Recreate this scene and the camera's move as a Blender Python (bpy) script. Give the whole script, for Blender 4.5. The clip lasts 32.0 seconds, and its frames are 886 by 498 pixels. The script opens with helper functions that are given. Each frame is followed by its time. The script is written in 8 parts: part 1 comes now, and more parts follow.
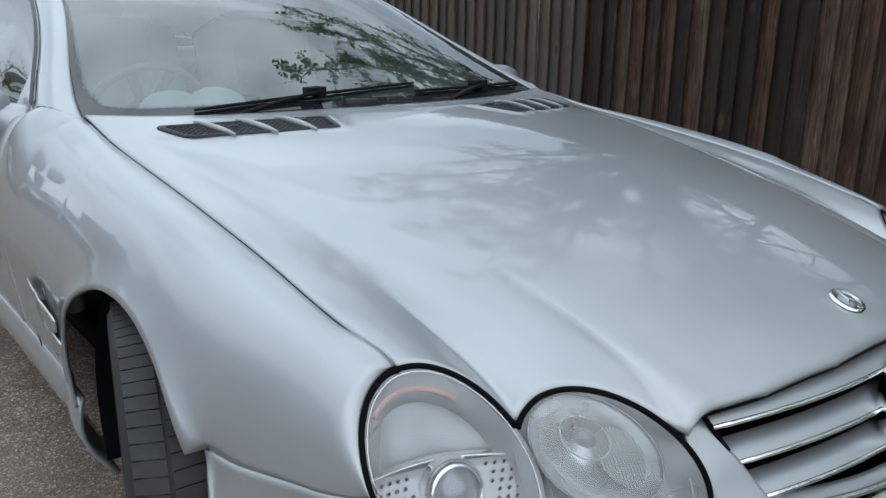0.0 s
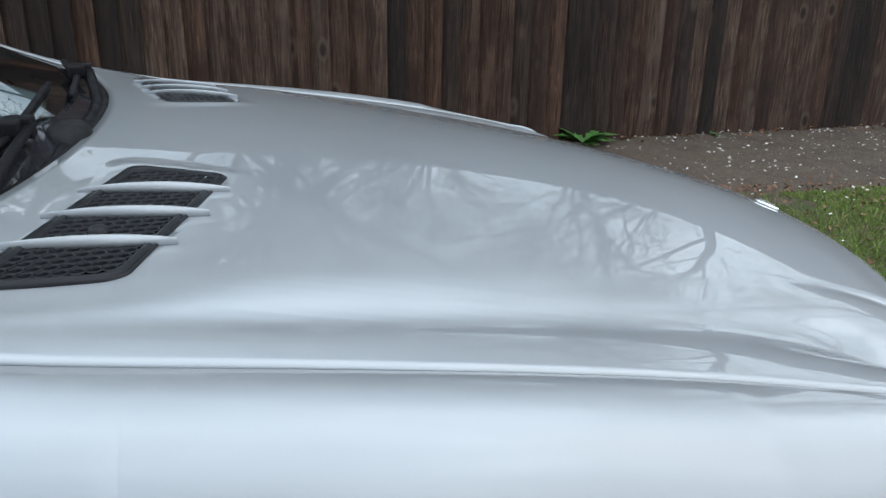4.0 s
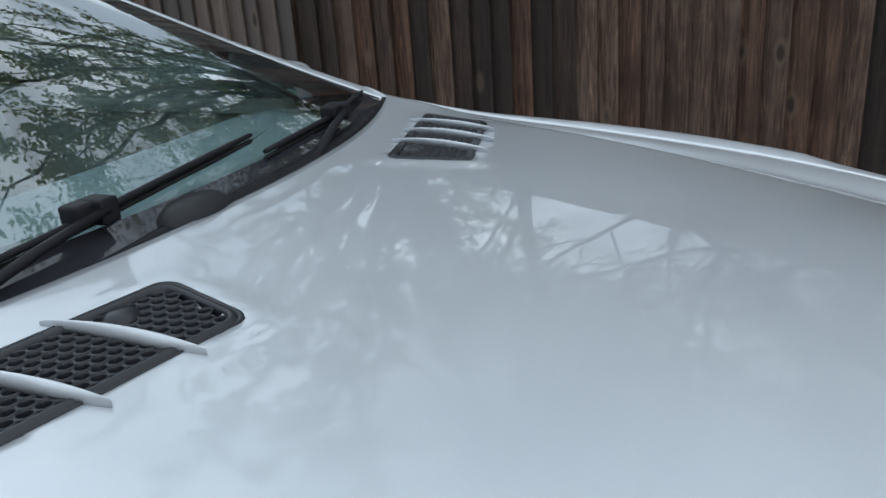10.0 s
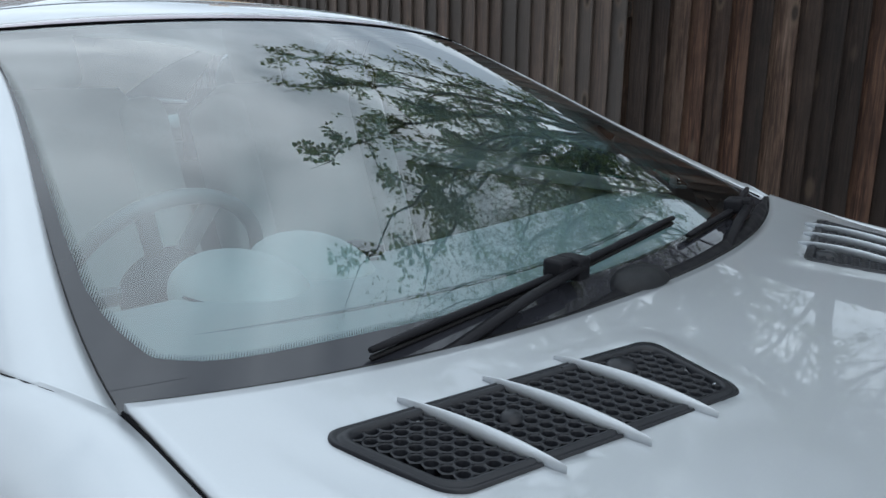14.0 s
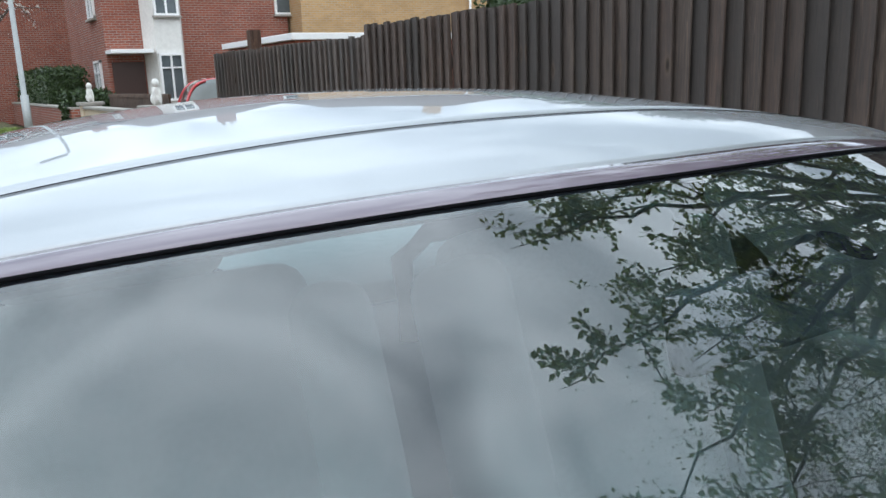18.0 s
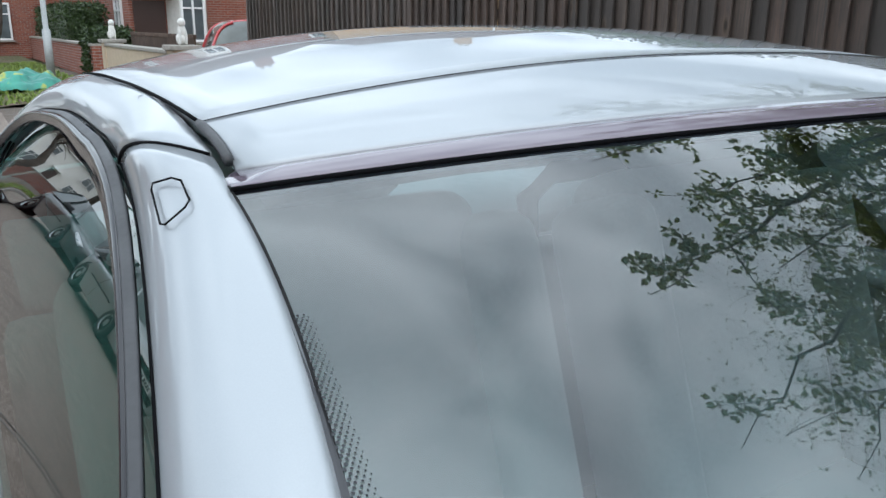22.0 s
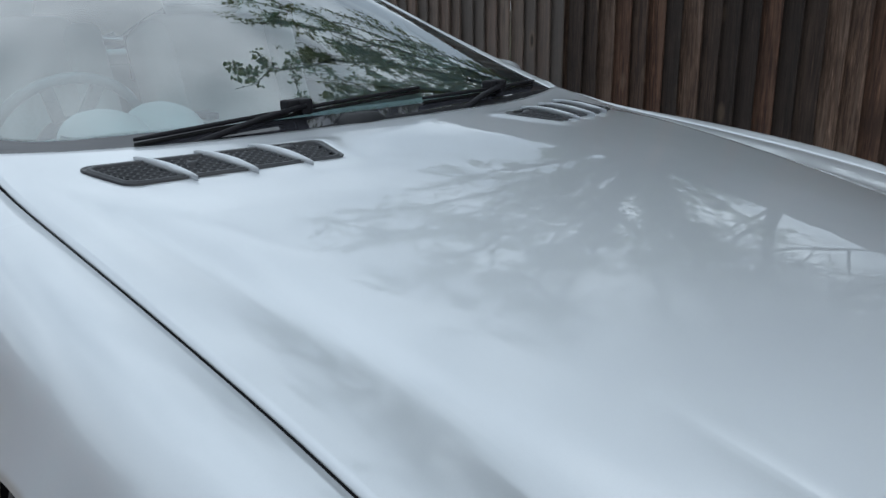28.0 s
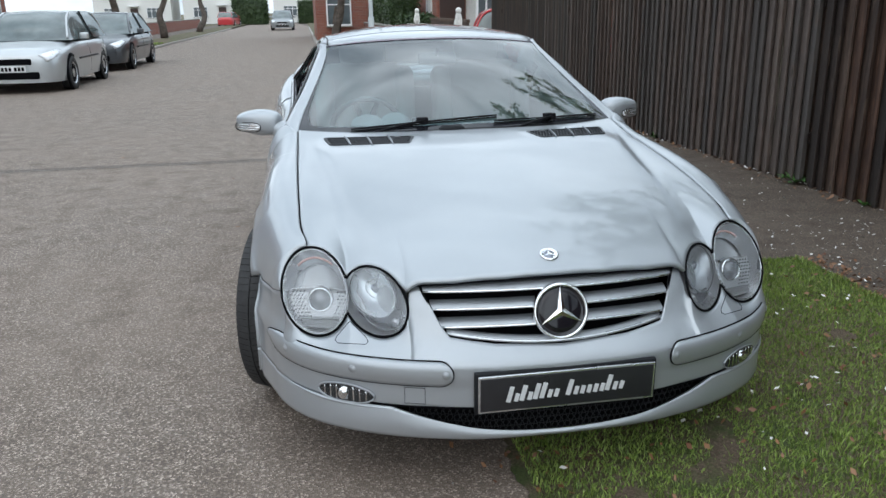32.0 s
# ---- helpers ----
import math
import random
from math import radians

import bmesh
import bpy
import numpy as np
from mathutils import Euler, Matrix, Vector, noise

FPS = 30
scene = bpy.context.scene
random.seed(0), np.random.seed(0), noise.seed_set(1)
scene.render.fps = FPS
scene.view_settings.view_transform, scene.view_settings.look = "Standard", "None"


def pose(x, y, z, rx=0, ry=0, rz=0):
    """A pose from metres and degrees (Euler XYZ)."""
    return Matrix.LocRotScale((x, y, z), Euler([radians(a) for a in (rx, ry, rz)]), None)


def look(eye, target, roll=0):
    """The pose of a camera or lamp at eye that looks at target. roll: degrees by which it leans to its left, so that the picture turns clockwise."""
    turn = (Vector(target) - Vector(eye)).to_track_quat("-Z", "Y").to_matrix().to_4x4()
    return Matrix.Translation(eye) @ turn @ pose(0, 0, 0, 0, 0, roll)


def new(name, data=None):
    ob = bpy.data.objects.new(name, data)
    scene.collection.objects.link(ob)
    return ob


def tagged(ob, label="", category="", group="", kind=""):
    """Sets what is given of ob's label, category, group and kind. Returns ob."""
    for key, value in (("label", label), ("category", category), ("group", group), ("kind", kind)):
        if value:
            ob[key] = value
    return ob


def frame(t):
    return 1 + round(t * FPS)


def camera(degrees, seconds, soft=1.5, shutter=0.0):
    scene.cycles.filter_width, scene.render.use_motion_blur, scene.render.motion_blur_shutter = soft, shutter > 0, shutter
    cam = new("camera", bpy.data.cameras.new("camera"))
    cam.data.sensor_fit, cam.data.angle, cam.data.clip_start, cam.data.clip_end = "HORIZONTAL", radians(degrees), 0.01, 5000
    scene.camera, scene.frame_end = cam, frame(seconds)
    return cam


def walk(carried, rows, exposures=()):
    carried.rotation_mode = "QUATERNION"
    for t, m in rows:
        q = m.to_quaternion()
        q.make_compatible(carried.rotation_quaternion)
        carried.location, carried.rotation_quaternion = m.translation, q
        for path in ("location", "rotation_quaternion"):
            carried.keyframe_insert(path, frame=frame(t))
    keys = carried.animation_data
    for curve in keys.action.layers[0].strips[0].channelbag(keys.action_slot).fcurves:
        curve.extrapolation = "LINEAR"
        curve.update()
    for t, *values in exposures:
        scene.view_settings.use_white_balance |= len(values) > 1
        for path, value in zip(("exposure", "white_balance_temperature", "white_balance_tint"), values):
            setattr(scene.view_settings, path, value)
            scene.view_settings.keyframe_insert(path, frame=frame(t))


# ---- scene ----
cam = camera(58.72, 32.0)
PATH = [
    (0, (-1.2503, -1.2384, 1.1126), (-0.3272, -0.1337, 0.6911), 0.86),
    (0.5, (-1.3718, -1.0250, 1.0815), (-0.3239, -0.0377, 0.6607), 1.05),
    (1, (-1.4327, -0.8096, 1.0554), (-0.2822, 0.0640, 0.6515), 0.83),
    (1.5, (-1.4049, -0.6169, 1.0319), (-0.1351, 0.0782, 0.6391), 0.70),
    (2, (-1.4486, -0.4070, 1.0543), (-0.0809, 0.0665, 0.6601), 1.04),
    (2.5, (-1.4725, -0.2067, 1.0417), (-0.0527, 0.0803, 0.6523), 0.74),
    (3, (-1.3990, -0.0739, 1.0465), (0.0418, 0.0417, 0.6454), 0.58),
    (3.5, (-1.3491, -0.0048, 1.0860), (0.0830, -0.1065, 0.6515), 0.97),
    (4, (-1.3362, 0.2420, 1.1543), (0.0307, -0.0821, 0.6282), 1.01),
    (4.5, (-1.2075, 0.3451, 1.1909), (0.0563, -0.1868, 0.5828), 4.86),
    (6.5, (-1.1858, 0.6936, 1.3665), (-0.1589, -0.1542, 0.6760), -0.75),
    (7, (-1.1469, 0.6830, 1.3471), (-0.0619, -0.1031, 0.6726), -2.10),
    (7.5, (-1.1742, 0.6355, 1.3005), (0.0011, -0.0099, 0.6281), -3.40),
    (8, (-1.2227, 0.5076, 1.2830), (0.0271, 0.0045, 0.6234), -3.72),
    (8.5, (-1.1298, 0.3552, 1.2706), (0.1789, -0.0042, 0.6318), -3.90),
    (9, (-0.9802, 0.2059, 1.2409), (0.3828, 0.1249, 0.6200), -4.92),
    (9.5, (-0.8507, 0.0292, 1.1933), (0.4921, 0.3661, 0.6160), -6.05),
    (10, (-0.7983, -0.1411, 1.1650), (0.4836, 0.4369, 0.6428), -4.30),
    (10.5, (-0.8487, -0.2911, 1.1319), (0.4135, 0.3674, 0.6596), -3.28),
    (11, (-0.9069, -0.5172, 1.1064), (0.3363, 0.1935, 0.6599), -2.10),
    (11.5, (-0.9362, -0.7083, 1.0700), (0.2698, 0.0709, 0.6360), -2.00),
    (12, (-0.9094, -0.7623, 1.0672), (0.2844, 0.0447, 0.6504), -1.37),
    (12.5, (-0.9045, -0.6851, 1.1030), (0.2770, 0.1455, 0.6979), -0.69),
    (13, (-0.9564, -0.4843, 1.1538), (0.1750, 0.4108, 0.7431), 0.30),
    (13.5, (-1.0282, -0.2171, 1.2044), (0.0594, 0.7358, 0.8055), 0.04),
    (14, (-1.0031, 0.0210, 1.1947), (0.0637, 1.0084, 0.8248), 0.51),
    (14.5, (-0.9701, 0.2101, 1.2181), (0.0351, 1.2732, 0.8870), -1.18),
    (15, (-0.9264, 0.4490, 1.2603), (0.0214, 1.5693, 0.9497), -2.31),
    (15.5, (-0.8104, 0.8271, 1.2900), (0.1259, 1.9539, 0.9682), -2.25),
    (17.5, (-0.5043, 1.0973, 1.3082), (0.2795, 2.3359, 0.9896), -1.88),
    (18, (-0.4989, 0.9253, 1.3283), (0.2835, 2.1634, 1.0043), -2.04),
    (18.5, (-0.4222, 0.9817, 1.3291), (0.3886, 2.2044, 1.0169), -1.40),
    (19, (-0.3883, 0.9567, 1.3539), (0.4667, 2.1504, 1.0470), -1.47),
    (19.5, (-0.3403, 0.9339, 1.3618), (0.5654, 2.0888, 1.0521), -1.47),
    (20, (-0.3377, 0.9349, 1.3567), (0.5885, 2.0731, 1.0459), -1.15),
    (20.5, (-0.3907, 0.9720, 1.3554), (0.4984, 2.1398, 1.0462), -0.62),
    (21, (-0.5059, 1.0045, 1.3566), (0.3213, 2.2140, 1.0361), -0.29),
    (21.5, (-0.6141, 1.0404, 1.3273), (0.1698, 2.2717, 0.9814), -0.50),
    (22, (-0.6960, 1.0015, 1.3060), (0.0640, 2.2289, 0.9020), 0.60),
    (22.5, (-0.7536, 0.9318, 1.2824), (-0.0082, 2.1278, 0.7684), -0.29),
    (23, (-0.7943, 0.8676, 1.2329), (-0.0724, 2.1035, 0.7841), 2.29),
    (23.5, (-0.9394, 0.6694, 1.2066), (-0.1483, 1.8662, 0.7686), 2.75),
    (24, (-0.9567, 0.6095, 1.1714), (-0.1863, 1.7730, 0.6211), -2.85),
    (24.5, (-1.0168, 0.5258, 1.2122), (-0.1499, 1.5391, 0.5253), 0.08),
    (25, (-1.0216, 0.4236, 1.1852), (-0.0785, 1.3994, 0.5462), 0.18),
    (25.5, (-0.9729, 0.3619, 1.1620), (0.0579, 1.3117, 0.6280), 0.04),
    (26, (-0.8875, 0.2202, 1.1620), (0.0830, 1.2463, 0.6567), -1.31),
    (26.5, (-0.9366, 0.0633, 1.1102), (0.0340, 1.1038, 0.6355), -1.15),
    (28.5, (-1.1210, -1.0581, 1.0977), (-0.1282, -0.0145, 0.6789), -0.86),
    (29, (-1.2009, -1.3627, 1.1726), (-0.3173, -0.2252, 0.7538), -1.44),
    (29.5, (-1.1640, -1.6287, 1.1716), (-0.4583, -0.3742, 0.7493), -2.09),
    (30, (-1.0740, -1.9092, 1.1783), (-0.4448, -0.6087, 0.7744), -1.85),
    (30.5, (-0.9612, -2.1790, 1.2285), (-0.4310, -0.8360, 0.8220), -1.95),
    (31, (-0.7835, -2.3948, 1.2784), (-0.4263, -1.0101, 0.8259), -2.25),
    (31.5, (-0.6445, -2.6406, 1.3347), (-0.3902, -1.2433, 0.8521), -2.01),
    (32, (-0.6831, -2.9070, 1.3966), (-0.4461, -1.4918, 0.9594), -0.93),
]
# the film's own slow brightening and darkening, in stops
STOPS = [(0, 0.10), (2, 0.30), (8, 0.40), (10, 0.44), (12, 0.30), (15, 0.34), (18, 0.46), (20, 0.56), (22, 0.42), (24, 0.28), (26, 0.40), (29, 0.08), (30, 0.10), (32, 0.26)]
walk(cam, [(t, look(eye, target, roll)) for t, eye, target, roll in PATH], STOPS)

# ---- daylight: a bright overcast sky ----
SUN_UP, SUN_TURN = 48.0, 205.0
world = bpy.data.worlds.new("overcast_sky")
scene.world = world
world.use_nodes = True
wn, wl = world.node_tree.nodes, world.node_tree.links
wn.clear()
sky = wn.new("ShaderNodeTexSky")
sky.sky_type, sky.sun_disc = "NISHITA", False
sky.sun_elevation, sky.sun_rotation = radians(SUN_UP), radians(SUN_TURN)
sky.air_density, sky.dust_density = 1.0, 3.0
sky_level = wn.new("ShaderNodeVectorMath")
sky_level.operation = "SCALE"
sky_level.inputs["Scale"].default_value = 0.09
wl.new(sky.outputs[0], sky_level.inputs[0])
wcoord = wn.new("ShaderNodeTexCoord")
wmap = wn.new("ShaderNodeMapping")
wmap.inputs["Scale"].default_value = (1.0, 1.0, 2.2)
wl.new(wcoord.outputs["Generated"], wmap.inputs["Vector"])
clouds = wn.new("ShaderNodeTexNoise")
clouds.inputs["Scale"].default_value = 2.6
clouds.inputs["Detail"].default_value = 7.0
clouds.inputs["Roughness"].default_value = 0.52
clouds.inputs["Distortion"].default_value = 0.4
wl.new(wmap.outputs[0], clouds.inputs["Vector"])
cloud_ramp = wn.new("ShaderNodeValToRGB")
cloud_ramp.color_ramp.elements[0].position = 0.34
cloud_ramp.color_ramp.elements[0].color = (0.36, 0.44, 0.52, 1)
cloud_ramp.color_ramp.elements[1].position = 0.66
cloud_ramp.color_ramp.elements[1].color = (1.16, 1.32, 1.46, 1)
wl.new(clouds.outputs[0], cloud_ramp.inputs[0])
# an overcast sky is brighter overhead than near the horizon
split = wn.new("ShaderNodeSeparateXYZ")
wl.new(wcoord.outputs["Generated"], split.inputs[0])
height = wn.new("ShaderNodeMapRange")
height.inputs["To Min"].default_value, height.inputs["To Max"].default_value = 0.78, 1.20
wl.new(split.outputs[2], height.inputs["Value"])
overcast = wn.new("ShaderNodeVectorMath")
overcast.operation = "SCALE"
wl.new(cloud_ramp.outputs[0], overcast.inputs[0])
wl.new(height.outputs[0], overcast.inputs["Scale"])
sky_mix = wn.new("ShaderNodeMix")
sky_mix.data_type = "RGBA"
sky_mix.inputs["Factor"].default_value = 0.86
wl.new(sky_level.outputs[0], sky_mix.inputs["A"])
wl.new(overcast.outputs[0], sky_mix.inputs["B"])
back = wn.new("ShaderNodeBackground")
back.inputs["Strength"].default_value = 1.4
wl.new(sky_mix.outputs["Result"], back.inputs["Color"])
wout = wn.new("ShaderNodeOutputWorld")
wl.new(back.outputs[0], wout.inputs["Surface"])

sun = new("sun", bpy.data.lights.new("sun", "SUN"))
sun.data.energy, sun.data.angle, sun.data.color = 0.6, radians(100), (1.0, 0.97, 0.93)
sd = Vector((math.sin(radians(SUN_TURN)) * math.cos(radians(SUN_UP)), math.cos(radians(SUN_TURN)) * math.cos(radians(SUN_UP)), math.sin(radians(SUN_UP))))
sun.matrix_world = look(sd * 30, (0, 0, 0))

# ---- helpers for building ----
def mesh_of(name, bm, mat, smooth=True):
    me = bpy.data.meshes.new(name)
    bm.to_mesh(me)
    bm.free()
    if mat:
        me.materials.append(mat)
    if smooth:
        me.polygons.foreach_set("use_smooth", [True] * len(me.polygons))
    return me


def thing(name, label, category, group="", kind="", at=None):
    ob = new(name)
    ob.empty_display_size = 0.1
    if at is not None:
        ob.matrix_world = at
    return tagged(ob, label, category, group, kind)


def part(name, bm, mat, parent, label="", smooth=True, thick=0.0, offset=-1.0, at=None):
    ob = new(name, mesh_of(name, bm, mat, smooth))
    ob.parent = parent
    if at is not None:
        ob.matrix_basis = at
    if label:
        ob["label"] = label
    if thick:
        so = ob.modifiers.new("thickness", "SOLIDIFY")
        so.thickness, so.offset = thick, offset
        so.use_even_offset = False
    return ob


def solo(name, bm, mat, label, category, group="", kind="", smooth=True, at=None):
    ob = new(name, mesh_of(name, bm, mat, smooth))
    if at is not None:
        ob.matrix_world = at
    return tagged(ob, label, category, group, kind)


def interp(t, xs, ys):
    """Smooth monotone-ish cubic through a table (Catmull-Rom tangents)."""
    n = len(xs)
    if xs[0] > xs[-1]:
        xs, ys = xs[::-1], ys[::-1]
    if t <= xs[0]:
        return ys[0] + (t - xs[0]) * (ys[1] - ys[0]) / (xs[1] - xs[0])
    if t >= xs[-1]:
        return ys[-1] + (t - xs[-1]) * (ys[-1] - ys[-2]) / (xs[-1] - xs[-2])
    i = 0
    while xs[i + 1] < t:
        i += 1
    h = xs[i + 1] - xs[i]
    d = (ys[i + 1] - ys[i]) / h
    m0 = d if i == 0 else 0.5 * (d + (ys[i] - ys[i - 1]) / (xs[i] - xs[i - 1]))
    m1 = d if i == n - 2 else 0.5 * (d + (ys[i + 2] - ys[i + 1]) / (xs[i + 2] - xs[i + 1]))
    if m0 * d <= 0:
        m0 = 0.0
    if m1 * d <= 0:
        m1 = 0.0
    s = (t - xs[i]) / h
    return (ys[i] * (1 + 2 * s) * (1 - s) ** 2 + h * m0 * s * (1 - s) ** 2 + ys[i + 1] * s * s * (3 - 2 * s) + h * m1 * s * s * (s - 1))


def lin(t, xs, ys):
    return float(np.interp(t, xs, ys))


def sheet(fn, us, vs, out=None, close=False):
    """A bmesh grid of fn(u, v); out: a direction that its faces look to."""
    bm = bmesh.new()
    rows = [[bm.verts.new(fn(u, v)) for u in us] for v in vs]
    for j in range(len(vs) - 1):
        for i in range(len(us) - 1):
            q = (rows[j][i], rows[j][i + 1], rows[j + 1][i + 1], rows[j + 1][i])
            try:
                bm.faces.new(q)
            except ValueError:
                pass
    bmesh.ops.remove_doubles(bm, verts=bm.verts, dist=1e-5)
    bmesh.ops.dissolve_degenerate(bm, dist=1e-6, edges=bm.edges)
    bm.normal_update()
    if out is not None:
        o = Vector(out)
        if sum(f.normal.dot(o) * f.calc_area() for f in bm.faces) < 0:
            bmesh.ops.reverse_faces(bm, faces=bm.faces)
    return bm


def steps(a, b, n):
    return [a + (b - a) * i / n for i in range(n + 1)]


def add_box(bm, x, y, z, m=None, bevel=0.0):
    """A box of full sizes x, y, z placed by m."""
    r = bmesh.ops.create_cube(bm, size=1.0, matrix=Matrix.Diagonal((x, y, z, 1)))
    vs = r["verts"]
    if bevel:
        es = list({e for v in vs for e in v.link_edges})
        g = bmesh.ops.bevel(bm, geom=es, offset=bevel, segments=2, affect="EDGES", profile=0.6)
        vs = list({v for f in g["faces"] for v in f.verts} | {v for v in vs if v.is_valid})
    if m is not None:
        bmesh.ops.transform(bm, matrix=m, verts=vs)
    return vs


def box_bm(x, y, z, m=None, bevel=0.0):
    bm = bmesh.new()
    add_box(bm, x, y, z, m, bevel)
    return bm


def add_tube(bm, pts, radii, n=8, cap=True, squash=1.0):
    """A round tube along points."""
    pts = [Vector(p) for p in pts]
    if not hasattr(radii, "__len__"):
        radii = [radii] * len(pts)
    rings = []
    up = Vector((0.31, 0.17, 0.94))
    for i, p in enumerate(pts):
        d = (pts[min(i + 1, len(pts) - 1)] - pts[max(i - 1, 0)]).normalized()
        a = d.cross(up)
        if a.length < 1e-3:
            a = d.cross(Vector((1, 0, 0)))
        a.normalize()
        b = d.cross(a)
        rings.append([bm.verts.new(p + (a * math.cos(2 * math.pi * k / n) + b * squash * math.sin(2 * math.pi * k / n)) * radii[i]) for k in range(n)])
    for r0, r1 in zip(rings, rings[1:]):
        for k in range(n):
            bm.faces.new((r0[k], r0[(k + 1) % n], r1[(k + 1) % n], r1[k]))
    if cap:
        bm.faces.new(rings[0][::-1])
        bm.faces.new(rings[-1])
    return rings


def tube_bm(pts, radii, n=8, squash=1.0):
    bm = bmesh.new()
    add_tube(bm, pts, radii, n, True, squash)
    return bm


def add_lathe(bm, prof, m=None, n=32, closed=False):
    """Turns a profile of (radius, height) round the z axis."""
    rings = []
    for r, h in prof:
        if r < 1e-6:
            v = bm.verts.new((0, 0, h))
            rings.append([v] * n)
        else:
            rings.append([bm.verts.new((r * math.cos(2 * math.pi * k / n), r * math.sin(2 * math.pi * k / n), h)) for k in range(n)])
    vs = {v for r in rings for v in r}
    if closed:
        rings.append(rings[0])
    for r0, r1 in zip(rings, rings[1:]):
        for k in range(n):
            q = []
            for v in (r0[k], r0[(k + 1) % n], r1[(k + 1) % n], r1[k]):
                if v not in q:
                    q.append(v)
            if len(q) > 2:
                try:
                    bm.faces.new(q)
                except ValueError:
                    pass
    if m is not None:
        bmesh.ops.transform(bm, matrix=m, verts=list(vs))
    return vs


def lathe_bm(prof, m=None, n=32, closed=False):
    bm = bmesh.new()
    add_lathe(bm, prof, m, n, closed)
    bmesh.ops.recalc_face_normals(bm, faces=bm.faces)
    return bm


def prism_bm(outline, depth, m=None, bevel=0.0):
    """An outline in x, y pushed down by depth along z."""
    bm = bmesh.new()
    vs = [bm.verts.new((x, y, 0)) for x, y in outline]
    f = bm.faces.new(vs)
    r = bmesh.ops.extrude_face_region(bm, geom=[f])
    up = [v for v in r["geom"] if isinstance(v, bmesh.types.BMVert)]
    bmesh.ops.translate(bm, verts=up, vec=(0, 0, depth))
    bmesh.ops.recalc_face_normals(bm, faces=bm.faces)
    if bevel:
        bmesh.ops.bevel(bm, geom=list(bm.edges), offset=bevel, segments=1, affect="EDGES")
    if m is not None:
        bmesh.ops.transform(bm, matrix=m, verts=bm.verts)
    return bm


# ---- materials ----
class Mat:
    def __init__(self, name):
        self.m = bpy.data.materials.new(name)
        self.m.use_nodes = True
        self.n, self.l = self.m.node_tree.nodes, self.m.node_tree.links
        self.b = self.n["Principled BSDF"]
        self.co = self.n.new("ShaderNodeTexCoord")

    def set(self, **kw):
        for k, v in kw.items():
            self.b.inputs[k.replace("_", " ")].default_value = v
        return self

    def mapped(self, scale=(1, 1, 1), src="Object", rot=(0, 0, 0)):
        mp = self.n.new("ShaderNodeMapping")
        mp.inputs["Scale"].default_value = scale
        mp.inputs["Rotation"].default_value = rot
        self.l.new(self.co.outputs[src], mp.inputs["Vector"])
        return mp.outputs[0]

    def noise(self, scale, detail=4, rough=0.5, vec=None, dist=0.0):
        t = self.n.new("ShaderNodeTexNoise")
        t.inputs["Scale"].default_value = scale
        t.inputs["Detail"].default_value = detail
        t.inputs["Roughness"].default_value = rough
        t.inputs["Distortion"].default_value = dist
        self.l.new(vec if vec is not None else self.co.outputs["Object"], t.inputs["Vector"])
        return t.outputs["Fac"]

    def voronoi(self, scale, vec=None, out="Distance", feature="F1", rnd=1.0):
        t = self.n.new("ShaderNodeTexVoronoi")
        t.feature = feature
        t.inputs["Scale"].default_value = scale
        t.inputs["Randomness"].default_value = rnd
        self.l.new(vec if vec is not None else self.co.outputs["Object"], t.inputs["Vector"])
        return t.outputs[out]

    def ramp(self, fac, *stops):
        r = self.n.new("ShaderNodeValToRGB")
        e = r.color_ramp.elements
        while len(e) < len(stops):
            e.new(0.5)
        for el, (p, c) in zip(e, stops):
            el.position = p
            el.color = (*c, 1) if len(c) == 3 else c
        self.l.new(fac, r.inputs[0])
        return r.outputs[0]

    def grey(self, fac, a, b, lo=0.3, hi=0.7):
        mr = self.n.new("ShaderNodeMapRange")
        mr.inputs["From Min"].default_value, mr.inputs["From Max"].default_value = lo, hi
        mr.inputs["To Min"].default_value, mr.inputs["To Max"].default_value = a, b
        self.l.new(fac, mr.inputs["Value"])
        return mr.outputs[0]

    def mix(self, fac, a, b, mode="MIX"):
        x = self.n.new("ShaderNodeMix")
        x.data_type, x.blend_type = "RGBA", mode
        for name, v in (("Factor", fac), ("A", a), ("B", b)):
            sock = [s for s in x.inputs if s.name == name and (s.type == "RGBA" or name == "Factor" and s.type == "VALUE")][0]
            if hasattr(v, "is_linked"):
                self.l.new(v, sock)
            else:
                sock.default_value = (*v, 1) if hasattr(v, "__len__") and len(v) == 3 else v
        return [o for o in x.outputs if o.type == "RGBA"][0]

    def random(self):
        return self.n.new("ShaderNodeObjectInfo").outputs["Random"]

    def island(self):
        return self.n.new("ShaderNodeNewGeometry").outputs["Random Per Island"]

    def color(self, sock):
        self.l.new(sock, self.b.inputs["Base Color"])
        return self

    def to(self, name, sock):
        self.l.new(sock, self.b.inputs[name])
        return self

    def bump(self, height, strength=0.3, distance=0.01):
        bp = self.n.new("ShaderNodeBump")
        bp.inputs["Strength"].default_value = strength
        bp.inputs["Distance"].default_value = distance
        self.l.new(height, bp.inputs["Height"])
        self.l.new(bp.outputs[0], self.b.inputs["Normal"])
        return self


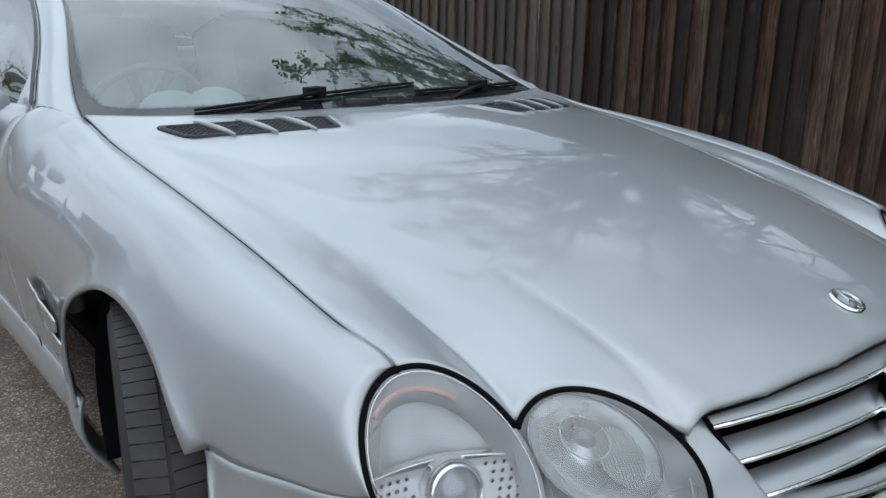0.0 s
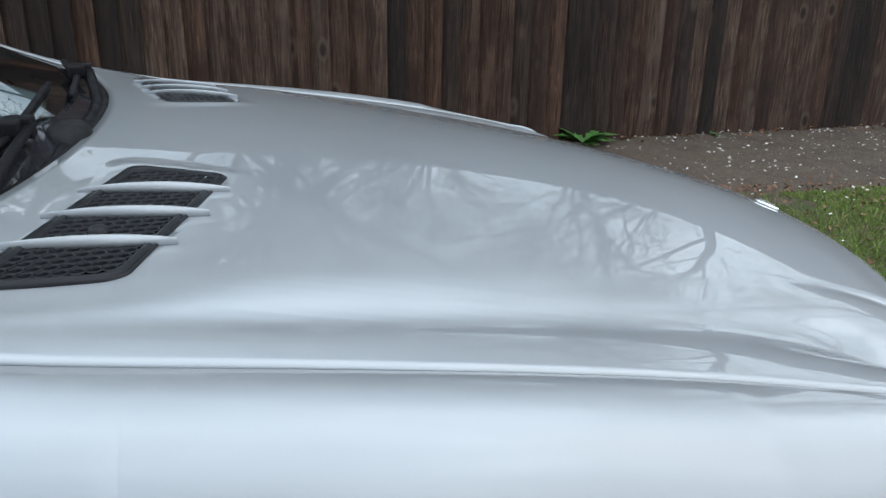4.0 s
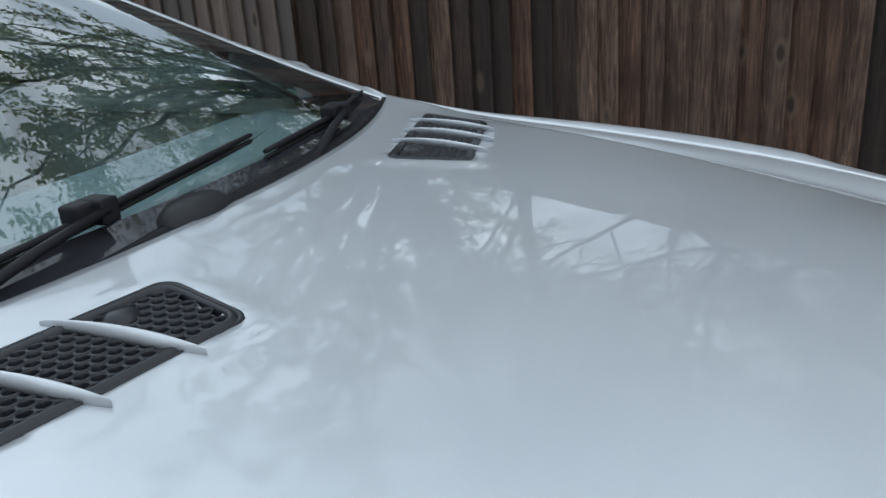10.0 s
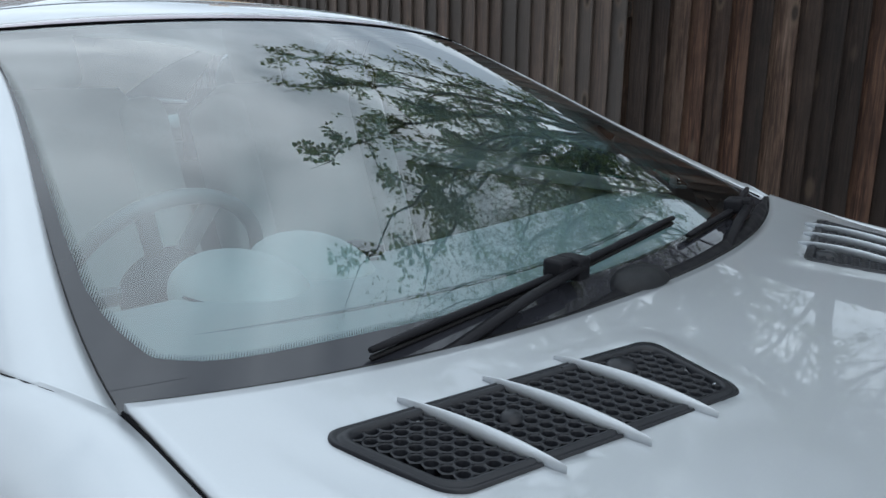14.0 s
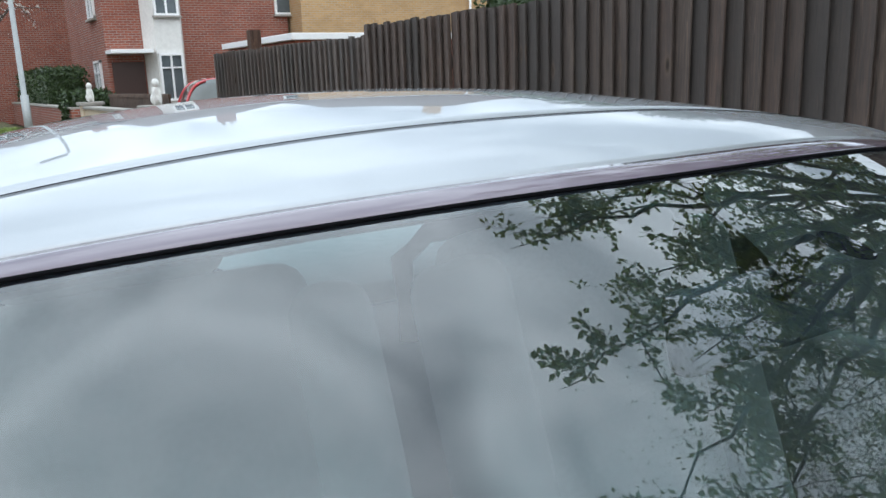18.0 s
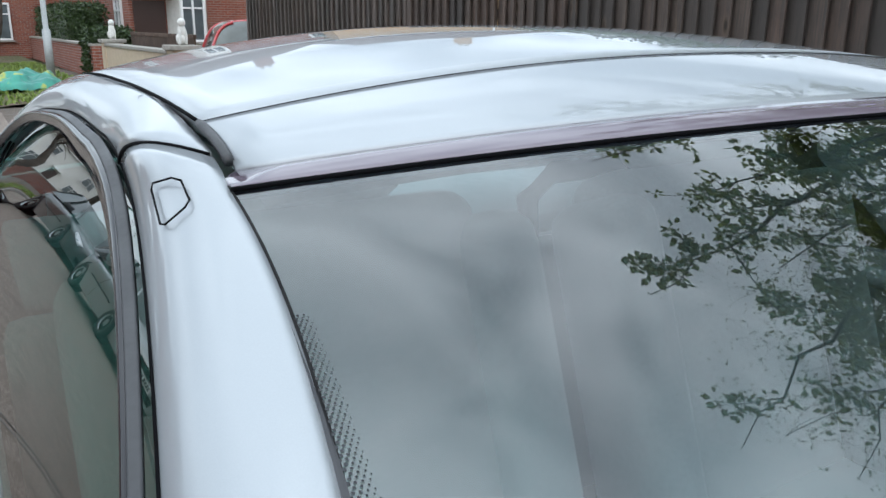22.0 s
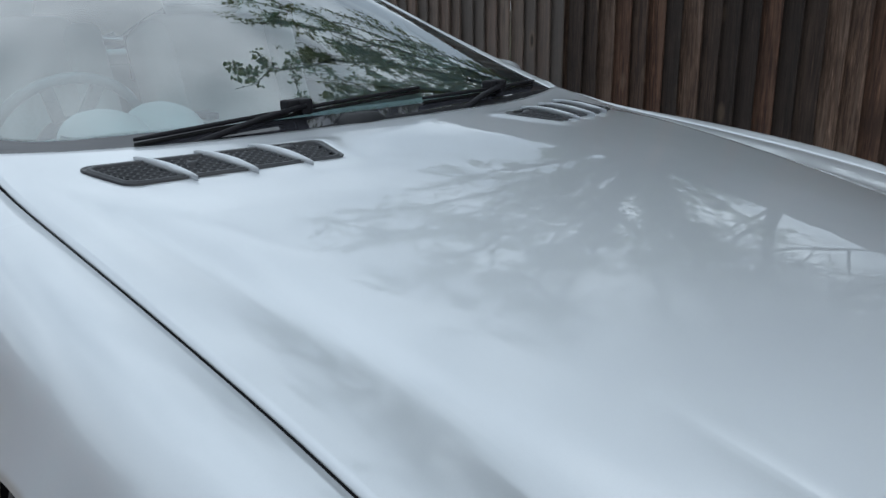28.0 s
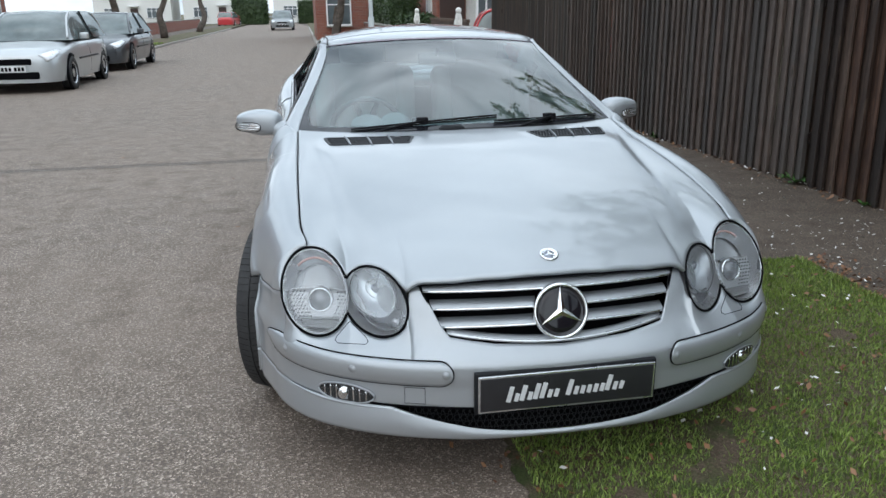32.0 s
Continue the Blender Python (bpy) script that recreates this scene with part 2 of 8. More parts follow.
def plain(name, col, rough=0.5, metal=0.0, vary=0.12, scale=30.0, bump=0.0, **kw):
    """A paint, plastic or metal with fine grain and faint blotches."""
    m = Mat(name)
    m.set(Metallic=metal, **kw)
    a = m.noise(scale, 3)
    b = m.noise(scale * 0.11, 3)
    dark = tuple(c * (1 - vary) for c in col)
    lite = tuple(min(1, c * (1 + vary)) for c in col)
    m.color(m.ramp(m.grey(a, 0.35, 0.65), (0.3, dark), (0.7, lite)))
    m.to("Roughness", m.grey(b, max(0.02, rough * 0.8), min(1, rough * 1.2)))
    if bump:
        m.bump(a, bump, 0.002)
    return m.m


def car_paint(name, col, metal=0.75, rough=0.36, flake=0.05):
    m = Mat(name)
    m.set(Metallic=metal)
    m.b.inputs["Coat Weight"].default_value = 1.0
    m.b.inputs["Coat Roughness"].default_value = 0.03
    m.b.inputs["Coat IOR"].default_value = 1.44
    fl = m.noise(1400, 1)
    dust = m.noise(5.0, 5, 0.6)
    m.color(m.ramp(m.grey(fl, 0.4, 0.6), (0.2, tuple(c * (1 - flake) for c in col)), (0.8, tuple(c * (1 + flake) for c in col))))
    m.to("Roughness", m.grey(dust, rough * 0.92, rough * 1.1))
    m.to("Coat Roughness", m.grey(dust, 0.004, 0.018, 0.35, 0.75))
    return m.m


PAINT = car_paint("silver_paint", (0.395, 0.420, 0.444), 0.66, 0.50)
GAP = plain("gap_black", (0.004, 0.004, 0.005), 0.8, Specular_IOR_Level=0.05)
MAUVE = plain("gloss_mauve_strip", (0.150, 0.118, 0.152), 0.10, vary=0.05, Coat_Weight=1.0)
TRIM = plain("black_trim", (0.010, 0.010, 0.012), 0.48, bump=0.05, scale=300, Specular_IOR_Level=0.08)
GLOSS = plain("gloss_black", (0.010, 0.009, 0.012), 0.06, vary=0.05)
RUBBER = plain("rubber_seal", (0.012, 0.012, 0.013), 0.62, scale=200, bump=0.1, Specular_IOR_Level=0.12)
GREYSEAL = plain("grey_seal", (0.045, 0.046, 0.050), 0.5, scale=200, bump=0.08)
CHROME = plain("chrome", (0.82, 0.83, 0.84), 0.07, 1.0, vary=0.03)
SATIN = plain("satin_silver", (0.60, 0.62, 0.64), 0.26, 0.9, vary=0.04)
ALLOY = plain("alloy_wheel", (0.52, 0.53, 0.55), 0.3, 0.85, vary=0.05)
DARKPL = plain("dark_plastic", (0.016, 0.017, 0.019), 0.5, vary=0.15, scale=400, bump=0.06, Specular_IOR_Level=0.12)
LEATHER = plain("pale_leather", (0.52, 0.54, 0.53), 0.5, vary=0.06, scale=160, bump=0.15)
DASHMAT = plain("dashboard_skin", (0.42, 0.45, 0.45), 0.55, vary=0.05, scale=300, bump=0.12)
DARKINT = plain("interior_dark", (0.05, 0.055, 0.06), 0.6, vary=0.1, scale=200, bump=0.1)
CARPET = plain("carpet", (0.03, 0.032, 0.034), 0.9, vary=0.25, scale=500, bump=0.3)


def glass_mat(name, tint, rough=0.0, ior=1.5, sides=2.0):
    """Thin glazing: a clear layer with a real Fresnel gloss on it."""
    m = bpy.data.materials.new(name)
    m.use_nodes = True
    n, l = m.node_tree.nodes, m.node_tree.links
    n.clear()
    tr = n.new("ShaderNodeBsdfTransparent")
    tr.inputs["Color"].default_value = (*tint, 1)
    gl = n.new("ShaderNodeBsdfGlossy")
    gl.inputs["Roughness"].default_value = rough
    fr = n.new("ShaderNodeFresnel")
    fr.inputs["IOR"].default_value = ior
    co = n.new("ShaderNodeTexCoord")
    nz = n.new("ShaderNodeTexNoise")
    nz.inputs["Scale"].default_value = 3.0
    l.new(co.outputs["Object"], nz.inputs["Vector"])
    mr = n.new("ShaderNodeMapRange")
    mr.inputs["To Min"].default_value, mr.inputs["To Max"].default_value = rough, rough + 0.012
    l.new(nz.outputs[0], mr.inputs["Value"])
    l.new(mr.outputs[0], gl.inputs["Roughness"])
    mx = n.new("ShaderNodeMixShader")
    two = n.new("ShaderNodeMath")
    two.operation = "MULTIPLY"
    two.inputs[1].default_value = sides
    l.new(fr.outputs[0], two.inputs[0])
    one = n.new("ShaderNodeMath")
    one.operation = "ADD"
    one.inputs[1].default_value = 1.0
    l.new(fr.outputs[0], one.inputs[0])
    both_sides = n.new("ShaderNodeMath")
    both_sides.operation = "DIVIDE"
    l.new(two.outputs[0], both_sides.inputs[0])
    l.new(one.outputs[0], both_sides.inputs[1])
    l.new(both_sides.outputs[0], mx.inputs["Fac"])
    l.new(tr.outputs[0], mx.inputs[1])
    l.new(gl.outputs[0], mx.inputs[2])
    out = n.new("ShaderNodeOutputMaterial")
    l.new(mx.outputs[0], out.inputs["Surface"])
    return m


SCREEN = glass_mat("windscreen_glass", (0.56, 0.73, 0.77), 0.0, 1.74)
SIDEGLASS = glass_mat("side_glass", (0.20, 0.42, 0.38), 0.0, 1.45)
REARGLASS = glass_mat("rear_glass", (0.52, 0.66, 0.64), 0.0, 1.5)
LENS = glass_mat("lamp_lens", (0.93, 0.95, 0.96), 0.01, 1.40)

# ---- ground ----
def asphalt(name, base, grit, lift=1.0):
    m = Mat(name)
    v = m.voronoi(170, out="Color")
    sep = m.n.new("ShaderNodeSeparateColor")
    m.l.new(v, sep.inputs[0])
    stone = m.ramp(sep.outputs[0], (0.0, tuple(c * 0.55 for c in base)), (0.55, base), (0.86, grit), (1.0, tuple(min(1, c * 1.9) for c in grit)))
    big = m.noise(0.55, 6, 0.6)
    mid = m.noise(5.0, 5, 0.6)
    col = m.mix(m.grey(big, 0.0, 0.55, 0.35, 0.7), stone, tuple(c * 1.5 for c in base))
    col = m.mix(m.grey(mid, 0.0, 0.5, 0.5, 0.75), col, tuple(c * 0.6 for c in base))
    m.color(col)
    m.set(Roughness=0.78)
    m.to("Roughness", m.grey(mid, 0.62, 0.9))
    m.bump(m.voronoi(170), 0.55 * lift, 0.006)
    return m.m


ROAD = asphalt("road_asphalt", (0.150, 0.116, 0.092), (0.31, 0.258, 0.216))
PAVE = asphalt("pavement_asphalt", (0.072, 0.052, 0.038), (0.125, 0.095, 0.072), 0.7)


def soil_mat():
    m = Mat("soil_and_turf")
    big = m.noise(1.1, 6, 0.62)
    fine = m.noise(110, 6, 0.75)
    mid = m.noise(9.0, 6, 0.7)
    soil = m.ramp(fine, (0.25, (0.035, 0.024, 0.016)), (0.5, (0.12, 0.084, 0.056)), (0.72, (0.25, 0.19, 0.14)))
    turf = m.ramp(fine, (0.3, (0.030, 0.046, 0.012)), (0.7, (0.10, 0.125, 0.034)))
    m.color(m.mix(m.grey(m.mix(0.5, big, mid), 0, 1, 0.44, 0.54), turf, soil))
    m.set(Roughness=0.95)
    m.bump(fine, 0.8, 0.02)
    return m.m


SOIL = soil_mat()


# the ground sheet reaches the horizon
bm = bmesh.new()
R_FAR = 900.0
bmesh.ops.create_grid(bm, x_segments=24, y_segments=24, size=R_FAR)
bmesh.ops.translate(bm, verts=bm.verts, vec=(0, 0, -0.05))
tagged(new("ground", mesh_of("ground", bm, SOIL, False)), "brown earth and thin turf reaching away on all sides", "ground", kind="structure")

KERB_R, KERB_L = -0.10, -6.75
PAVE_IN, FENCE_X0, FENCE_SLOPE = 1.86, 3.019, -0.0464


def fence_x(y):
    return FENCE_X0 + FENCE_SLOPE * y


def strip(name, x0, x1, ys, mat, z, label, cat, nx=8, rough=0.0, seed=0):
    """A ground strip between two lines x0(y), x1(y)."""
    def fn(u, v):
        a, b = x0(v), x1(v)
        x = a + (b - a) * u
        return (x, v, z(x, v) + rough * (noise.noise((x * 2.3, v * 2.3, seed))))
    b = sheet(fn, steps(0, 1, nx), ys, (0, 0, 1))
    ob = new(name, mesh_of(name, b, mat))
    return tagged(ob, label, cat, kind="structure")


YS = [-60, -40, -25, -16, -10, -7] + steps(-5, 12, 34) + [15, 20, 28, 40, 60, 90, 140]
strip("road", lambda y: KERB_L, lambda y: KERB_R + 0.30, YS, ROAD, lambda x, y: 0.0, "worn grey-brown asphalt road with fine loose grit", "road", 12)


def pave_z(x, y):
    """The pavement climbs gently from the road to the fence."""
    return 0.012 + 0.10 * max(0.0, min(1.0, (x - 0.2) / 2.6))


def grass_z(x, y):
    return 0.001 + 0.019 * max(0.0, min(1.0, (x - KERB_R) / 0.30)) + 0.075 * max(0.0, min(1.0, (x - KERB_R) / 1.5)) ** 0.8


strip("pavement", lambda y: PAVE_IN - 0.15, lambda y: fence_x(y) + 0.3, YS, PAVE, pave_z, "dark damp asphalt pavement strewn with white petals", "pavement", 10)
strip("crossover", lambda y: KERB_R + 0.03, lambda y: PAVE_IN - 0.1, steps(0.55, 15.5, 30), PAVE, lambda x, y: 0.004 + 0.09 * max(0, min(1, (x - KERB_R) / 2.6)), "asphalt vehicle crossing between road and pavement", "pavement", 8)


def verge_edge(y):
    return 0.10 * noise.noise((y * 1.7, 3.1, 0)) + 0.05 * noise.noise((y * 6.0, 1.1, 0))


def road_edge(y):
    """The ragged line where the turf breaks up into the road."""
    return KERB_R + 0.02 + 0.11 * noise.noise((y * 1.9, 7.0, 0)) + 0.06 * noise.noise((y * 7.0, 9.0, 0)) + 0.03 * noise.noise((y * 19.0, 4.0, 0))


def verge_z(x, y):
    return grass_z(x, y) + 0.002 + 0.010 * noise.noise((x * 2.3, y * 2.3, 0)) + 0.007 * noise.noise((x * 9.0, y * 9.0, 5))


strip("verge", road_edge, lambda y: PAVE_IN + verge_edge(y), steps(-16, -3, 40) + steps(-2.97, 0.75, 124), SOIL, verge_z, "grass verge with bare soil patches and fallen leaves", "verge", 60)
strip("verge", lambda y: KERB_R, lambda y: PAVE_IN, [15.5, 17, 19, 22, 26, 32, 40, 55, 80, 120], SOIL, lambda x, y: grass_z(x, y) + 0.02, "far grass verge beside the kerb", "verge", 8)
strip("verge", lambda y: KERB_L - 1.8, lambda y: KERB_L - 0.12, [21.5, 24, 27, 31, 36, 45, 60, 90, 140], SOIL, lambda x, y: 0.10, "mown grass verge across the road", "verge", 6)
strip("pavement", lambda y: -10.2, lambda y: KERB_L - 0.12, YS, PAVE, lambda x, y: 0.085, "asphalt pavement across the road", "pavement", 6)

# ---- the fence of weathered feather-edge boards ----
def board_mat(name, pale):
    m = Mat(name)
    r = m.random()
    off = m.n.new("ShaderNodeVectorMath")
    off.operation = "SCALE"
    m.l.new(r, off.inputs["Scale"])
    off.inputs[0].default_value = (37.0, 91.0, 53.0)
    add = m.n.new("ShaderNodeVectorMath")
    add.operation = "ADD"
    m.l.new(m.mapped((1, 1, 0.06)), add.inputs[0])
    m.l.new(off.outputs[0], add.inputs[1])
    grain = m.noise(95, 6, 0.65, add.outputs[0], 0.6)
    streak = m.noise(22, 4, 0.6, add.outputs[0], 0.3)
    add2 = m.n.new("ShaderNodeVectorMath")
    add2.operation = "ADD"
    m.l.new(m.co.outputs["Object"], add2.inputs[0])
    m.l.new(off.outputs[0], add2.inputs[1])
    blot = m.noise(3.2, 5, 0.6, add2.outputs[0])
    kadd = m.n.new("ShaderNodeVectorMath")
    kadd.operation = "ADD"
    m.l.new(m.mapped((1.6, 1.6, 0.75)), kadd.inputs[0])
    m.l.new(off.outputs[0], kadd.inputs[1])
    knots = m.voronoi(3.4, kadd.outputs[0])
    base = m.ramp(grain, (0.30, (0.009, 0.005, 0.003)), (0.47, (0.034, 0.020, 0.014)), (0.60, (0.078, 0.052, 0.038)), (0.78, (0.20, 0.152, 0.120)))
    base = m.mix(m.grey(streak, 0, 0.75, 0.46, 0.68), base, (0.098, 0.075, 0.061))
    base = m.mix(m.grey(blot, 0, 0.75, 0.44, 0.68), base, (0.022, 0.013, 0.009))
    tone = m.ramp(r, (0.0, (0.26, 0.22, 0.21)), (0.30, (0.62, 0.53, 0.48)), (0.55, (1.30, 0.90, 0.70)), (0.8, (1.15, 1.00, 0.91)), (1.0, (2.0, 1.86, 1.76)))
    base = m.mix(1.0, base, tone, "MULTIPLY")
    base = m.mix(pale, base, (0.17, 0.155, 0.145))
    base = m.mix(m.grey(knots, 0.55, 0.0, 0.10, 0.20), base, (0.15, 0.105, 0.075))
    m.color(m.mix(m.grey(knots, 0.9, 0.0, 0.06, 0.13), base, (0.012, 0.007, 0.004)))
    m.set(Roughness=0.86)
    m.bump(grain, 0.75, 0.009)
    return m.m


BOARD = board_mat("weathered_board", 0.0)
BOARD_MID = board_mat("faded_board", 0.34)
BOARD_GREY = board_mat("grey_board", 0.52)
random.seed(11)


def board_mesh(w, h, seed, mat):
    """A tapered board, thick along one edge, slightly bowed, with an uneven top."""
    rnd = random.Random(seed)
    bm = bmesh.new()
    zs = steps(0, 1, 6)
    t0, t1 = 0.044, 0.005
    bow, lean, cup = rnd.uniform(-0.006, 0.006), rnd.uniform(-0.006, 0.006), rnd.uniform(0, 0.003)
    cut = rnd.uniform(-0.008, 0.008)
    rings = []
    for s in zs:
        yo = lean * s + bow * math.sin(math.pi * s)
        z = s * h
        zz = z + (cut if s == 1 else 0)
        ring = [(-t0, -w / 2 + yo, z), (-t0 * 0.50 - cup, yo, 0.5 * (z + zz)), (-t1 * 0.4, w / 2 + yo, zz), (0.004, w / 2 + yo, zz), (0.004, -w / 2 + 0.022 + yo, z), (-t0 + 0.013, -w / 2 + 0.022 + yo, z), (-t0 + 0.013, -w / 2 + yo, z)]
        rings.append([bm.verts.new(p) for p in ring])
    for a, b in zip(rings, rings[1:]):
        for k in range(7):
            bm.faces.new((a[k], a[(k + 1) % 7], b[(k + 1) % 7], b[k]))
    bm.faces.new(rings[0])
    bm.faces.new(rings[-1][::-1])
    bmesh.ops.recalc_face_normals(bm, faces=bm.faces)
    return mesh_of("board", bm, mat, False)


def fence(name, y0, y1, pitch, width, height, base, lab, seed, dx=0.0, mat=None):
    mat = mat or BOARD
    fe = thing(name, lab, "fence", kind="structure")
    meshes = [board_mesh(width * random.Random(seed + k).uniform(0.92, 1.06), height, seed + k, mat) for k in range(9)]
    rnd = random.Random(seed)
    n = int((y1 - y0) / pitch)
    ang = math.atan(FENCE_SLOPE)
    for i in range(n):
        y = y0 + (i + 0.5) * pitch
        b = new("board", meshes[rnd.randrange(9)])
        b.parent = fe
        b.matrix_basis = pose(fence_x(y) + dx + rnd.uniform(-0.004, 0.004), y + rnd.uniform(-0.006, 0.006), base(y) + rnd.uniform(-0.012, 0.010), 0, 0, math.degrees(-ang) + rnd.uniform(-2.5, 2.5))
    for zr in (0.35, height - 0.35):
        bmr = bmesh.new()
        L = y1 - y0
        add_box(bmr, 0.04, L, 0.08, Matrix.Translation((fence_x((y0 + y1) / 2) + 0.03 + dx, (y0 + y1) / 2, zr + 0.1)) @ Matrix.Rotation(-ang, 4, "Z"), 0.004)
        part("rail", bmr, BOARD, fe, smooth=False)
    y = y0 + 0.05
    while y < y1 + 0.1:
        part("post", box_bm(0.1, 0.1, height + 0.06, Matrix.Translation((fence_x(y) + 0.10 + dx, y, height / 2 + 0.06)), 0.006), BOARD, fe, smooth=False)
        y += 2.4
    return fe


fence("fence", -15.0, 2.3, 0.104, 0.136, 1.66, lambda y: 0.095, "tall weathered dark brown feather-edge board fence", 5)
fence("fence", 2.3, 7.1, 0.104, 0.136, 1.66, lambda y: 0.095, "tall feather-edge board fence faded to grey-brown", 41, 0.0, BOARD_MID)
fence("fence", 7.1, 10.9, 0.105, 0.136, 1.58, lambda y: 0.095, "older grey close-boarded fence section, slightly lower", 77, 0.03, BOARD_GREY)

# ---- the silver roadster: nose towards -y, front axle at y = 0 ----
CAR = thing("car", "silver two-seat roadster with its hardtop closed, parked half on the verge", "car")

HY = [0.62, 0.45, 0.2, 0.0, -0.2, -0.4, -0.55, -0.65, -0.76, -0.84]
H_ZC = [0.898, 0.887, 0.866, 0.851, 0.823, 0.786, 0.750, 0.722, 0.684, 0.648]
H_XB = [0.660, 0.635, 0.595, 0.560, 0.530, 0.495, 0.455, 0.425, 0.395, 0.39]
H_ZB = [0.891, 0.873, 0.844, 0.818, 0.781, 0.740, 0.706, 0.679, 0.634, 0.60]
H_XV = [0.690, 0.675, 0.645, 0.615, 0.595, 0.570, 0.545, 0.515, 0.460, 0.45]
H_ZV = [0.889, 0.865, 0.830, 0.798, 0.763, 0.720, 0.678, 0.641, 0.602, 0.58]
H_XC = [0.705, 0.700, 0.680, 0.660, 0.650, 0.635, 0.620, 0.600, 0.560, 0.55]
H_ZC2 = [0.888, 0.860, 0.827, 0.796, 0.761, 0.718, 0.674, 0.631, 0.585, 0.55]
H_XD = [0.731, 0.733, 0.735, 0.735, 0.733, 0.728, 0.706, 0.690, 0.670, 0.66]
H_ZD = [0.886, 0.851, 0.821, 0.795, 0.763, 0.721, 0.682, 0.640, 0.600, 0.58]


def spline(xs, ys, t, first=None):
    """A cubic spline with even curvature through a table; first: its slope at the start, else free."""
    n = len(xs)
    h = [xs[k + 1] - xs[k] for k in range(n - 1)]
    a, b = np.zeros((n, n)), np.zeros(n)
    a[0, 0] = a[-1, -1] = 1.0
    if first is not None:
        a[0, 0], a[0, 1], b[0] = 2 * h[0], h[0], 6 * ((ys[1] - ys[0]) / h[0] - first)
    for k in range(1, n - 1):
        a[k, k - 1], a[k, k], a[k, k + 1] = h[k - 1], 2 * (h[k - 1] + h[k]), h[k]
        b[k] = 6 * ((ys[k + 1] - ys[k]) / h[k] - (ys[k] - ys[k - 1]) / h[k - 1])
    m = np.linalg.solve(a, b)
    k = max(0, min(n - 2, int(np.searchsorted(xs, t)) - 1))
    p, q = (xs[k + 1] - t) / h[k], (t - xs[k]) / h[k]
    return float(p * ys[k] + q * ys[k + 1] + ((p ** 3 - p) * m[k] + (q ** 3 - q) * m[k + 1]) * h[k] ** 2 / 6)


HOOD_ROWS = steps(-0.86, 0.70, 156)
HOOD_TABS = {}
for key, tab in (("zc", H_ZC), ("xb", H_XB), ("zb", H_ZB), ("xv", H_XV), ("zv", H_ZV), ("xc", H_XC), ("z2", H_ZC2), ("xd", H_XD), ("zd", H_ZD)):
    if key in ("xd", "zd"):
        HOOD_TABS[key] = [interp(y, HY, tab) for y in HOOD_ROWS]
        continue
    fit = np.polyfit(HY, tab, 5)
    loose = [float(np.polyval(fit, y)) for y in HOOD_ROWS]
    tight = [interp(y, HY, tab) for y in HOOD_ROWS]
    # the pressing is fair along its length; only the nose keeps its tighter table
    HOOD_TABS[key] = [a + (b - a) * max(0.0, min(1.0, (-0.62 - y) / 0.10)) for a, b, y in zip(loose, tight, HOOD_ROWS)]


def hood_z(x, y):
    ax = abs(x)
    g = {k: lin(y, HOOD_ROWS, tab) for k, tab in HOOD_TABS.items()}
    zc, xb, zb, xv, zv = g["zc"], g["xb"], g["zb"], g["xv"], g["zv"]
    x0 = xb - 0.035
    drop = (zc - zb) / (xb * xb)
    # towards the windscreen the ridges die out in one even crown
    even = zc - (zc - g["zd"]) * (ax / g["xd"]) ** 2
    k = max(0.0, min(1.0, (0.60 - y) / 0.42))
    k = k * k * (3 - 2 * k)
    if ax <= x0:
        return even + (zc - drop * ax * ax - even) * k
    xs = [x0, xb + 0.014, xb + 0.55 * (xv - xb) + 0.004, max(xv, xb + 0.03), max(g["xc"], xb + 0.05), max(g["xd"], xb + 0.08)]
    zs = [zc - drop * x0 * x0, zb - 0.004, zv + 0.40 * (zb - zv), zv - 0.001, g["z2"] + 0.001, g["zd"]]
    return even + (spline(xs, zs, ax, -2 * drop * x0) - even) * k


def hood_rear(x):
    return 0.498 + 0.29 * x * x


F_X = [0.0, 0.15, 0.30, 0.385, 0.40, 0.437]
F_Y = [-0.818, -0.811, -0.786, -0.760, -0.757, -0.755]


LAMP_OUT, LAMP_IN = (0.697, 0.577, 0.101, 0.114), (0.524, 0.568, 0.090, 0.087)


def lens_y(x, z):
    return -1.878 + 2.101 * x + 0.744 * z - 1.2626 * x * x


def lamp_z(x, up, rim=0.004):
    """Height of the lamps' outline over x, upper or lower edge."""
    best = None
    for cx, cz, rx, rz in (LAMP_OUT, LAMP_IN):
        q = 1 - ((x - cx) / (rx + rim)) ** 2
        if q >= 0:
            z = cz + (rz + rim) * math.sqrt(q) * (1 if up else -1)
            best = z if best is None else (max(best, z) if up else min(best, z))
    return LAMP_IN[1] if best is None else best


def hood_front(x):
    x = abs(x)
    if x < 0.437:
        return lin(x, F_X, F_Y)
    return lens_y(x, lamp_z(min(x, 0.711), True))


def hood_x(y):
    return interp(y, HY, H_XD)


def hood_pt(s):
    def fn(u, v):
        x0 = u * 0.711
        yf, yr = hood_front(x0), hood_rear(u * 0.729)
        y = yr + (yf - yr) * v
        x = u * (hood_x(y) - 0.0025)
        if v > 0.6:
            x += (x0 - x) * ((v - 0.6) / 0.4) ** (2 + 8 * u * u)
        z = hood_z(x, y)
        if v > 0.7 and x0 > 0.43:
            w = ((v - 0.7) / 0.3) ** 2 * min(1.0, (x0 - 0.43) / 0.02)
            z += (lamp_z(x0, True) - hood_z(x0, yf)) * w
        return (s * x, y, z)
    return fn


def fine(a, b, n, knots=()):
    return sorted(set([round(v, 5) for v in steps(a, b, n)] + list(knots)))


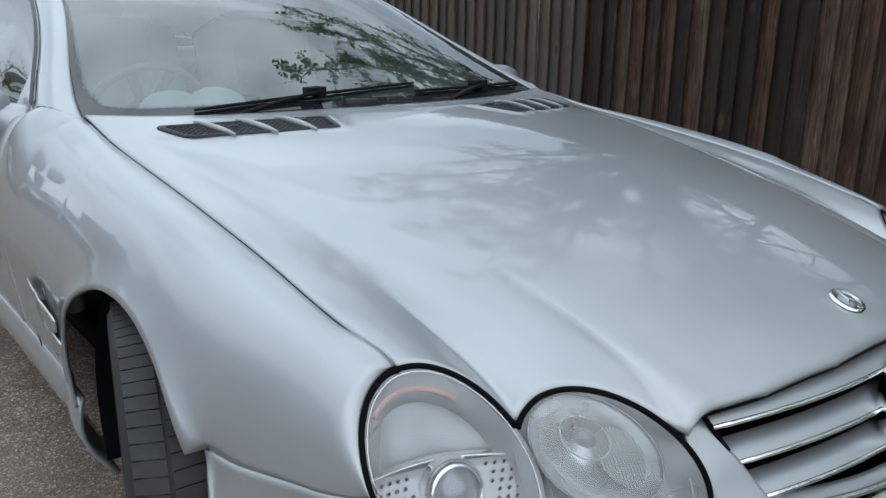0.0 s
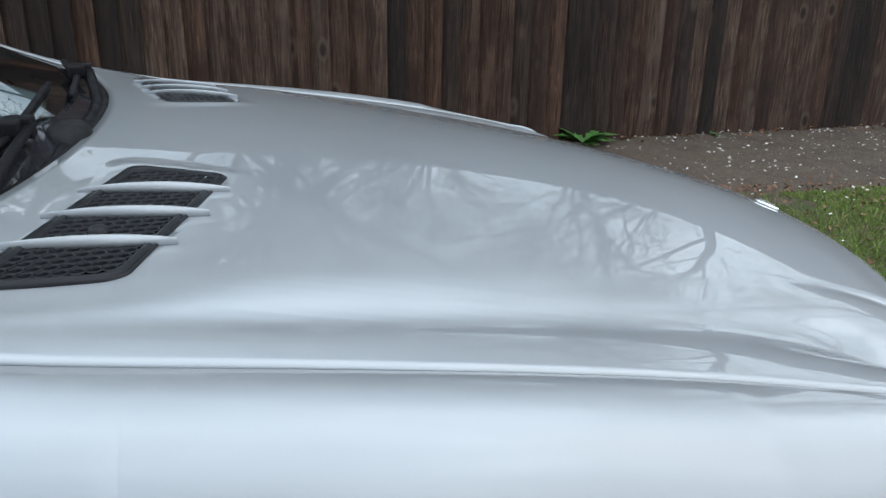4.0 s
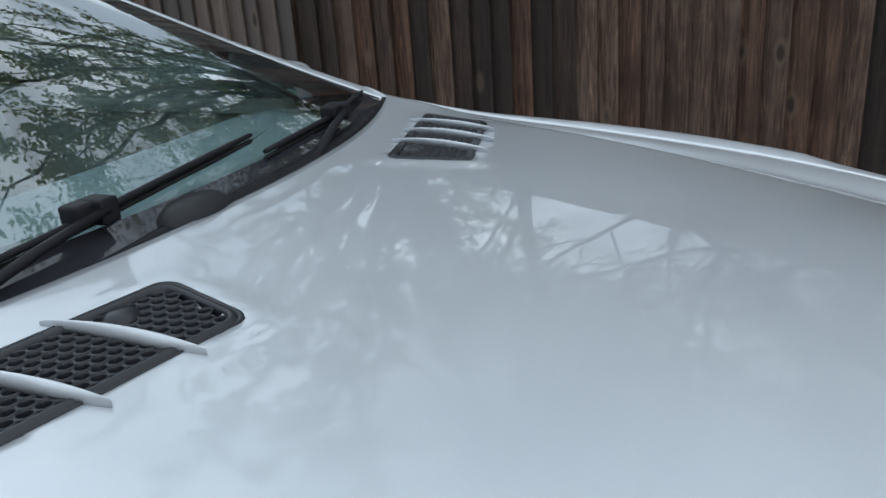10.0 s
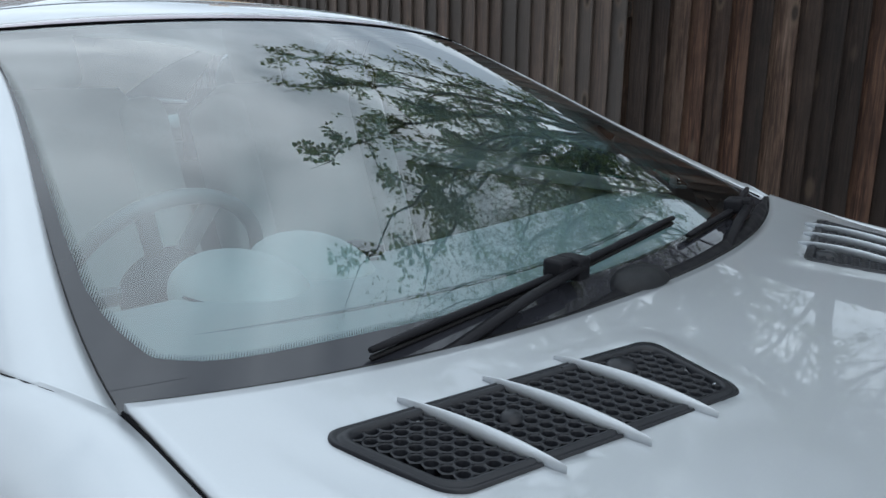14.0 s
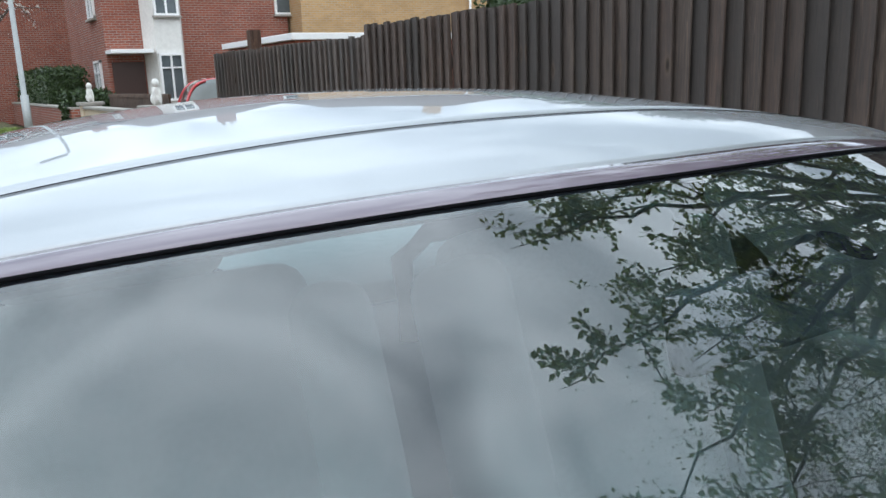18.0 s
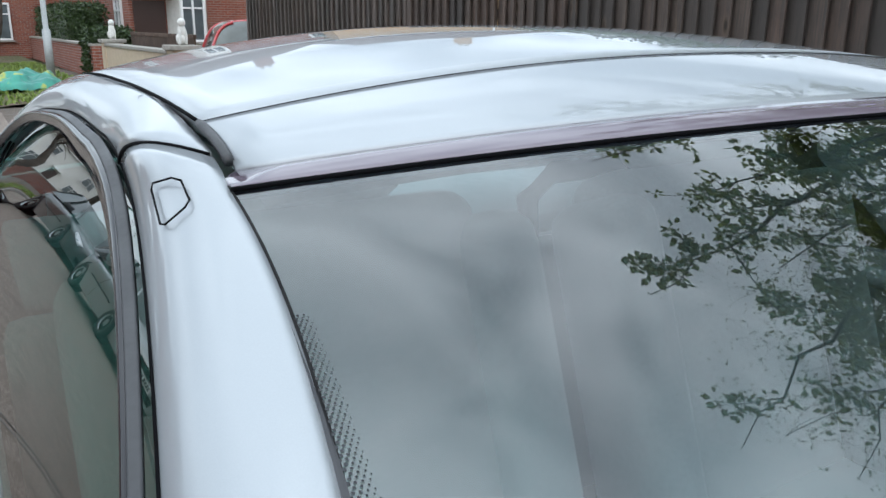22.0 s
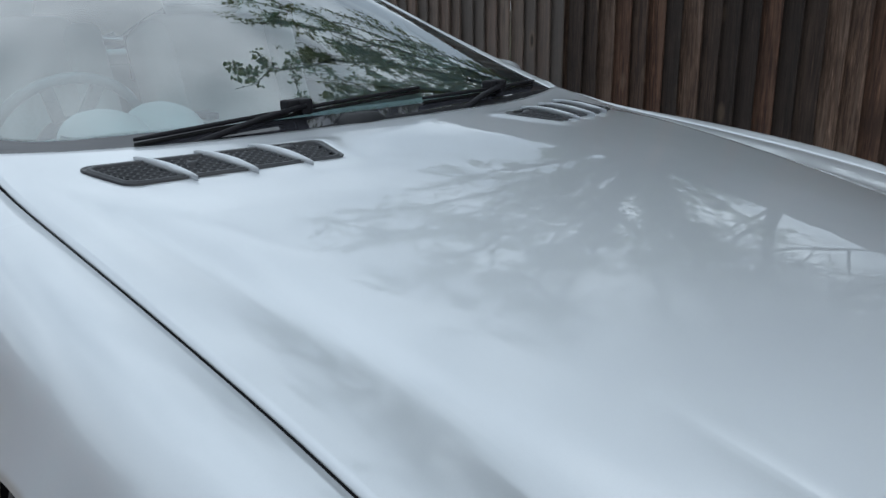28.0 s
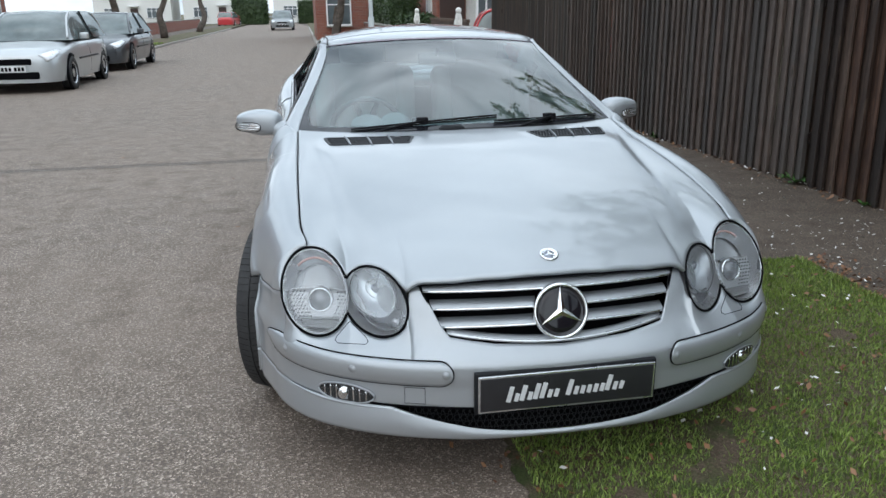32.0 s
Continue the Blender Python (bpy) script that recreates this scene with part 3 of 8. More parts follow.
HU = sorted(set([round(v, 4) for v in steps(-1, 1, 130)] + [s * round(x / 0.711, 4) for x in F_X + [0.44, 0.447, 0.456, 0.466, 0.48, 0.5, 0.53, 0.55, 0.565, 0.58, 0.59, 0.597, 0.602, 0.607, 0.615, 0.625, 0.64, 0.66, 0.68] for s in (-1, 1)]))
HV = steps(0, 1, 96)


def hood_full(u, v):
    x, y, z = hood_pt(1)(abs(u), v)
    return (x if u >= 0 else -x, y, z)


V_C = [(0.246, 0.410), (0.281, 0.290), (0.598, 0.380), (0.622, 0.510)]     # inner rear, inner front, outer front, outer rear


def vent_uv(u, v):
    """u: 0 inner end to 1 outer end; v: 0 front to 1 rear."""
    a = Vector(V_C[1]).lerp(Vector(V_C[2]), u)
    b = Vector(V_C[0]).lerp(Vector(V_C[3]), u)
    return a.lerp(b, v)


def vent_at(x, y):
    """The place (u, v) of a point on the bonnet in the outlet's own frame."""
    u = (x - 0.26) / 0.33
    for _ in range(5):
        a, b = vent_uv(u, 0), vent_uv(u, 1)
        v = (y - a.y) / (b.y - a.y)
        u += (x - a.x - (b.x - a.x) * v) / 0.32
    return u, v


def pressed(p):
    """The bonnet dips under each outlet and swells a little round its inner end."""
    x, y, z = p
    if 0.20 < abs(x) < 0.70 and 0.24 < y < 0.56:
        u, v = vent_at(abs(x), y)
        if 0.025 < u < 0.975 and 0.06 < v < 0.94:
            z -= 0.016
        else:
            d = math.hypot(max(0.0, -u, u - 1) * 0.335, max(0.0, -v, v - 1) * 0.125)
            z += 0.0030 * math.exp(-((d - 0.010) / 0.018) ** 2) * max(0.0, 1 - max(0.0, u) / 0.45)
    return (x, y, z)


part("bonnet", sheet(lambda u, v: pressed(hood_full(u, v)), HU, HV, (0, 0, 1)), PAINT, CAR, "silver bonnet with twin crease lines", thick=0.012)

# ---- front bumper ----
AX_F, AX_R, WH_Z, ARCH = 0.0, 2.56, 0.327, 0.356
B_U = [0, 0.08, 0.16, 0.24, 0.32, 0.40, 0.48, 0.56, 0.64, 0.72, 0.80, 0.88, 0.95, 1.0]
B_X = [0, 0.15, 0.26, 0.345, 0.45, 0.55, 0.628, 0.70, 0.768, 0.82, 0.85, 0.878, 0.895, 0.905]
B_Y = [-0.944, -0.940, -0.930, -0.911, -0.880, -0.838, -0.793, -0.742, -0.670, -0.580, -0.495, -0.415, -0.355, -0.280]
D_Z = [0.12, 0.15, 0.20, 0.28, 0.36, 0.40, 0.43, 0.45, 0.475, 0.50, 0.53, 0.57, 0.616, 0.66]
D_D = [0.060, 0.018, 0.0, 0.004, 0.004, 0.0, 0.0, 0.018, 0.050, 0.072, 0.093, 0.114, 0.148, 0.175]


def bump_x(u):
    return interp(u, B_U, B_X)


def bump_y(u):
    return interp(u, B_U, B_Y)


def bump_pt(u, z, s=1, out=0.0):
    x, y = bump_x(u), bump_y(u)
    dx, dy = bump_x(u + 0.01) - bump_x(u - 0.01), bump_y(u + 0.01) - bump_y(u - 0.01)
    if u < 0.01:
        dx, dy = 1, 0
    l = math.hypot(dx, dy)
    nx, ny = dy / l, -dx / l          # outward, seen from above
    side = max(0.0, min(1.0, (u - 0.40) / 0.38))
    d = interp(z, D_Z, D_D) * (1 - 0.75 * side) - out
    return Vector((s * (x - nx * d), y - ny * d, z))


def u_of_x(x):
    a, b = 0.0, 1.0
    for _ in range(30):
        m = (a + b) / 2
        if bump_x(m) < x:
            a = m
        else:
            b = m
    return (a + b) / 2


# upper edge: grille, joint with the bonnet, under the lamps, joint with the wing
E_X = [0.0, 0.20, 0.325, 0.345, 0.392, 0.433]
E_Z = [0.470, 0.478, 0.494, 0.520, 0.618, 0.610]


def edge_z(u):
    x = bump_x(u)
    if x < 0.433:
        return lin(x, E_X, E_Z)
    if x < 0.800:
        return lamp_z(x, False)
    return lin(x, [0.800, 0.812, 0.85, 0.905], [0.577, 0.570, 0.556, 0.537])


def bump_at(x, z, s=1, out=0.0):
    """The bumper's surface at a true half-width x."""
    a, b = 0.0, 1.0
    for _ in range(24):
        m = (a + b) / 2
        if bump_pt(m, z).x < x:
            a = m
        else:
            b = m
    return bump_pt(a, z, s, out)


def edge_pt(u, s=1):
    """The upper edge: along the grille, round the lamps, out to the wing joint."""
    x, z = bump_x(u), edge_z(u)
    p = bump_pt(u, z, s)
    if x < 0.436:
        k = max(0.0, min(1.0, (x - 0.12) / 0.27))
        return p.lerp(bump_at(x, z, s), k * k * (3 - 2 * k))
    if x < 0.80:
        return Vector((s * x, lens_y(x, z), z))
    q = bump_pt(u_of_x(0.80), 0.577, s)
    return p + (Vector((s * 0.80, lens_y(0.80, 0.577), 0.577)) - q) * max(0.0, 1 - (x - 0.80) / 0.10) ** 2


def lip_z(u):
    x = bump_x(u)
    return 0.224 + 0.073 * min(1.0, (x / 0.50) ** 2.2)


BU = sorted(set([round(v, 4) for v in steps(0, 1, 70)] + [round(u_of_x(x), 4) for x in E_X + [0.436, 0.44, 0.447, 0.456, 0.47, 0.5, 0.53, 0.56, 0.58, 0.59, 0.597, 0.603, 0.608, 0.615, 0.63, 0.65, 0.7, 0.73, 0.75, 0.77, 0.785, 0.794, 0.799, 0.801, 0.81]]))


def both(us):
    return [-u for u in us[::-1] if u > 0] + us


def at_arch(p):
    """Ends the bumper at the wheel opening."""
    d = ARCH * ARCH - (p.z - WH_Z) ** 2
    if d > 0:
        p.y = min(p.y, -math.sqrt(d))
    return p


def bumper_up(u, v):
    s = -1 if u < 0 else 1
    u = abs(u)
    z0, z1 = 0.30, edge_z(u)
    p = bump_pt(u, z0 + (z1 - z0) * v, s)
    p += (edge_pt(u, s) - bump_pt(u, z1, s)) * v ** 3
    return at_arch(p)


def bumper_low(u, v):
    s = -1 if u < 0 else 1
    u = abs(u)
    z0, z1 = 0.206, lip_z(u)
    return at_arch(bump_pt(u, z0 + (z1 - z0) * v, s, 0.004 * max(0.0, min(1.0, (0.75 - u) / 0.3)) + 0.006 * math.sin(math.pi * v) * max(0.0, min(1.0, (0.7 - u) / 0.25))))


BUMPER = part("front_bumper", sheet(bumper_up, both(BU), steps(0, 1, 22), (0, -1, 0.3)), PAINT, CAR, "silver front bumper", thick=0.008)
part("bumper_lip", sheet(bumper_low, both(BU), steps(0, 1, 10), (0, -1, 0)), PAINT, CAR, "silver lower bumper lip", thick=0.012)

# ---- sides ----
TY = [-0.60, -0.512, -0.4, -0.2, 0.0, 0.2, 0.45, 0.659, 0.871, 1.01, 1.5, 2.12, 2.51, 2.9, 3.3, 3.6]
T_X = [0.800, 0.714, 0.731, 0.736, 0.738, 0.738, 0.736, 0.734, 0.778, 0.794, 0.778, 0.773, 0.772, 0.75, 0.70, 0.62]
T_Z = [0.575, 0.690, 0.721, 0.763, 0.795, 0.821, 0.851, 0.885, 0.879, 0.868, 0.868, 0.887, 0.945, 0.972, 0.96, 0.92]
SY = [-0.60, -0.45, -0.3, -0.15, 0.0, 0.2, 0.4, 0.6, 0.9, 1.5, 2.1, 2.56, 3.0, 3.4, 3.65]
S_X = [0.832, 0.872, 0.897, 0.908, 0.912, 0.910, 0.903, 0.898, 0.898, 0.905, 0.912, 0.918, 0.900, 0.84, 0.76]
S_Z = [0.54, 0.54, 0.55, 0.56, 0.57, 0.58, 0.59, 0.60, 0.60, 0.60, 0.61, 0.62, 0.62, 0.62, 0.62]
AX_F, AX_R, WH_Z, ARCH = 0.0, 2.56, 0.327, 0.356


def side_pt(y, k):
    """k: 0 at the upper edge, 1 at the widest line, 2 at the sill."""
    xt, zt, xs, zs = interp(y, TY, T_X), interp(y, TY, T_Z), interp(y, SY, S_X), interp(y, SY, S_Z)
    if k <= 1:
        a = k * math.pi / 2
        x = xt + (xs - xt) * math.sin(a) ** 0.92
        z = zs + (zt - zs) * math.cos(a) ** 1.12
        z += 0.021 * math.sin(math.pi * min(1.0, k / 0.75)) * max(0.0, 1 - ((y + 0.02) / 0.55) ** 2)
    else:
        t = k - 1
        zb = 0.175
        z = zs + (zb - zs) * t
        x = xs - 0.018 * math.sin(math.pi * t) * (1 if 0.45 < y < 2.1 else 0.35) - 0.055 * t ** 2.5
    return x, z


def arch_z(y, y0):
    d = abs(y - y0)
    return WH_Z + math.sqrt(max(0.0, ARCH * ARCH - d * d)) if d < ARCH else -1


def side_panel(name, ys, zmin_fn, ktop=0.0, n=30, lab="", s=1, ztop_fn=None):
    """A side panel between its upper edge and a lower edge given as a height."""
    def fn(u, y):
        lo = zmin_fn(y)
        k1 = 2.0
        if lo is not None:
            a, b = 0.0, 2.0
            for _ in range(24):
                m = (a + b) / 2
                if side_pt(y, m)[1] > lo:
                    a = m
                else:
                    b = m
            k1 = (a + b) / 2
        k0 = ktop
        if ztop_fn:
            a, b = 0.0, 2.0
            for _ in range(24):
                m = (a + b) / 2
                if side_pt(y, m)[1] > ztop_fn(y):
                    a = m
                else:
                    b = m
            k0 = (a + b) / 2
        k = k0 + (k1 - k0) * u
        x, z = side_pt(y, k)
        d = 0.0
        for y0 in (AX_F, AX_R):
            rr = math.hypot(y - y0, z - WH_Z)
            if rr < ARCH + 0.07:
                d = max(d, 0.012 * (1 - (rr - ARCH) / 0.07) ** 2)
        return (s * (x + d), y, z)
    bm = sheet(fn, steps(0, 1, n), ys, (s, 0, 0.2))
    return part(name, bm, PAINT, CAR, lab, thick=0.010)


def cosine(a, b, n):
    return [a + (b - a) * (0.5 - 0.5 * math.cos(math.pi * i / n)) for i in range(n + 1)]


E6 = 1e-4
for s in (-1, 1):
    JY = -math.sqrt(ARCH ** 2 - (0.537 - WH_Z) ** 2)
    # front wing in one pressing: round the lamp, over the arch and back to the door
    def col(y, u, lo):
        a, b = 0.0, 2.0
        for _ in range(24):
            m = (a + b) / 2
            if side_pt(y, m)[1] > lo:
                a = m
            else:
                b = m
        x, z = side_pt(y, a * u)
        rr = math.hypot(y, z - WH_Z)
        d = 0.011 * max(0.0, 1 - max(0.0, rr - ARCH) / 0.06) ** 2
        # the upper edge follows the swelling foot of the pillar
        b = 0.0335 * math.sin(math.pi * max(0.0, min(1.0, (y - 0.664) / 0.204))) ** 0.9 * (1 - u) ** 3
        return Vector((x + d + 0.75 * b, y - 0.2 * b, z + 0.65 * b))

    def wing(u, q, s=s):
        if q >= JY:
            p = col(q, u, arch_z(q, AX_F) if abs(q) < ARCH else 0.353)
        else:
            v = (JY - q) / 1.0
            tv = 0.55
            if v < tv:
                y = JY + v / tv * (-0.512 - JY)
                top = Vector((interp(y, TY, T_X), y, interp(y, TY, T_Z)))
            else:
                a = math.radians(82 - 84 * (v - tv) / (1 - tv))
                cx, cz, rx, rz = LAMP_OUT
                x, z = cx + (rx + 0.004) * math.cos(a), cz + (rz + 0.004) * math.sin(a)
                top = Vector((x, lens_y(x, z), z))
            yb = JY + v * (-0.606 - JY)
            ub = lin(yb, [-0.606, JY], [u_of_x(0.801), 1.0])
            low = edge_pt(ub) + Vector((0, 0, 0.002))
            base = col(JY, u, 0.537)
            b0, b1 = col(JY, 0.0, 0.537), col(JY, 1.0, 0.537)
            flat = b0.lerp(b1, u)
            bul = (base - flat) * (1 - 0.55 * v) * min(1.0, 1.25 * (low - top).length / (b1 - b0).length)
            p = top.lerp(low, u) + Vector((bul.x, -bul.x * 0.45 * v, bul.z))
        return (s * p.x, p.y, p.z)
    qs = [JY - v for v in steps(1, 0.0357, 27)] + [JY + (ARCH - E6 - JY) * math.sin(math.pi / 2 * i / 60) for i in range(61)] + steps(ARCH, 0.870, 22)
    wbm = sheet(wing, steps(0, 1, 30), qs, (s, 0, 0.2))
    soft = [v for v in wbm.verts if -0.50 < v.co.y < -0.19 and not v.is_boundary]
    for _ in range(60):
        bmesh.ops.smooth_vert(wbm, verts=soft, factor=0.5, use_axis_x=True, use_axis_y=True, use_axis_z=True)
    part("front_wing", wbm, PAINT, CAR, "silver front wing running round the headlamp", thick=0.008)
    side_panel("door", steps(0.870, 2.118, 26), lambda y: 0.353, s=s, lab="silver door")
    side_panel("rear_wing", steps(2.122, AX_R - ARCH, 8) + cosine(AX_R - ARCH + E6, AX_R + ARCH - E6, 30) + steps(AX_R + ARCH, 3.63, 14), lambda y: arch_z(y, AX_R) if abs(y - AX_R) < ARCH else 0.353, s=s, lab="silver rear wing")
    # sill
    def sill(u, y, s=s):
        x, z = side_pt(y, 1.0 + (interp(y, SY, S_Z) - 0.349) / (interp(y, SY, S_Z) - 0.175))
        return (s * (x - 0.006 + 0.020 * math.sin(math.pi * u) - 0.055 * u * u), y, 0.349 - 0.200 * u)
    part("sill", sheet(sill, steps(0, 1, 8), steps(ARCH + 0.01, AX_R - ARCH - 0.01, 24), (s, 0, 0)), PAINT, CAR, "silver side skirt", thick=0.010)

# ---- windscreen, header, roof ----
def screen_edge(v):
    return (0.7372 - 0.0628 * v - 0.3751 * v * v + 0.2741 * v ** 3, 0.655 + 0.797 * v, 0.8763 + 0.2594 * v + 0.2363 * v * v - 0.1594 * v ** 3)


def screen_mid(v):
    return (0.0, 0.505 + (1.338 - 0.505) * v, 0.872 + (1.246 - 0.872) * v + 0.034 * math.sin(math.pi * v))


def screen_pt(u, v):
    e, m = screen_edge(v), screen_mid(v)
    a = abs(u)
    f = a ** 2.1
    return Vector((u * e[0], m[1] + (e[1] - m[1]) * a ** (2.1 - 0.4 * v), m[2] + (e[2] - m[2]) * f))


SU, SV = steps(-1, 1, 80), steps(0, 1, 60)
ws = part("windscreen", sheet(screen_pt, SU, SV, (0, -0.4, 1)), SCREEN, CAR, "tinted laminated windscreen")
ws.visible_shadow = False

RY = [1.360, 1.42, 1.52, 1.65, 1.8, 2.0, 2.2, 2.35, 2.47]
R_ZC = [1.256, 1.268, 1.282, 1.296, 1.308, 1.312, 1.298, 1.268, 1.244]
R_XE = [0.553, 0.553, 0.552, 0.551, 0.552, 0.552, 0.545, 0.530, 0.50]
R_ZE = [1.221, 1.231, 1.241, 1.250, 1.255, 1.253, 1.236, 1.212, 1.182]


def roof_pt(u, y):
    zc, xe, ze = interp(y, RY, R_ZC), interp(y, RY, R_XE), interp(y, RY, R_ZE)
    return Vector((u * xe, y + 0.112 * abs(u) ** 1.7 * max(0.0, 1 - (y - 1.36) / 0.19) ** 1.3, zc + (ze - zc) * abs(u) ** 2.3))


RU = steps(-1, 1, 36)
part("roof_front_panel", sheet(roof_pt, RU, steps(1.364, 1.5485, 16), (0, 0, 1)), PAINT, CAR, "silver windscreen header panel", thick=0.010)
part("hardtop", sheet(roof_pt, RU, steps(1.5515, 2.47, 30), (0, 0, 1)), PAINT, CAR, "silver folding hardtop", thick=0.012)


def header_pt(u, v):
    a = screen_pt(u, 1.0)
    b = roof_pt(u, 1.3635)
    p = a + (b - a) * v
    p.z += 0.002 * math.sin(math.pi * v)
    return p


part("header_trim", sheet(header_pt, RU, steps(0, 1, 4), (0, -0.4, 1)), MAUVE, CAR, "gloss dark mauve strip above the windscreen", thick=0.008)


# pillars: from the wing joint to the roof rail and back over the door
P_T = [0.0, 0.25, 0.5, 0.75, 1.0, 1.2, 1.45, 1.7, 1.9, 2.1]
PO = [(0.784, 0.866, 0.884), (0.742, 0.980, 0.960), (0.697, 1.106, 1.032), (0.650, 1.285, 1.113), (0.603, 1.54, 1.190), (0.590, 1.71, 1.214), (0.592, 1.97, 1.213), (0.618, 2.26, 1.172), (0.684, 2.44, 1.065), (0.760, 2.55, 0.962)]
PI = [(0.726, 0.664, 0.887), (0.690, 0.86, 0.985), (0.648, 1.06, 1.078), (0.600, 1.27, 1.152), (0.554, 1.455, 1.231), (0.550, 1.70, 1.253), (0.550, 2.00, 1.253), (0.545, 2.24, 1.230), (0.545, 2.50, 1.165), (0.66, 2.78, 1.03)]


def rail_pt(t, v, s):
    po = Vector([interp(t, P_T, [p[i] for p in PO]) for i in range(3)])
    pi = Vector([interp(t, P_T, [p[i] for p in PI]) for i in range(3)])
    k = max(0.0, min(1.0, (1.25 - t) / 0.25))
    k = k * k * (3 - 2 * k)
    pi = pi.lerp(Vector(screen_edge(min(t, 1.0))) + Vector((-0.009, 0.0, 0.003)), k)
    p = pi + (po - pi) * v
    w = (po - pi).length
    n = (Vector((0.75, -0.25, 0.65))).normalized()
    p += n * (0.16 * w * math.sin(math.pi * v) ** 0.9)
    return Vector((s * p.x, p.y, p.z))


for s in (-1, 1):
    part("a_pillar", sheet(lambda v, t, s=s: rail_pt(t, v, s), steps(0.01, 1, 14), steps(-0.012, 1.10, 42), (s, -0.2, 0.7)), PAINT, CAR, "silver windscreen pillar", thick=0.010)
    part("roof_rail", sheet(lambda v, t, s=s: rail_pt(t, v, s), steps(0.0, 1, 14), steps(1.108, 2.1, 36), (s, 0, 0.7)), PAINT, CAR, "silver roof rail and rear pillar", thick=0.010)


# rear screen, boot lid, tail
def rearglass_pt(u, v):
    zc = 1.242 + (1.02 - 1.242) * v
    y = 2.475 + (2.95 - 2.475) * v
    xe = 0.50 + 0.13 * v
    ze = 1.180 + (0.985 - 1.180) * v
    return Vector((u * xe, y, zc + (ze - zc) * abs(u) ** 2.2))


rg = part("rear_screen", sheet(rearglass_pt, steps(-1, 1, 20), steps(0, 1, 8), (0, 0.5, 1)), REARGLASS, CAR, "green-tinted rear screen")
rg.visible_shadow = False


def boot_pt(u, v):
    y = 2.955 + (3.62 - 2.955) * v
    xt, zt = interp(y, TY, T_X), interp(y, TY, T_Z)
    zc = 1.015 - 0.05 * v - 0.02 * v * v
    return Vector((u * (xt - 0.003), y, zc + (zt - zc) * abs(u) ** 2.2))


part("boot_lid", sheet(boot_pt, steps(-1, 1, 24), steps(0, 1, 16), (0, 0, 1)), PAINT, CAR, "silver boot lid", thick=0.01)


def tail_pt(u, v):
    z = 0.92 + (0.25 - 0.92) * v
    a = u * math.pi / 2
    return Vector((0.80 * math.sin(a) * (1 - 0.03 * v), 3.60 + 0.10 * math.cos(a) + 0.05 * math.sin(math.pi * min(1, v * 1.2)), z))


part("rear_bumper", sheet(tail_pt, steps(-1, 1, 24), steps(0, 1, 12), (0, 1, 0)), PAINT, CAR, "silver tail panel and bumper", thick=0.01)

# ---- lamps ----
INDIC = plain("amber_indicator", (0.62, 0.40, 0.37), 0.25, vary=0.1)
REFL = plain("lamp_reflector", (0.72, 0.73, 0.75), 0.30, 0.80, vary=0.05, scale=60)
FOGLENS = glass_mat("fog_lens", (0.95, 0.96, 0.97), 0.01, 1.18)
FOGBOWL = plain("fog_lamp_bowl", (0.05, 0.052, 0.055), 0.3, 0.5, vary=0.3, scale=90)
PROJ = plain("projector_glass", (0.30, 0.31, 0.33), 0.08, 0.3, vary=0.1, scale=60)
PERF = plain("perforation_grey", (0.06, 0.062, 0.066), 0.5)
LAMPGREY = plain("lamp_housing_grey", (0.43, 0.44, 0.455), 0.28, 0.35, vary=0.12, scale=14)


def ribbed(name, col, scale, axis):
    m = Mat(name)
    w = m.n.new("ShaderNodeTexWave")
    w.wave_type, w.bands_direction = "BANDS", axis
    w.inputs["Scale"].default_value = scale
    m.l.new(m.co.outputs["Object"], w.inputs["Vector"])
    m.color(m.ramp(w.outputs[1], (0.2, tuple(c * 0.72 for c in col)), (0.8, col)))
    m.set(Metallic=0.4, Roughness=0.22)
    m.bump(w.outputs[1], 0.6, 0.003)
    return m.m


RIBBED = ribbed("ribbed_reflector", (0.46, 0.47, 0.48), 95, "X")


def lens_point(x, z, out=0.0):
    y = lens_y(x, z)
    n = Vector((2.101 - 2 * 1.2626 * x, -1.0, 0.744)).normalized()
    return Vector((x, y, z)) + n * out


def ell(c, r, a):
    return c[0] + c[2] * r * math.cos(a), c[1] + c[3] * r * math.sin(a)


def disc_sheet(c, s, depth_fn, r0=0.0, r1=1.0, nr=8, na=48, clip=None):
    """A polar sheet over a lamp's ellipse; depth_fn(r) is measured out of the lamp face."""
    def fn(a, r):
        rr = r
        if clip:
            lo, hi = 0.0, r
            x, z = ell(c, hi, a)
            cx, cz, rx, rz = clip
            if ((x - cx) / rx) ** 2 + ((z - cz) / rz) ** 2 < 1:
                for _ in range(20):
                    m = (lo + hi) / 2
                    x, z = ell(c, m, a)
                    if ((x - cx) / rx) ** 2 + ((z - cz) / rz) ** 2 < 1:
                        hi = m
                    else:
                        lo = m
                rr = lo
        x, z = ell(c, rr, a)
        p = lens_point(x, z, depth_fn(r))
        return (s * p.x, p.y, p.z)
    return sheet(fn, steps(0, 2 * math.pi, na), steps(r0, r1, nr), (s * 0.5, -1, 0.5))


def ring_tube(c, s, scale, rad, out, na=48, a0=0.0, a1=2 * math.pi):
    pts = []
    for a in steps(a0, a1, na):
        x, z = ell(c, scale, a)
        p = lens_point(x, z, out)
        pts.append((s * p.x, p.y, p.z))
    return tube_bm(pts, rad, 6)


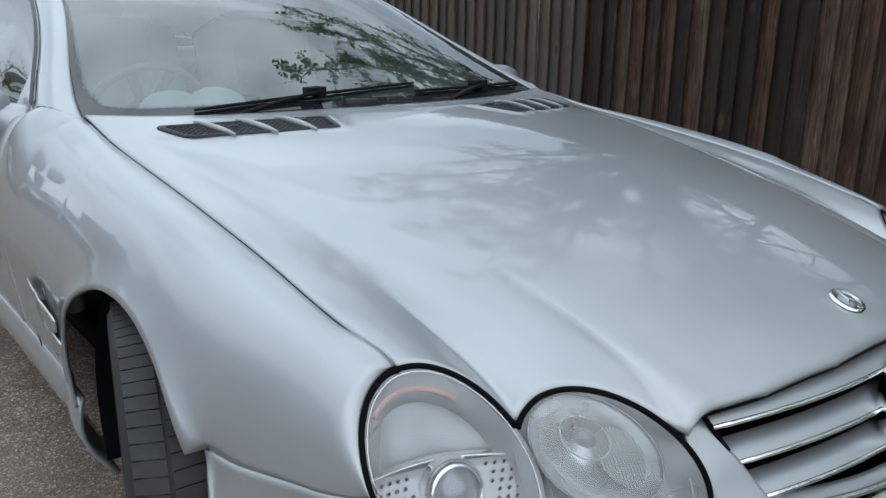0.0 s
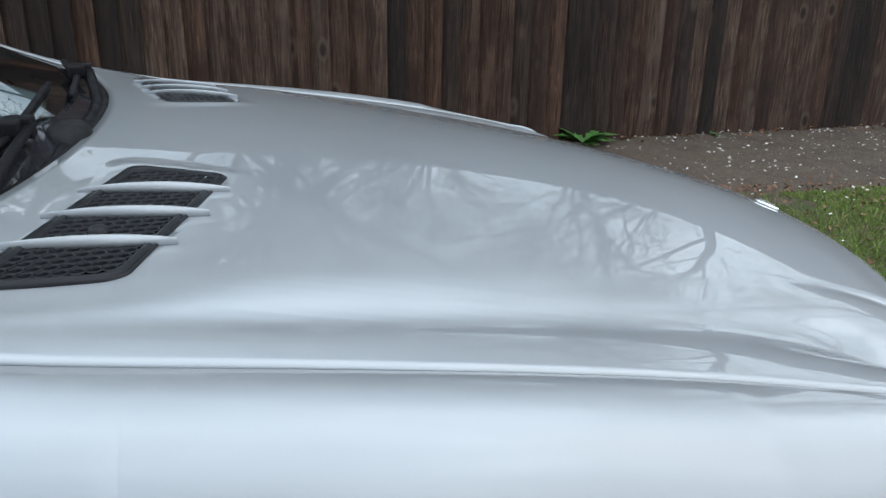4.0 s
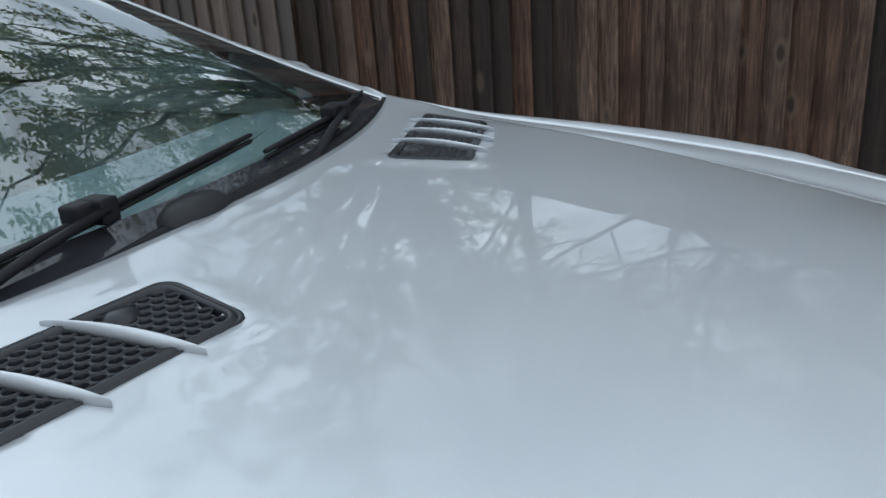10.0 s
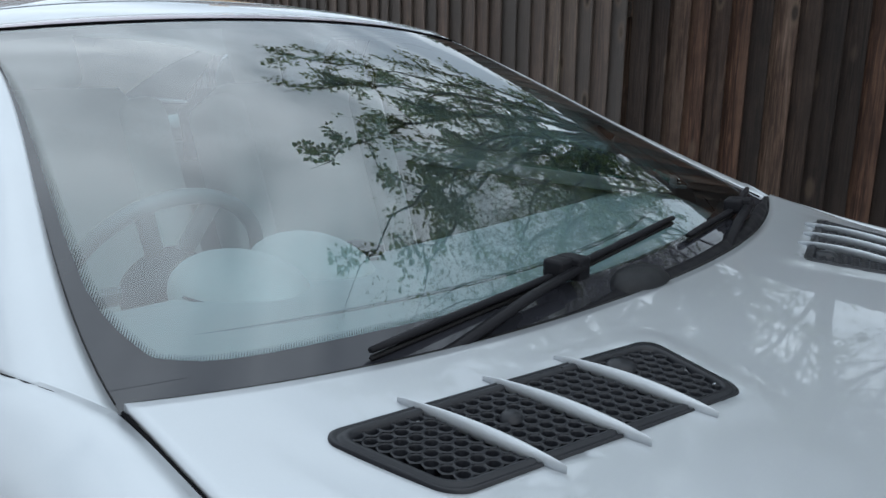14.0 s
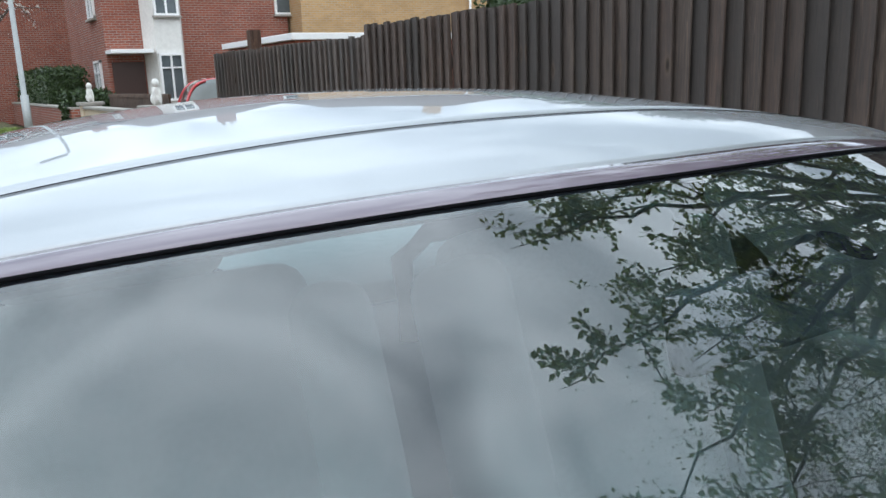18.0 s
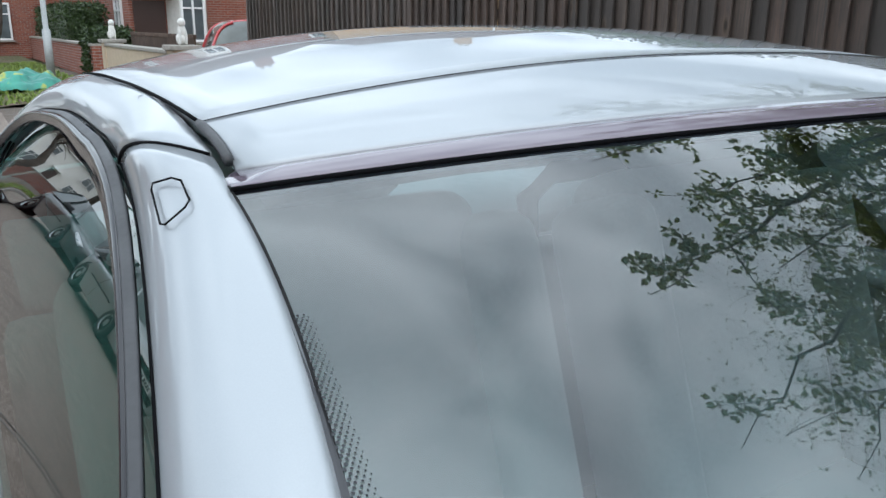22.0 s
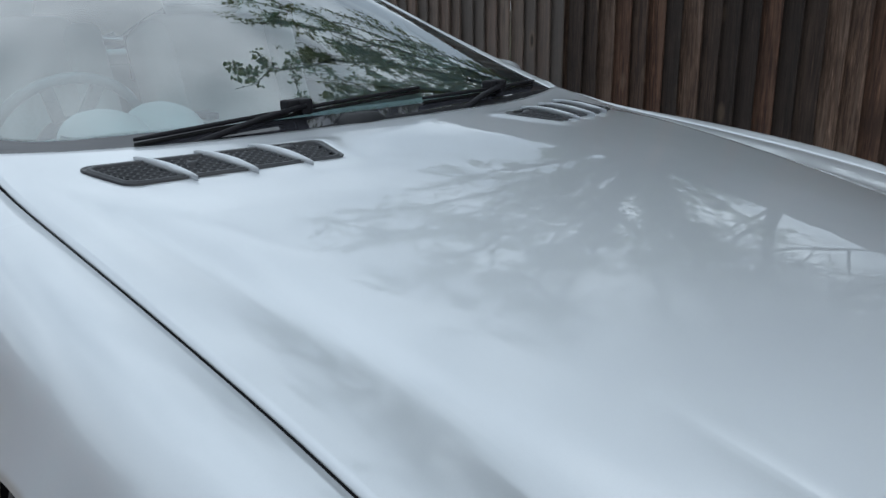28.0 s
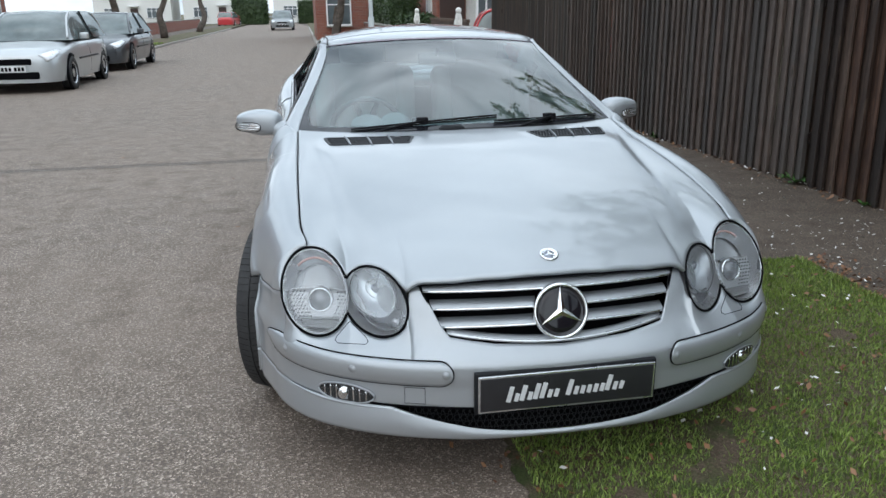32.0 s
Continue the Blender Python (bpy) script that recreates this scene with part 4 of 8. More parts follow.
for s in (-1, 1):
    lamp = part("headlamp", disc_sheet(LAMP_OUT, s, lambda r: -0.055 - 0.03 * (1 - r * r), 0, 1.0, 6), LAMPGREY, CAR, "twin-oval headlamp with clear lens and chrome reflectors")
    part("reflector", disc_sheet(LAMP_OUT, s, lambda r: -0.055 + 0.055 * max(0, (r - 0.72) / 0.28), 0.72, 1.0, 4), REFL, lamp, "bright reflector rim")
    # stepped face: plain dome above, perforated plate below a bright shelf, ribbed ramp at the foot
    def plate(u, v, s=s):
        z = 0.512 + 0.078 * v
        h = 0.92 * LAMP_OUT[2] * math.sqrt(max(0.0, 1 - ((z - LAMP_OUT[1]) / (0.92 * LAMP_OUT[3])) ** 2))
        x = LAMP_OUT[0] + (2 * u - 1) * h
        p = lens_point(x, z, -0.040)
        return (s * p.x, p.y, p.z)
    part("perforated_plate", sheet(plate, steps(0, 1, 14), steps(0, 1, 6), (0, -1, 0.5)), LAMPGREY, lamp, "bright perforated plate", thick=0.003)
    def shelf(u, v, s=s):
        x = LAMP_OUT[0] + (2 * u - 1) * 0.088
        p = lens_point(x, 0.590 + 0.006 * v + 0.006 * math.sin(math.pi * u), -0.040 - 0.022 * v)
        return (s * p.x, p.y, p.z)
    part("shelf", sheet(shelf, steps(0, 1, 14), steps(0, 1, 3), (0, -1, 0.5)), CHROME, lamp, "bright shelf edge", thick=0.002)
    def ramp_(u, v, s=s):
        z = 0.487 + 0.025 * v
        h = 0.93 * LAMP_OUT[2] * math.sqrt(max(0.0, 1 - ((z - LAMP_OUT[1]) / (0.95 * LAMP_OUT[3])) ** 2))
        p = lens_point(LAMP_OUT[0] + (2 * u - 1) * h, z, -0.022 - 0.018 * v)
        return (s * p.x, p.y, p.z)
    part("ribbed_ramp", sheet(ramp_, steps(0, 1, 14), steps(0, 1, 3), (0, -1, 0.5)), RIBBED, lamp, "ribbed chrome ramp", thick=0.002)
    bmd = bmesh.new()
    for iz in range(8):
        for ix in range(18):
            x, z = 0.606 + 0.0105 * ix + 0.005 * (iz % 2), 0.519 + 0.0092 * iz
            if ((x - 0.690) / 0.047) ** 2 + ((z - 0.560) / 0.047) ** 2 < 1 or ((x - 0.697) / 0.088) ** 2 + ((z - 0.577) / 0.10) ** 2 > 1:
                continue
            p = lens_point(x, z, -0.0385)
            add_lathe(bmd, [(0, 0.0012), (0.0030, 0.0012), (0.0030, 0)], Matrix.Translation((s * p.x, p.y, p.z)) @ Matrix.Rotation(radians(90), 4, "X"), 6)
    part("perforation", bmd, PERF, lamp, "rows of small dark holes", smooth=False)["kind"] = "stuff"
    # projector
    pc = lens_point(0.690, 0.560, -0.030)
    mproj = Matrix.Translation((s * pc.x, pc.y, pc.z)) @ Matrix.Rotation(radians(s * 12), 4, "Z") @ Matrix.Rotation(radians(90 - 14), 4, "X")
    part("projector", lathe_bm([(0, 0.018), (0.016, 0.015), (0.028, 0.006), (0.032, 0.0)], mproj, 28), PROJ, lamp, "glass projector lens")
    part("projector_ring", lathe_bm([(0.032, -0.004), (0.032, 0.008), (0.037, 0.009), (0.041, 0.0), (0.043, -0.02), (0.03, -0.02)], mproj, 32), CHROME, lamp)
    part("projector_bowl", lathe_bm([(0.0, -0.012), (0.031, -0.004)], mproj, 24), LAMPGREY, lamp)
    def amber(u, v, s=s):
        a = math.radians(50 + 75 * u)
        x, z = ell(LAMP_OUT, 0.80 + 0.12 * v, a)
        p = lens_point(x, z, -0.030)
        return (s * p.x, p.y, p.z)
    part("indicator", sheet(amber, steps(0, 1, 10), steps(0, 1, 3), (0, -1, 0.6)), INDIC, lamp, "amber indicator bulb shade", thick=0.004)
    # inner lamp
    part("inner_housing", disc_sheet(LAMP_IN, s, lambda r: -0.085 + 0.06 * r ** 3, 0, 1.0, 6), LAMPGREY, lamp)
    part("inner_bowl", disc_sheet(LAMP_IN, s, lambda r: -0.055 + 0.055 * r ** 3, 0, 1.0, 10, clip=LAMP_OUT), REFL, lamp, "chrome main-beam bowl")
    # a large glass disc set high in the bowl, with its bulb behind and ribs on its outer side
    disc = (0.530, 0.588, 0.064, 0.062)
    part("inner_ring", ring_tube(disc, s, 1.0, 0.0016, -0.006), PROJ, lamp, "thin dark disc edge")
    part("inner_glass", disc_sheet(disc, s, lambda r: -0.012 + 0.007 * (1 - r * r), 0, 1, 6), LENS, lamp, "clear main-beam disc").visible_shadow = False
    part("beam_reflector", disc_sheet((0.530, 0.588, 0.062, 0.060), s, lambda r: -0.048 + 0.036 * r * r, 0, 1, 8), REFL, lamp, "bright main-beam reflector")
    part("beam_ribs", disc_sheet((0.500, 0.580, 0.026, 0.034), s, lambda r: -0.020 - 0.004 * r, 0, 1, 5, 24), RIBBED, lamp, "fine ribs in the beam disc")
    part("bulb_cap", disc_sheet((0.530, 0.602, 0.011, 0.011), s, lambda r: -0.024 + 0.008 * (1 - r * r), 0, 1, 5, 20), PROJ, lamp, "bright bulb cap")
    part("bulb_shade", ring_tube((0.530, 0.602, 0.024, 0.024), s, 1.0, 0.0014, -0.022), LAMPGREY, lamp)
    part("lower_step", ring_tube((0.510, 0.560, 0.062, 0.058), s, 1.0, 0.0020, -0.016, 30, math.pi * 1.0, math.pi * 2.0), LAMPGREY, lamp, "stepped bowl edge")
    bmb = bmesh.new()
    pb = lens_point(0.478, 0.528, -0.020)
    add_lathe(bmb, [(0, 0.012), (0.008, 0.009), (0.012, 0.0), (0.012, -0.02)], Matrix.Translation((s * pb.x, pb.y, pb.z)) @ Matrix.Rotation(radians(80), 4, "X"), 18)
    part("side_light", bmb, REFL, lamp)
    # clear covers and rubber seals
    lo = part("outer_lens", disc_sheet(LAMP_OUT, s, lambda r: 0.010 * (1 - r ** 2.5), 0, 1.0, 10), LENS, lamp, "clear polycarbonate lens")
    li = part("inner_lens", disc_sheet(LAMP_IN, s, lambda r: 0.009 * (1 - r ** 2.5), 0, 1.0, 10, clip=LAMP_OUT), LENS, lamp, "clear polycarbonate lens")
    lo.visible_shadow = li.visible_shadow = False
    pts = []
    for a in steps(0, 2 * math.pi, 90):
        x, z = ell(LAMP_OUT, 1.0, a)
        if ((x - LAMP_IN[0]) / LAMP_IN[2]) ** 2 + ((z - LAMP_IN[1]) / LAMP_IN[3]) ** 2 > 1:
            p = lens_point(x, z, -0.001)
            pts.append((math.atan2(z - LAMP_OUT[1], x - LAMP_OUT[0]) , (s * p.x, p.y, p.z)))
    pts = [p for _, p in sorted(pts)]
    part("seal", tube_bm(pts, 0.0040, 8), GAP, lamp, "black rubber lamp seal")
    part("lens_edge", ring_tube(LAMP_OUT, s, 0.945, 0.0012, 0.0015), SATIN, lamp, "thin bright lens edge")
    pts = []
    for a in steps(0, 2 * math.pi, 90)[:-1]:
        x, z = ell(LAMP_IN, 1.0, a)
        if ((x - LAMP_OUT[0]) / LAMP_OUT[2]) ** 2 + ((z - LAMP_OUT[1]) / LAMP_OUT[3]) ** 2 > 1:
            p = lens_point(x, z, -0.001)
            pts.append((a if a > 0.25 else a + 2 * math.pi, (s * p.x, p.y, p.z)))
    pts = [p for _, p in sorted(pts)]
    part("seal", tube_bm(pts, 0.0040, 8), GAP, lamp, "black rubber lamp seal")

# ---- grille ----
def grille_y(x, z):
    return -0.815 - (0.645 - z) * 0.47 + 0.486 * x * x


def grille_half(z):
    return lin(z, [0.475, 0.495, 0.616, 0.65], [0.325, 0.336, 0.392, 0.40])


gr = part("grille", sheet(lambda u, z: (u * grille_half(z), grille_y(u * grille_half(z), z) + 0.075, z), steps(-1, 1, 20), steps(0.47, 0.648, 6), (0, -1, 0)), GAP, CAR, "radiator grille with silver slats in a dark opening")
for z0 in (0.617, 0.571, 0.525):
    xe = grille_half(z0) - 0.006
    prof = [(0.000, 0.004), (-0.003, 0.000), (0.000, -0.004), (0.012, 0.000), (0.036, 0.013), (0.038, 0.016), (0.035, 0.018), (0.014, 0.010)]
    def slat(k, u, z0=z0, xe=xe, prof=prof):
        dy, dz = prof[int(k) % 8]
        x = u * xe
        return (x, grille_y(x, z0) + dy, z0 + dz - 0.012 * (u * u))
    sl = part("slat", sheet(slat, list(range(9)), steps(-1, 1, 28)), PAINT, gr, "silver-painted grille slat")
    bmc = bmesh.new()
    add_tube(bmc, [(u * xe, grille_y(u * xe, z0) - 0.003, z0 - 0.012 * u * u) for u in steps(-1, 1, 28)], 0.0036, 8)
    part("slat_edge", bmc, CHROME, sl, "bright chrome edge")
bmc = bmesh.new()
add_tube(bmc, [(x, grille_y(x, z) - 0.002, z) for x, z in [(u * 0.330, 0.478 + 0.022 * u * u) for u in steps(-1, 1, 24)]], 0.005, 6)
gsill = part("grille_sill", bmc, SATIN, gr, "silver lower frame")
part("sill_ramp", sheet(lambda u, v: (u * 0.328, grille_y(u * 0.328, 0.478 + 0.022 * u * u) + 0.002 + 0.020 * v, 0.479 + 0.022 * u * u + 0.010 * v), steps(-1, 1, 24), steps(0, 1, 3), (0, -1, 1)), PAINT, gsill, "silver slope behind the lower frame", thick=0.003)
for s in (-1, 1):
    part("grille_frame", tube_bm([(s * grille_half(z), grille_y(grille_half(z), z) + 0.004, z) for z in steps(0.498, 0.625, 10)], 0.004, 6), GAP, gr)
part("grille_gap", tube_bm([(x, hood_front(x) + 0.012, hood_z(x, hood_front(x)) - 0.012) for x in steps(-0.39, 0.39, 30)], 0.007, 6), GAP, gr)

# emblem: a plain ring and three tapered bars on a dark disc
EM = Matrix.Translation((0, -0.868, 0.557)) @ Matrix.Rotation(radians(90 - 16), 4, "X")
em = part("grille_emblem", lathe_bm([(0, 0.006), (0.05, 0.005), (0.073, 0.002), (0.073, -0.02), (0, -0.02)], EM, 48), GLOSS, CAR, "round grille emblem, dark disc with a bright ring")
part("emblem_ring", lathe_bm([(0.071, 0.0), (0.073, 0.008), (0.078, 0.010), (0.082, 0.006), (0.083, -0.02), (0.071, -0.02)], EM, 56, True), CHROME, em)


def star_bar(r0, r1, w):
    bm = bmesh.new()
    a = [bm.verts.new(p) for p in ((-w, 0, 0), (0, 0, 0.006), (w, 0, 0))]
    t = bm.verts.new((0, r1, 0.001))
    c = bm.verts.new((0, -w * 0.6, 0))
    bm.faces.new((a[0], a[1], t))
    bm.faces.new((a[1], a[2], t))
    bm.faces.new((a[0], c, a[1]))
    bm.faces.new((a[1], c, a[2]))
    return bm


for k in range(3):
    b = star_bar(0, 0.071, 0.012)
    bmesh.ops.recalc_face_normals(b, faces=b.faces)
    bmesh.ops.transform(b, matrix=EM @ Matrix.Translation((0, 0, 0.007)) @ Matrix.Rotation(radians(120 * k), 4, "Z"), verts=b.verts)
    part("emblem_bar", b, CHROME, em, smooth=False)
yb = -0.745
slope = math.atan2(hood_z(0, yb + 0.02) - hood_z(0, yb - 0.02), 0.04)
BM_ = Matrix.Translation((0, yb, hood_z(0, yb) + 0.001)) @ Matrix.Rotation(slope, 4, "X")
bd = part("bonnet_badge", lathe_bm([(0, 0.003), (0.022, 0.003), (0.024, 0.0045), (0.028, 0.0035), (0.029, 0.0)], BM_, 36), CHROME, CAR, "small round chrome bonnet badge")
part("badge_inlay", lathe_bm([(0, 0.0040), (0.015, 0.0040), (0.015, 0.002)], BM_, 24), plain("badge_blue_grey", (0.25, 0.28, 0.33), 0.2, 0.5), bd)
for k in range(3):
    b = star_bar(0, 0.021, 0.0042)
    bmesh.ops.transform(b, matrix=BM_ @ Matrix.Translation((0, 0, 0.0042)) @ Matrix.Rotation(radians(120 * k), 4, "Z") @ Matrix.Diagonal((1, 1, 0.3, 1)), verts=b.verts)
    part("badge_bar", b, CHROME, bd, smooth=False)

# ---- number plate with a dealer panel: plain bars ----
PL = Matrix.Translation((0, -0.950, 0.3535)) @ Matrix.Rotation(radians(90 + 2), 4, "X")
pl = part("number_plate", box_bm(0.524, 0.115, 0.008, PL, 0.002), SATIN, CAR, "black show plate with a row of pale bars and silver border")
part("plate_face", box_bm(0.512, 0.103, 0.004, PL @ Matrix.Translation((0, 0, 0.0035)), 0.0015), plain("plate_black", (0.02, 0.02, 0.023), 0.3), pl)
PBAR = plain("plate_pale", (0.62, 0.63, 0.64), 0.4)
rnd = random.Random(4)
xx = -0.170
while xx < 0.175:
    tall = xx < -0.155 or abs(xx - 0.012) < 0.012 or rnd.random() < 0.16
    h = 0.050 if tall else 0.026
    w = 0.0125 if not tall else 0.014
    if not -0.018 < xx < -0.002:
        m = PL @ Matrix.Translation((xx, -0.010 + h / 2 - 0.012 + 0.03 * xx, 0.006)) @ Matrix.Rotation(radians(-14), 4, "Z")
        part("plain_bar", box_bm(w, h, 0.0016, m, 0.0006), PBAR, pl, smooth=False)
    xx += 0.0195
part("plate_holder", box_bm(0.54, 0.128, 0.016, PL @ Matrix.Translation((0, 0, -0.014)), 0.004), DARKPL, pl)

# ---- bumper details ----
for s in (-1, 1):
    us = [u_of_x(0.325) + (0.80 - u_of_x(0.325)) * q for q in (0, 0.002, 0.006, 0.012, 0.02, 0.03, 0.04, 0.05)] + steps(u_of_x(0.325) + 0.06 * (0.80 - u_of_x(0.325)), 0.80, 30)

    def strip_end(u, us=us):
        """Half height: a round inner end and a long tapered outer one."""
        q = min(1.0, (u - us[0]) / 0.034)
        return min(math.sqrt(max(0.0, 1 - (1 - q) ** 2)) * 0.97 + 0.03, math.sqrt(max(0.0, min(1.0, (us[-1] - u) / 0.10 + 0.03))))

    def rub(u, v, s=s):
        e = strip_end(u)
        zc, h = 0.408 + 0.03 * max(0, (u - 0.5)), 0.036 * e
        return bump_pt(u, zc + h * (2 * v - 1), s, 0.006 + 0.004 * math.sin(math.pi * v))
    rs = part("rub_strip", sheet(rub, us, steps(0, 1, 8), (0, -1, 0)), PAINT, CAR, "body-coloured bumper strip", thick=0.008)
    for edge in (0, 1):
        part("strip_gap", tube_bm([bump_pt(u, (0.408 + 0.03 * max(0, u - 0.5)) + (0.037 if edge else -0.037) * strip_end(u), s, 0.0035) for u in us], 0.0024, 6), GAP, rs)
    for x in (0.345, 0.60, 0.79):
        u = u_of_x(x)
        p = bump_pt(u, 0.408 + 0.03 * max(0, u - 0.5), s, 0.010)
        a = math.atan2(bump_y(u + 0.01) - bump_y(u - 0.01), bump_x(u + 0.01) - bump_x(u - 0.01))
        part("parking_sensor", lathe_bm([(0, 0.002), (0.008, 0.002), (0.0092, 0.0), (0.0115, 0.0008), (0.0125, -0.002)], Matrix.Translation(p) @ Matrix.Rotation(s * a, 4, "Z") @ Matrix.Rotation(radians(90), 4, "X"), 20), PAINT, rs, "round parking sensor")
    # washer flap
    tri = [(0.600, 0.520), (0.556, 0.482), (0.553, 0.474), (0.562, 0.468), (0.640, 0.464), (0.646, 0.470), (0.640, 0.480)]
    pts = [bump_at(x, z, s, 0.0008) for x, z in tri]
    part("washer_flap", tube_bm(pts + pts[:1], 0.0011, 5), GAP, BUMPER, "thin outline of a headlamp washer flap")
    sq = [(0.405, 0.362), (0.405, 0.312), (0.462, 0.312), (0.462, 0.362)]
    pts = [bump_pt(u_of_x(x), z, s, 0.0008) for x, z in sq]
    if s < 0:
        part("tow_cover", tube_bm(pts + pts[:1], 0.0010, 5), GAP, BUMPER, "square towing eye cover")
    # fog lamp in its scoop
    uc = u_of_x(0.628)
    def scoop(a, r, s=s, uc=uc):
        u = uc + 0.085 * r * math.cos(a)
        z = 0.322 + 0.030 * r * math.sin(a)
        return bump_pt(u, z, s, 0.0025 - 0.0008 * r * r)
    fog = part("fog_lamp", sheet(scoop, steps(0, 2 * math.pi, 32), steps(0, 1, 6), (0, -1, 0)), FOGBOWL, CAR, "oval chrome fog lamp set in the bumper")
    fl = part("fog_lens", sheet(lambda a, r, s=s, uc=uc: bump_pt(uc + 0.082 * r * math.cos(a), 0.322 + 0.028 * r * math.sin(a), s, 0.004 + 0.014 * (1 - r * r)), steps(0, 2 * math.pi, 32), steps(0, 1, 5), (0, -1, 0)), FOGLENS, fog)
    fl.visible_shadow = False
    pf = bump_pt(uc, 0.322, s, 0.004)
    part("fog_bulb", lathe_bm([(0, 0.008), (0.010, 0.006), (0.014, 0.002), (0.020, 0.003), (0.021, -0.004)], Matrix.Translation(pf) @ Matrix.Rotation(radians(90), 4, "X"), 20), CHROME, fog, "bright lamp bulb shield")
    for q in (-0.78, -0.55, -0.32, 0.32, 0.55, 0.78):
        part("fog_rib", tube_bm([bump_pt(uc + 0.080 * q, 0.322 + 0.026 * h * math.sqrt(1 - q * q), s, 0.004) for h in steps(-0.9, 0.9, 6)], 0.0030, 6), CHROME, fog, "bright moulded reflector rib")
    part("fog_rim", tube_bm([bump_pt(uc + 0.084 * math.cos(a), 0.322 + 0.030 * math.sin(a), s, 0.004) for a in steps(0, 2 * math.pi, 32)], 0.003, 6), PAINT, fog)
    # scoop line running from the fog lamp into the intake
    part("scoop_edge", tube_bm([bump_pt(u, 0.300 - 0.010 * math.sin(math.pi * (u - us[0]) / 0.42), s, 0.004) for u in steps(u_of_x(0.49), 0.70, 20)], [0.001 + 0.005 * math.sin(math.pi * k / 20) for k in range(21)], 6), PAINT, CAR)

# lower intake: dark honeycomb behind the lip
bmi = sheet(lambda u, v: bump_pt(abs(u), 0.19 + 0.12 * v, -1 if u < 0 else 1, -0.055), steps(-0.46, 0.46, 24), steps(0, 1, 4), (0, -1, 0))
intake = part("lower_intake", bmi, GAP, CAR, "black lower air intake with a mesh")
bmh = bmesh.new()
for iz in range(5):
    for ix in range(-24, 25):
        x = (ix + 0.5 * (iz % 2)) * 0.020
        if abs(x) > 0.46:
            continue
        u = u_of_x(abs(x))
        p = bump_pt(u, 0.212 + 0.020 * iz, 1 if x > 0 else -1, -0.038)
        add_tube(bmh, [p + Vector((0.009 * math.cos(a), 0, 0.011 * math.sin(a))) for a in steps(0, 2 * math.pi, 6)], 0.0018, 4, False)
part("intake_mesh", bmh, DARKPL, intake, smooth=False)
bms = bmesh.new()
add_tube(bms, [bump_pt(abs(u), 0.302, -1 if u < 0 else 1, -0.004) for u in steps(-0.44, 0.44, 40)], 0.006, 6)
part("intake_edge", bms, GAP, intake)

# ---- dark inner boxes so that no gap shows the ground ----
part("underbody", box_bm(1.30, 3.9, 0.05, Matrix.Translation((0, 1.45, 0.165)), 0.01), GAP, CAR, "dark underbody")
part("engine_bay", box_bm(0.94, 0.96, 0.40, Matrix.Translation((0, 0.02, 0.42)), 0.02), GAP, CAR, "dark engine bay under the bonnet")
part("nose_beam", box_bm(0.78, 0.16, 0.30, Matrix.Translation((0, -0.66, 0.36)), 0.02), GAP, CAR)
for s in (-1, 1):
    for y0 in (AX_F, AX_R):
        def liner(x, a, y0=y0, s=s):
            return (s * x, y0 + (ARCH + 0.012) * math.cos(a), WH_Z + (ARCH + 0.012) * math.sin(a))
        part("arch_liner", sheet(liner, steps(0.50, 0.845, 3), steps(-0.35, math.pi + 0.35, 28)), GAP, CAR, "black wheel arch liner", thick=0.004)
        part("arch_back", sheet(lambda x, a, y0=y0, s=s: (s * 0.52, y0 + x * math.cos(a), WH_Z + x * math.sin(a)), steps(0, ARCH + 0.01, 3), steps(-0.35, math.pi + 0.35, 20)), GAP, CAR)

# ---- wheels ----
TYRE = plain("tyre_rubber", (0.022, 0.022, 0.023), 0.72, vary=0.25, scale=60, bump=0.25)


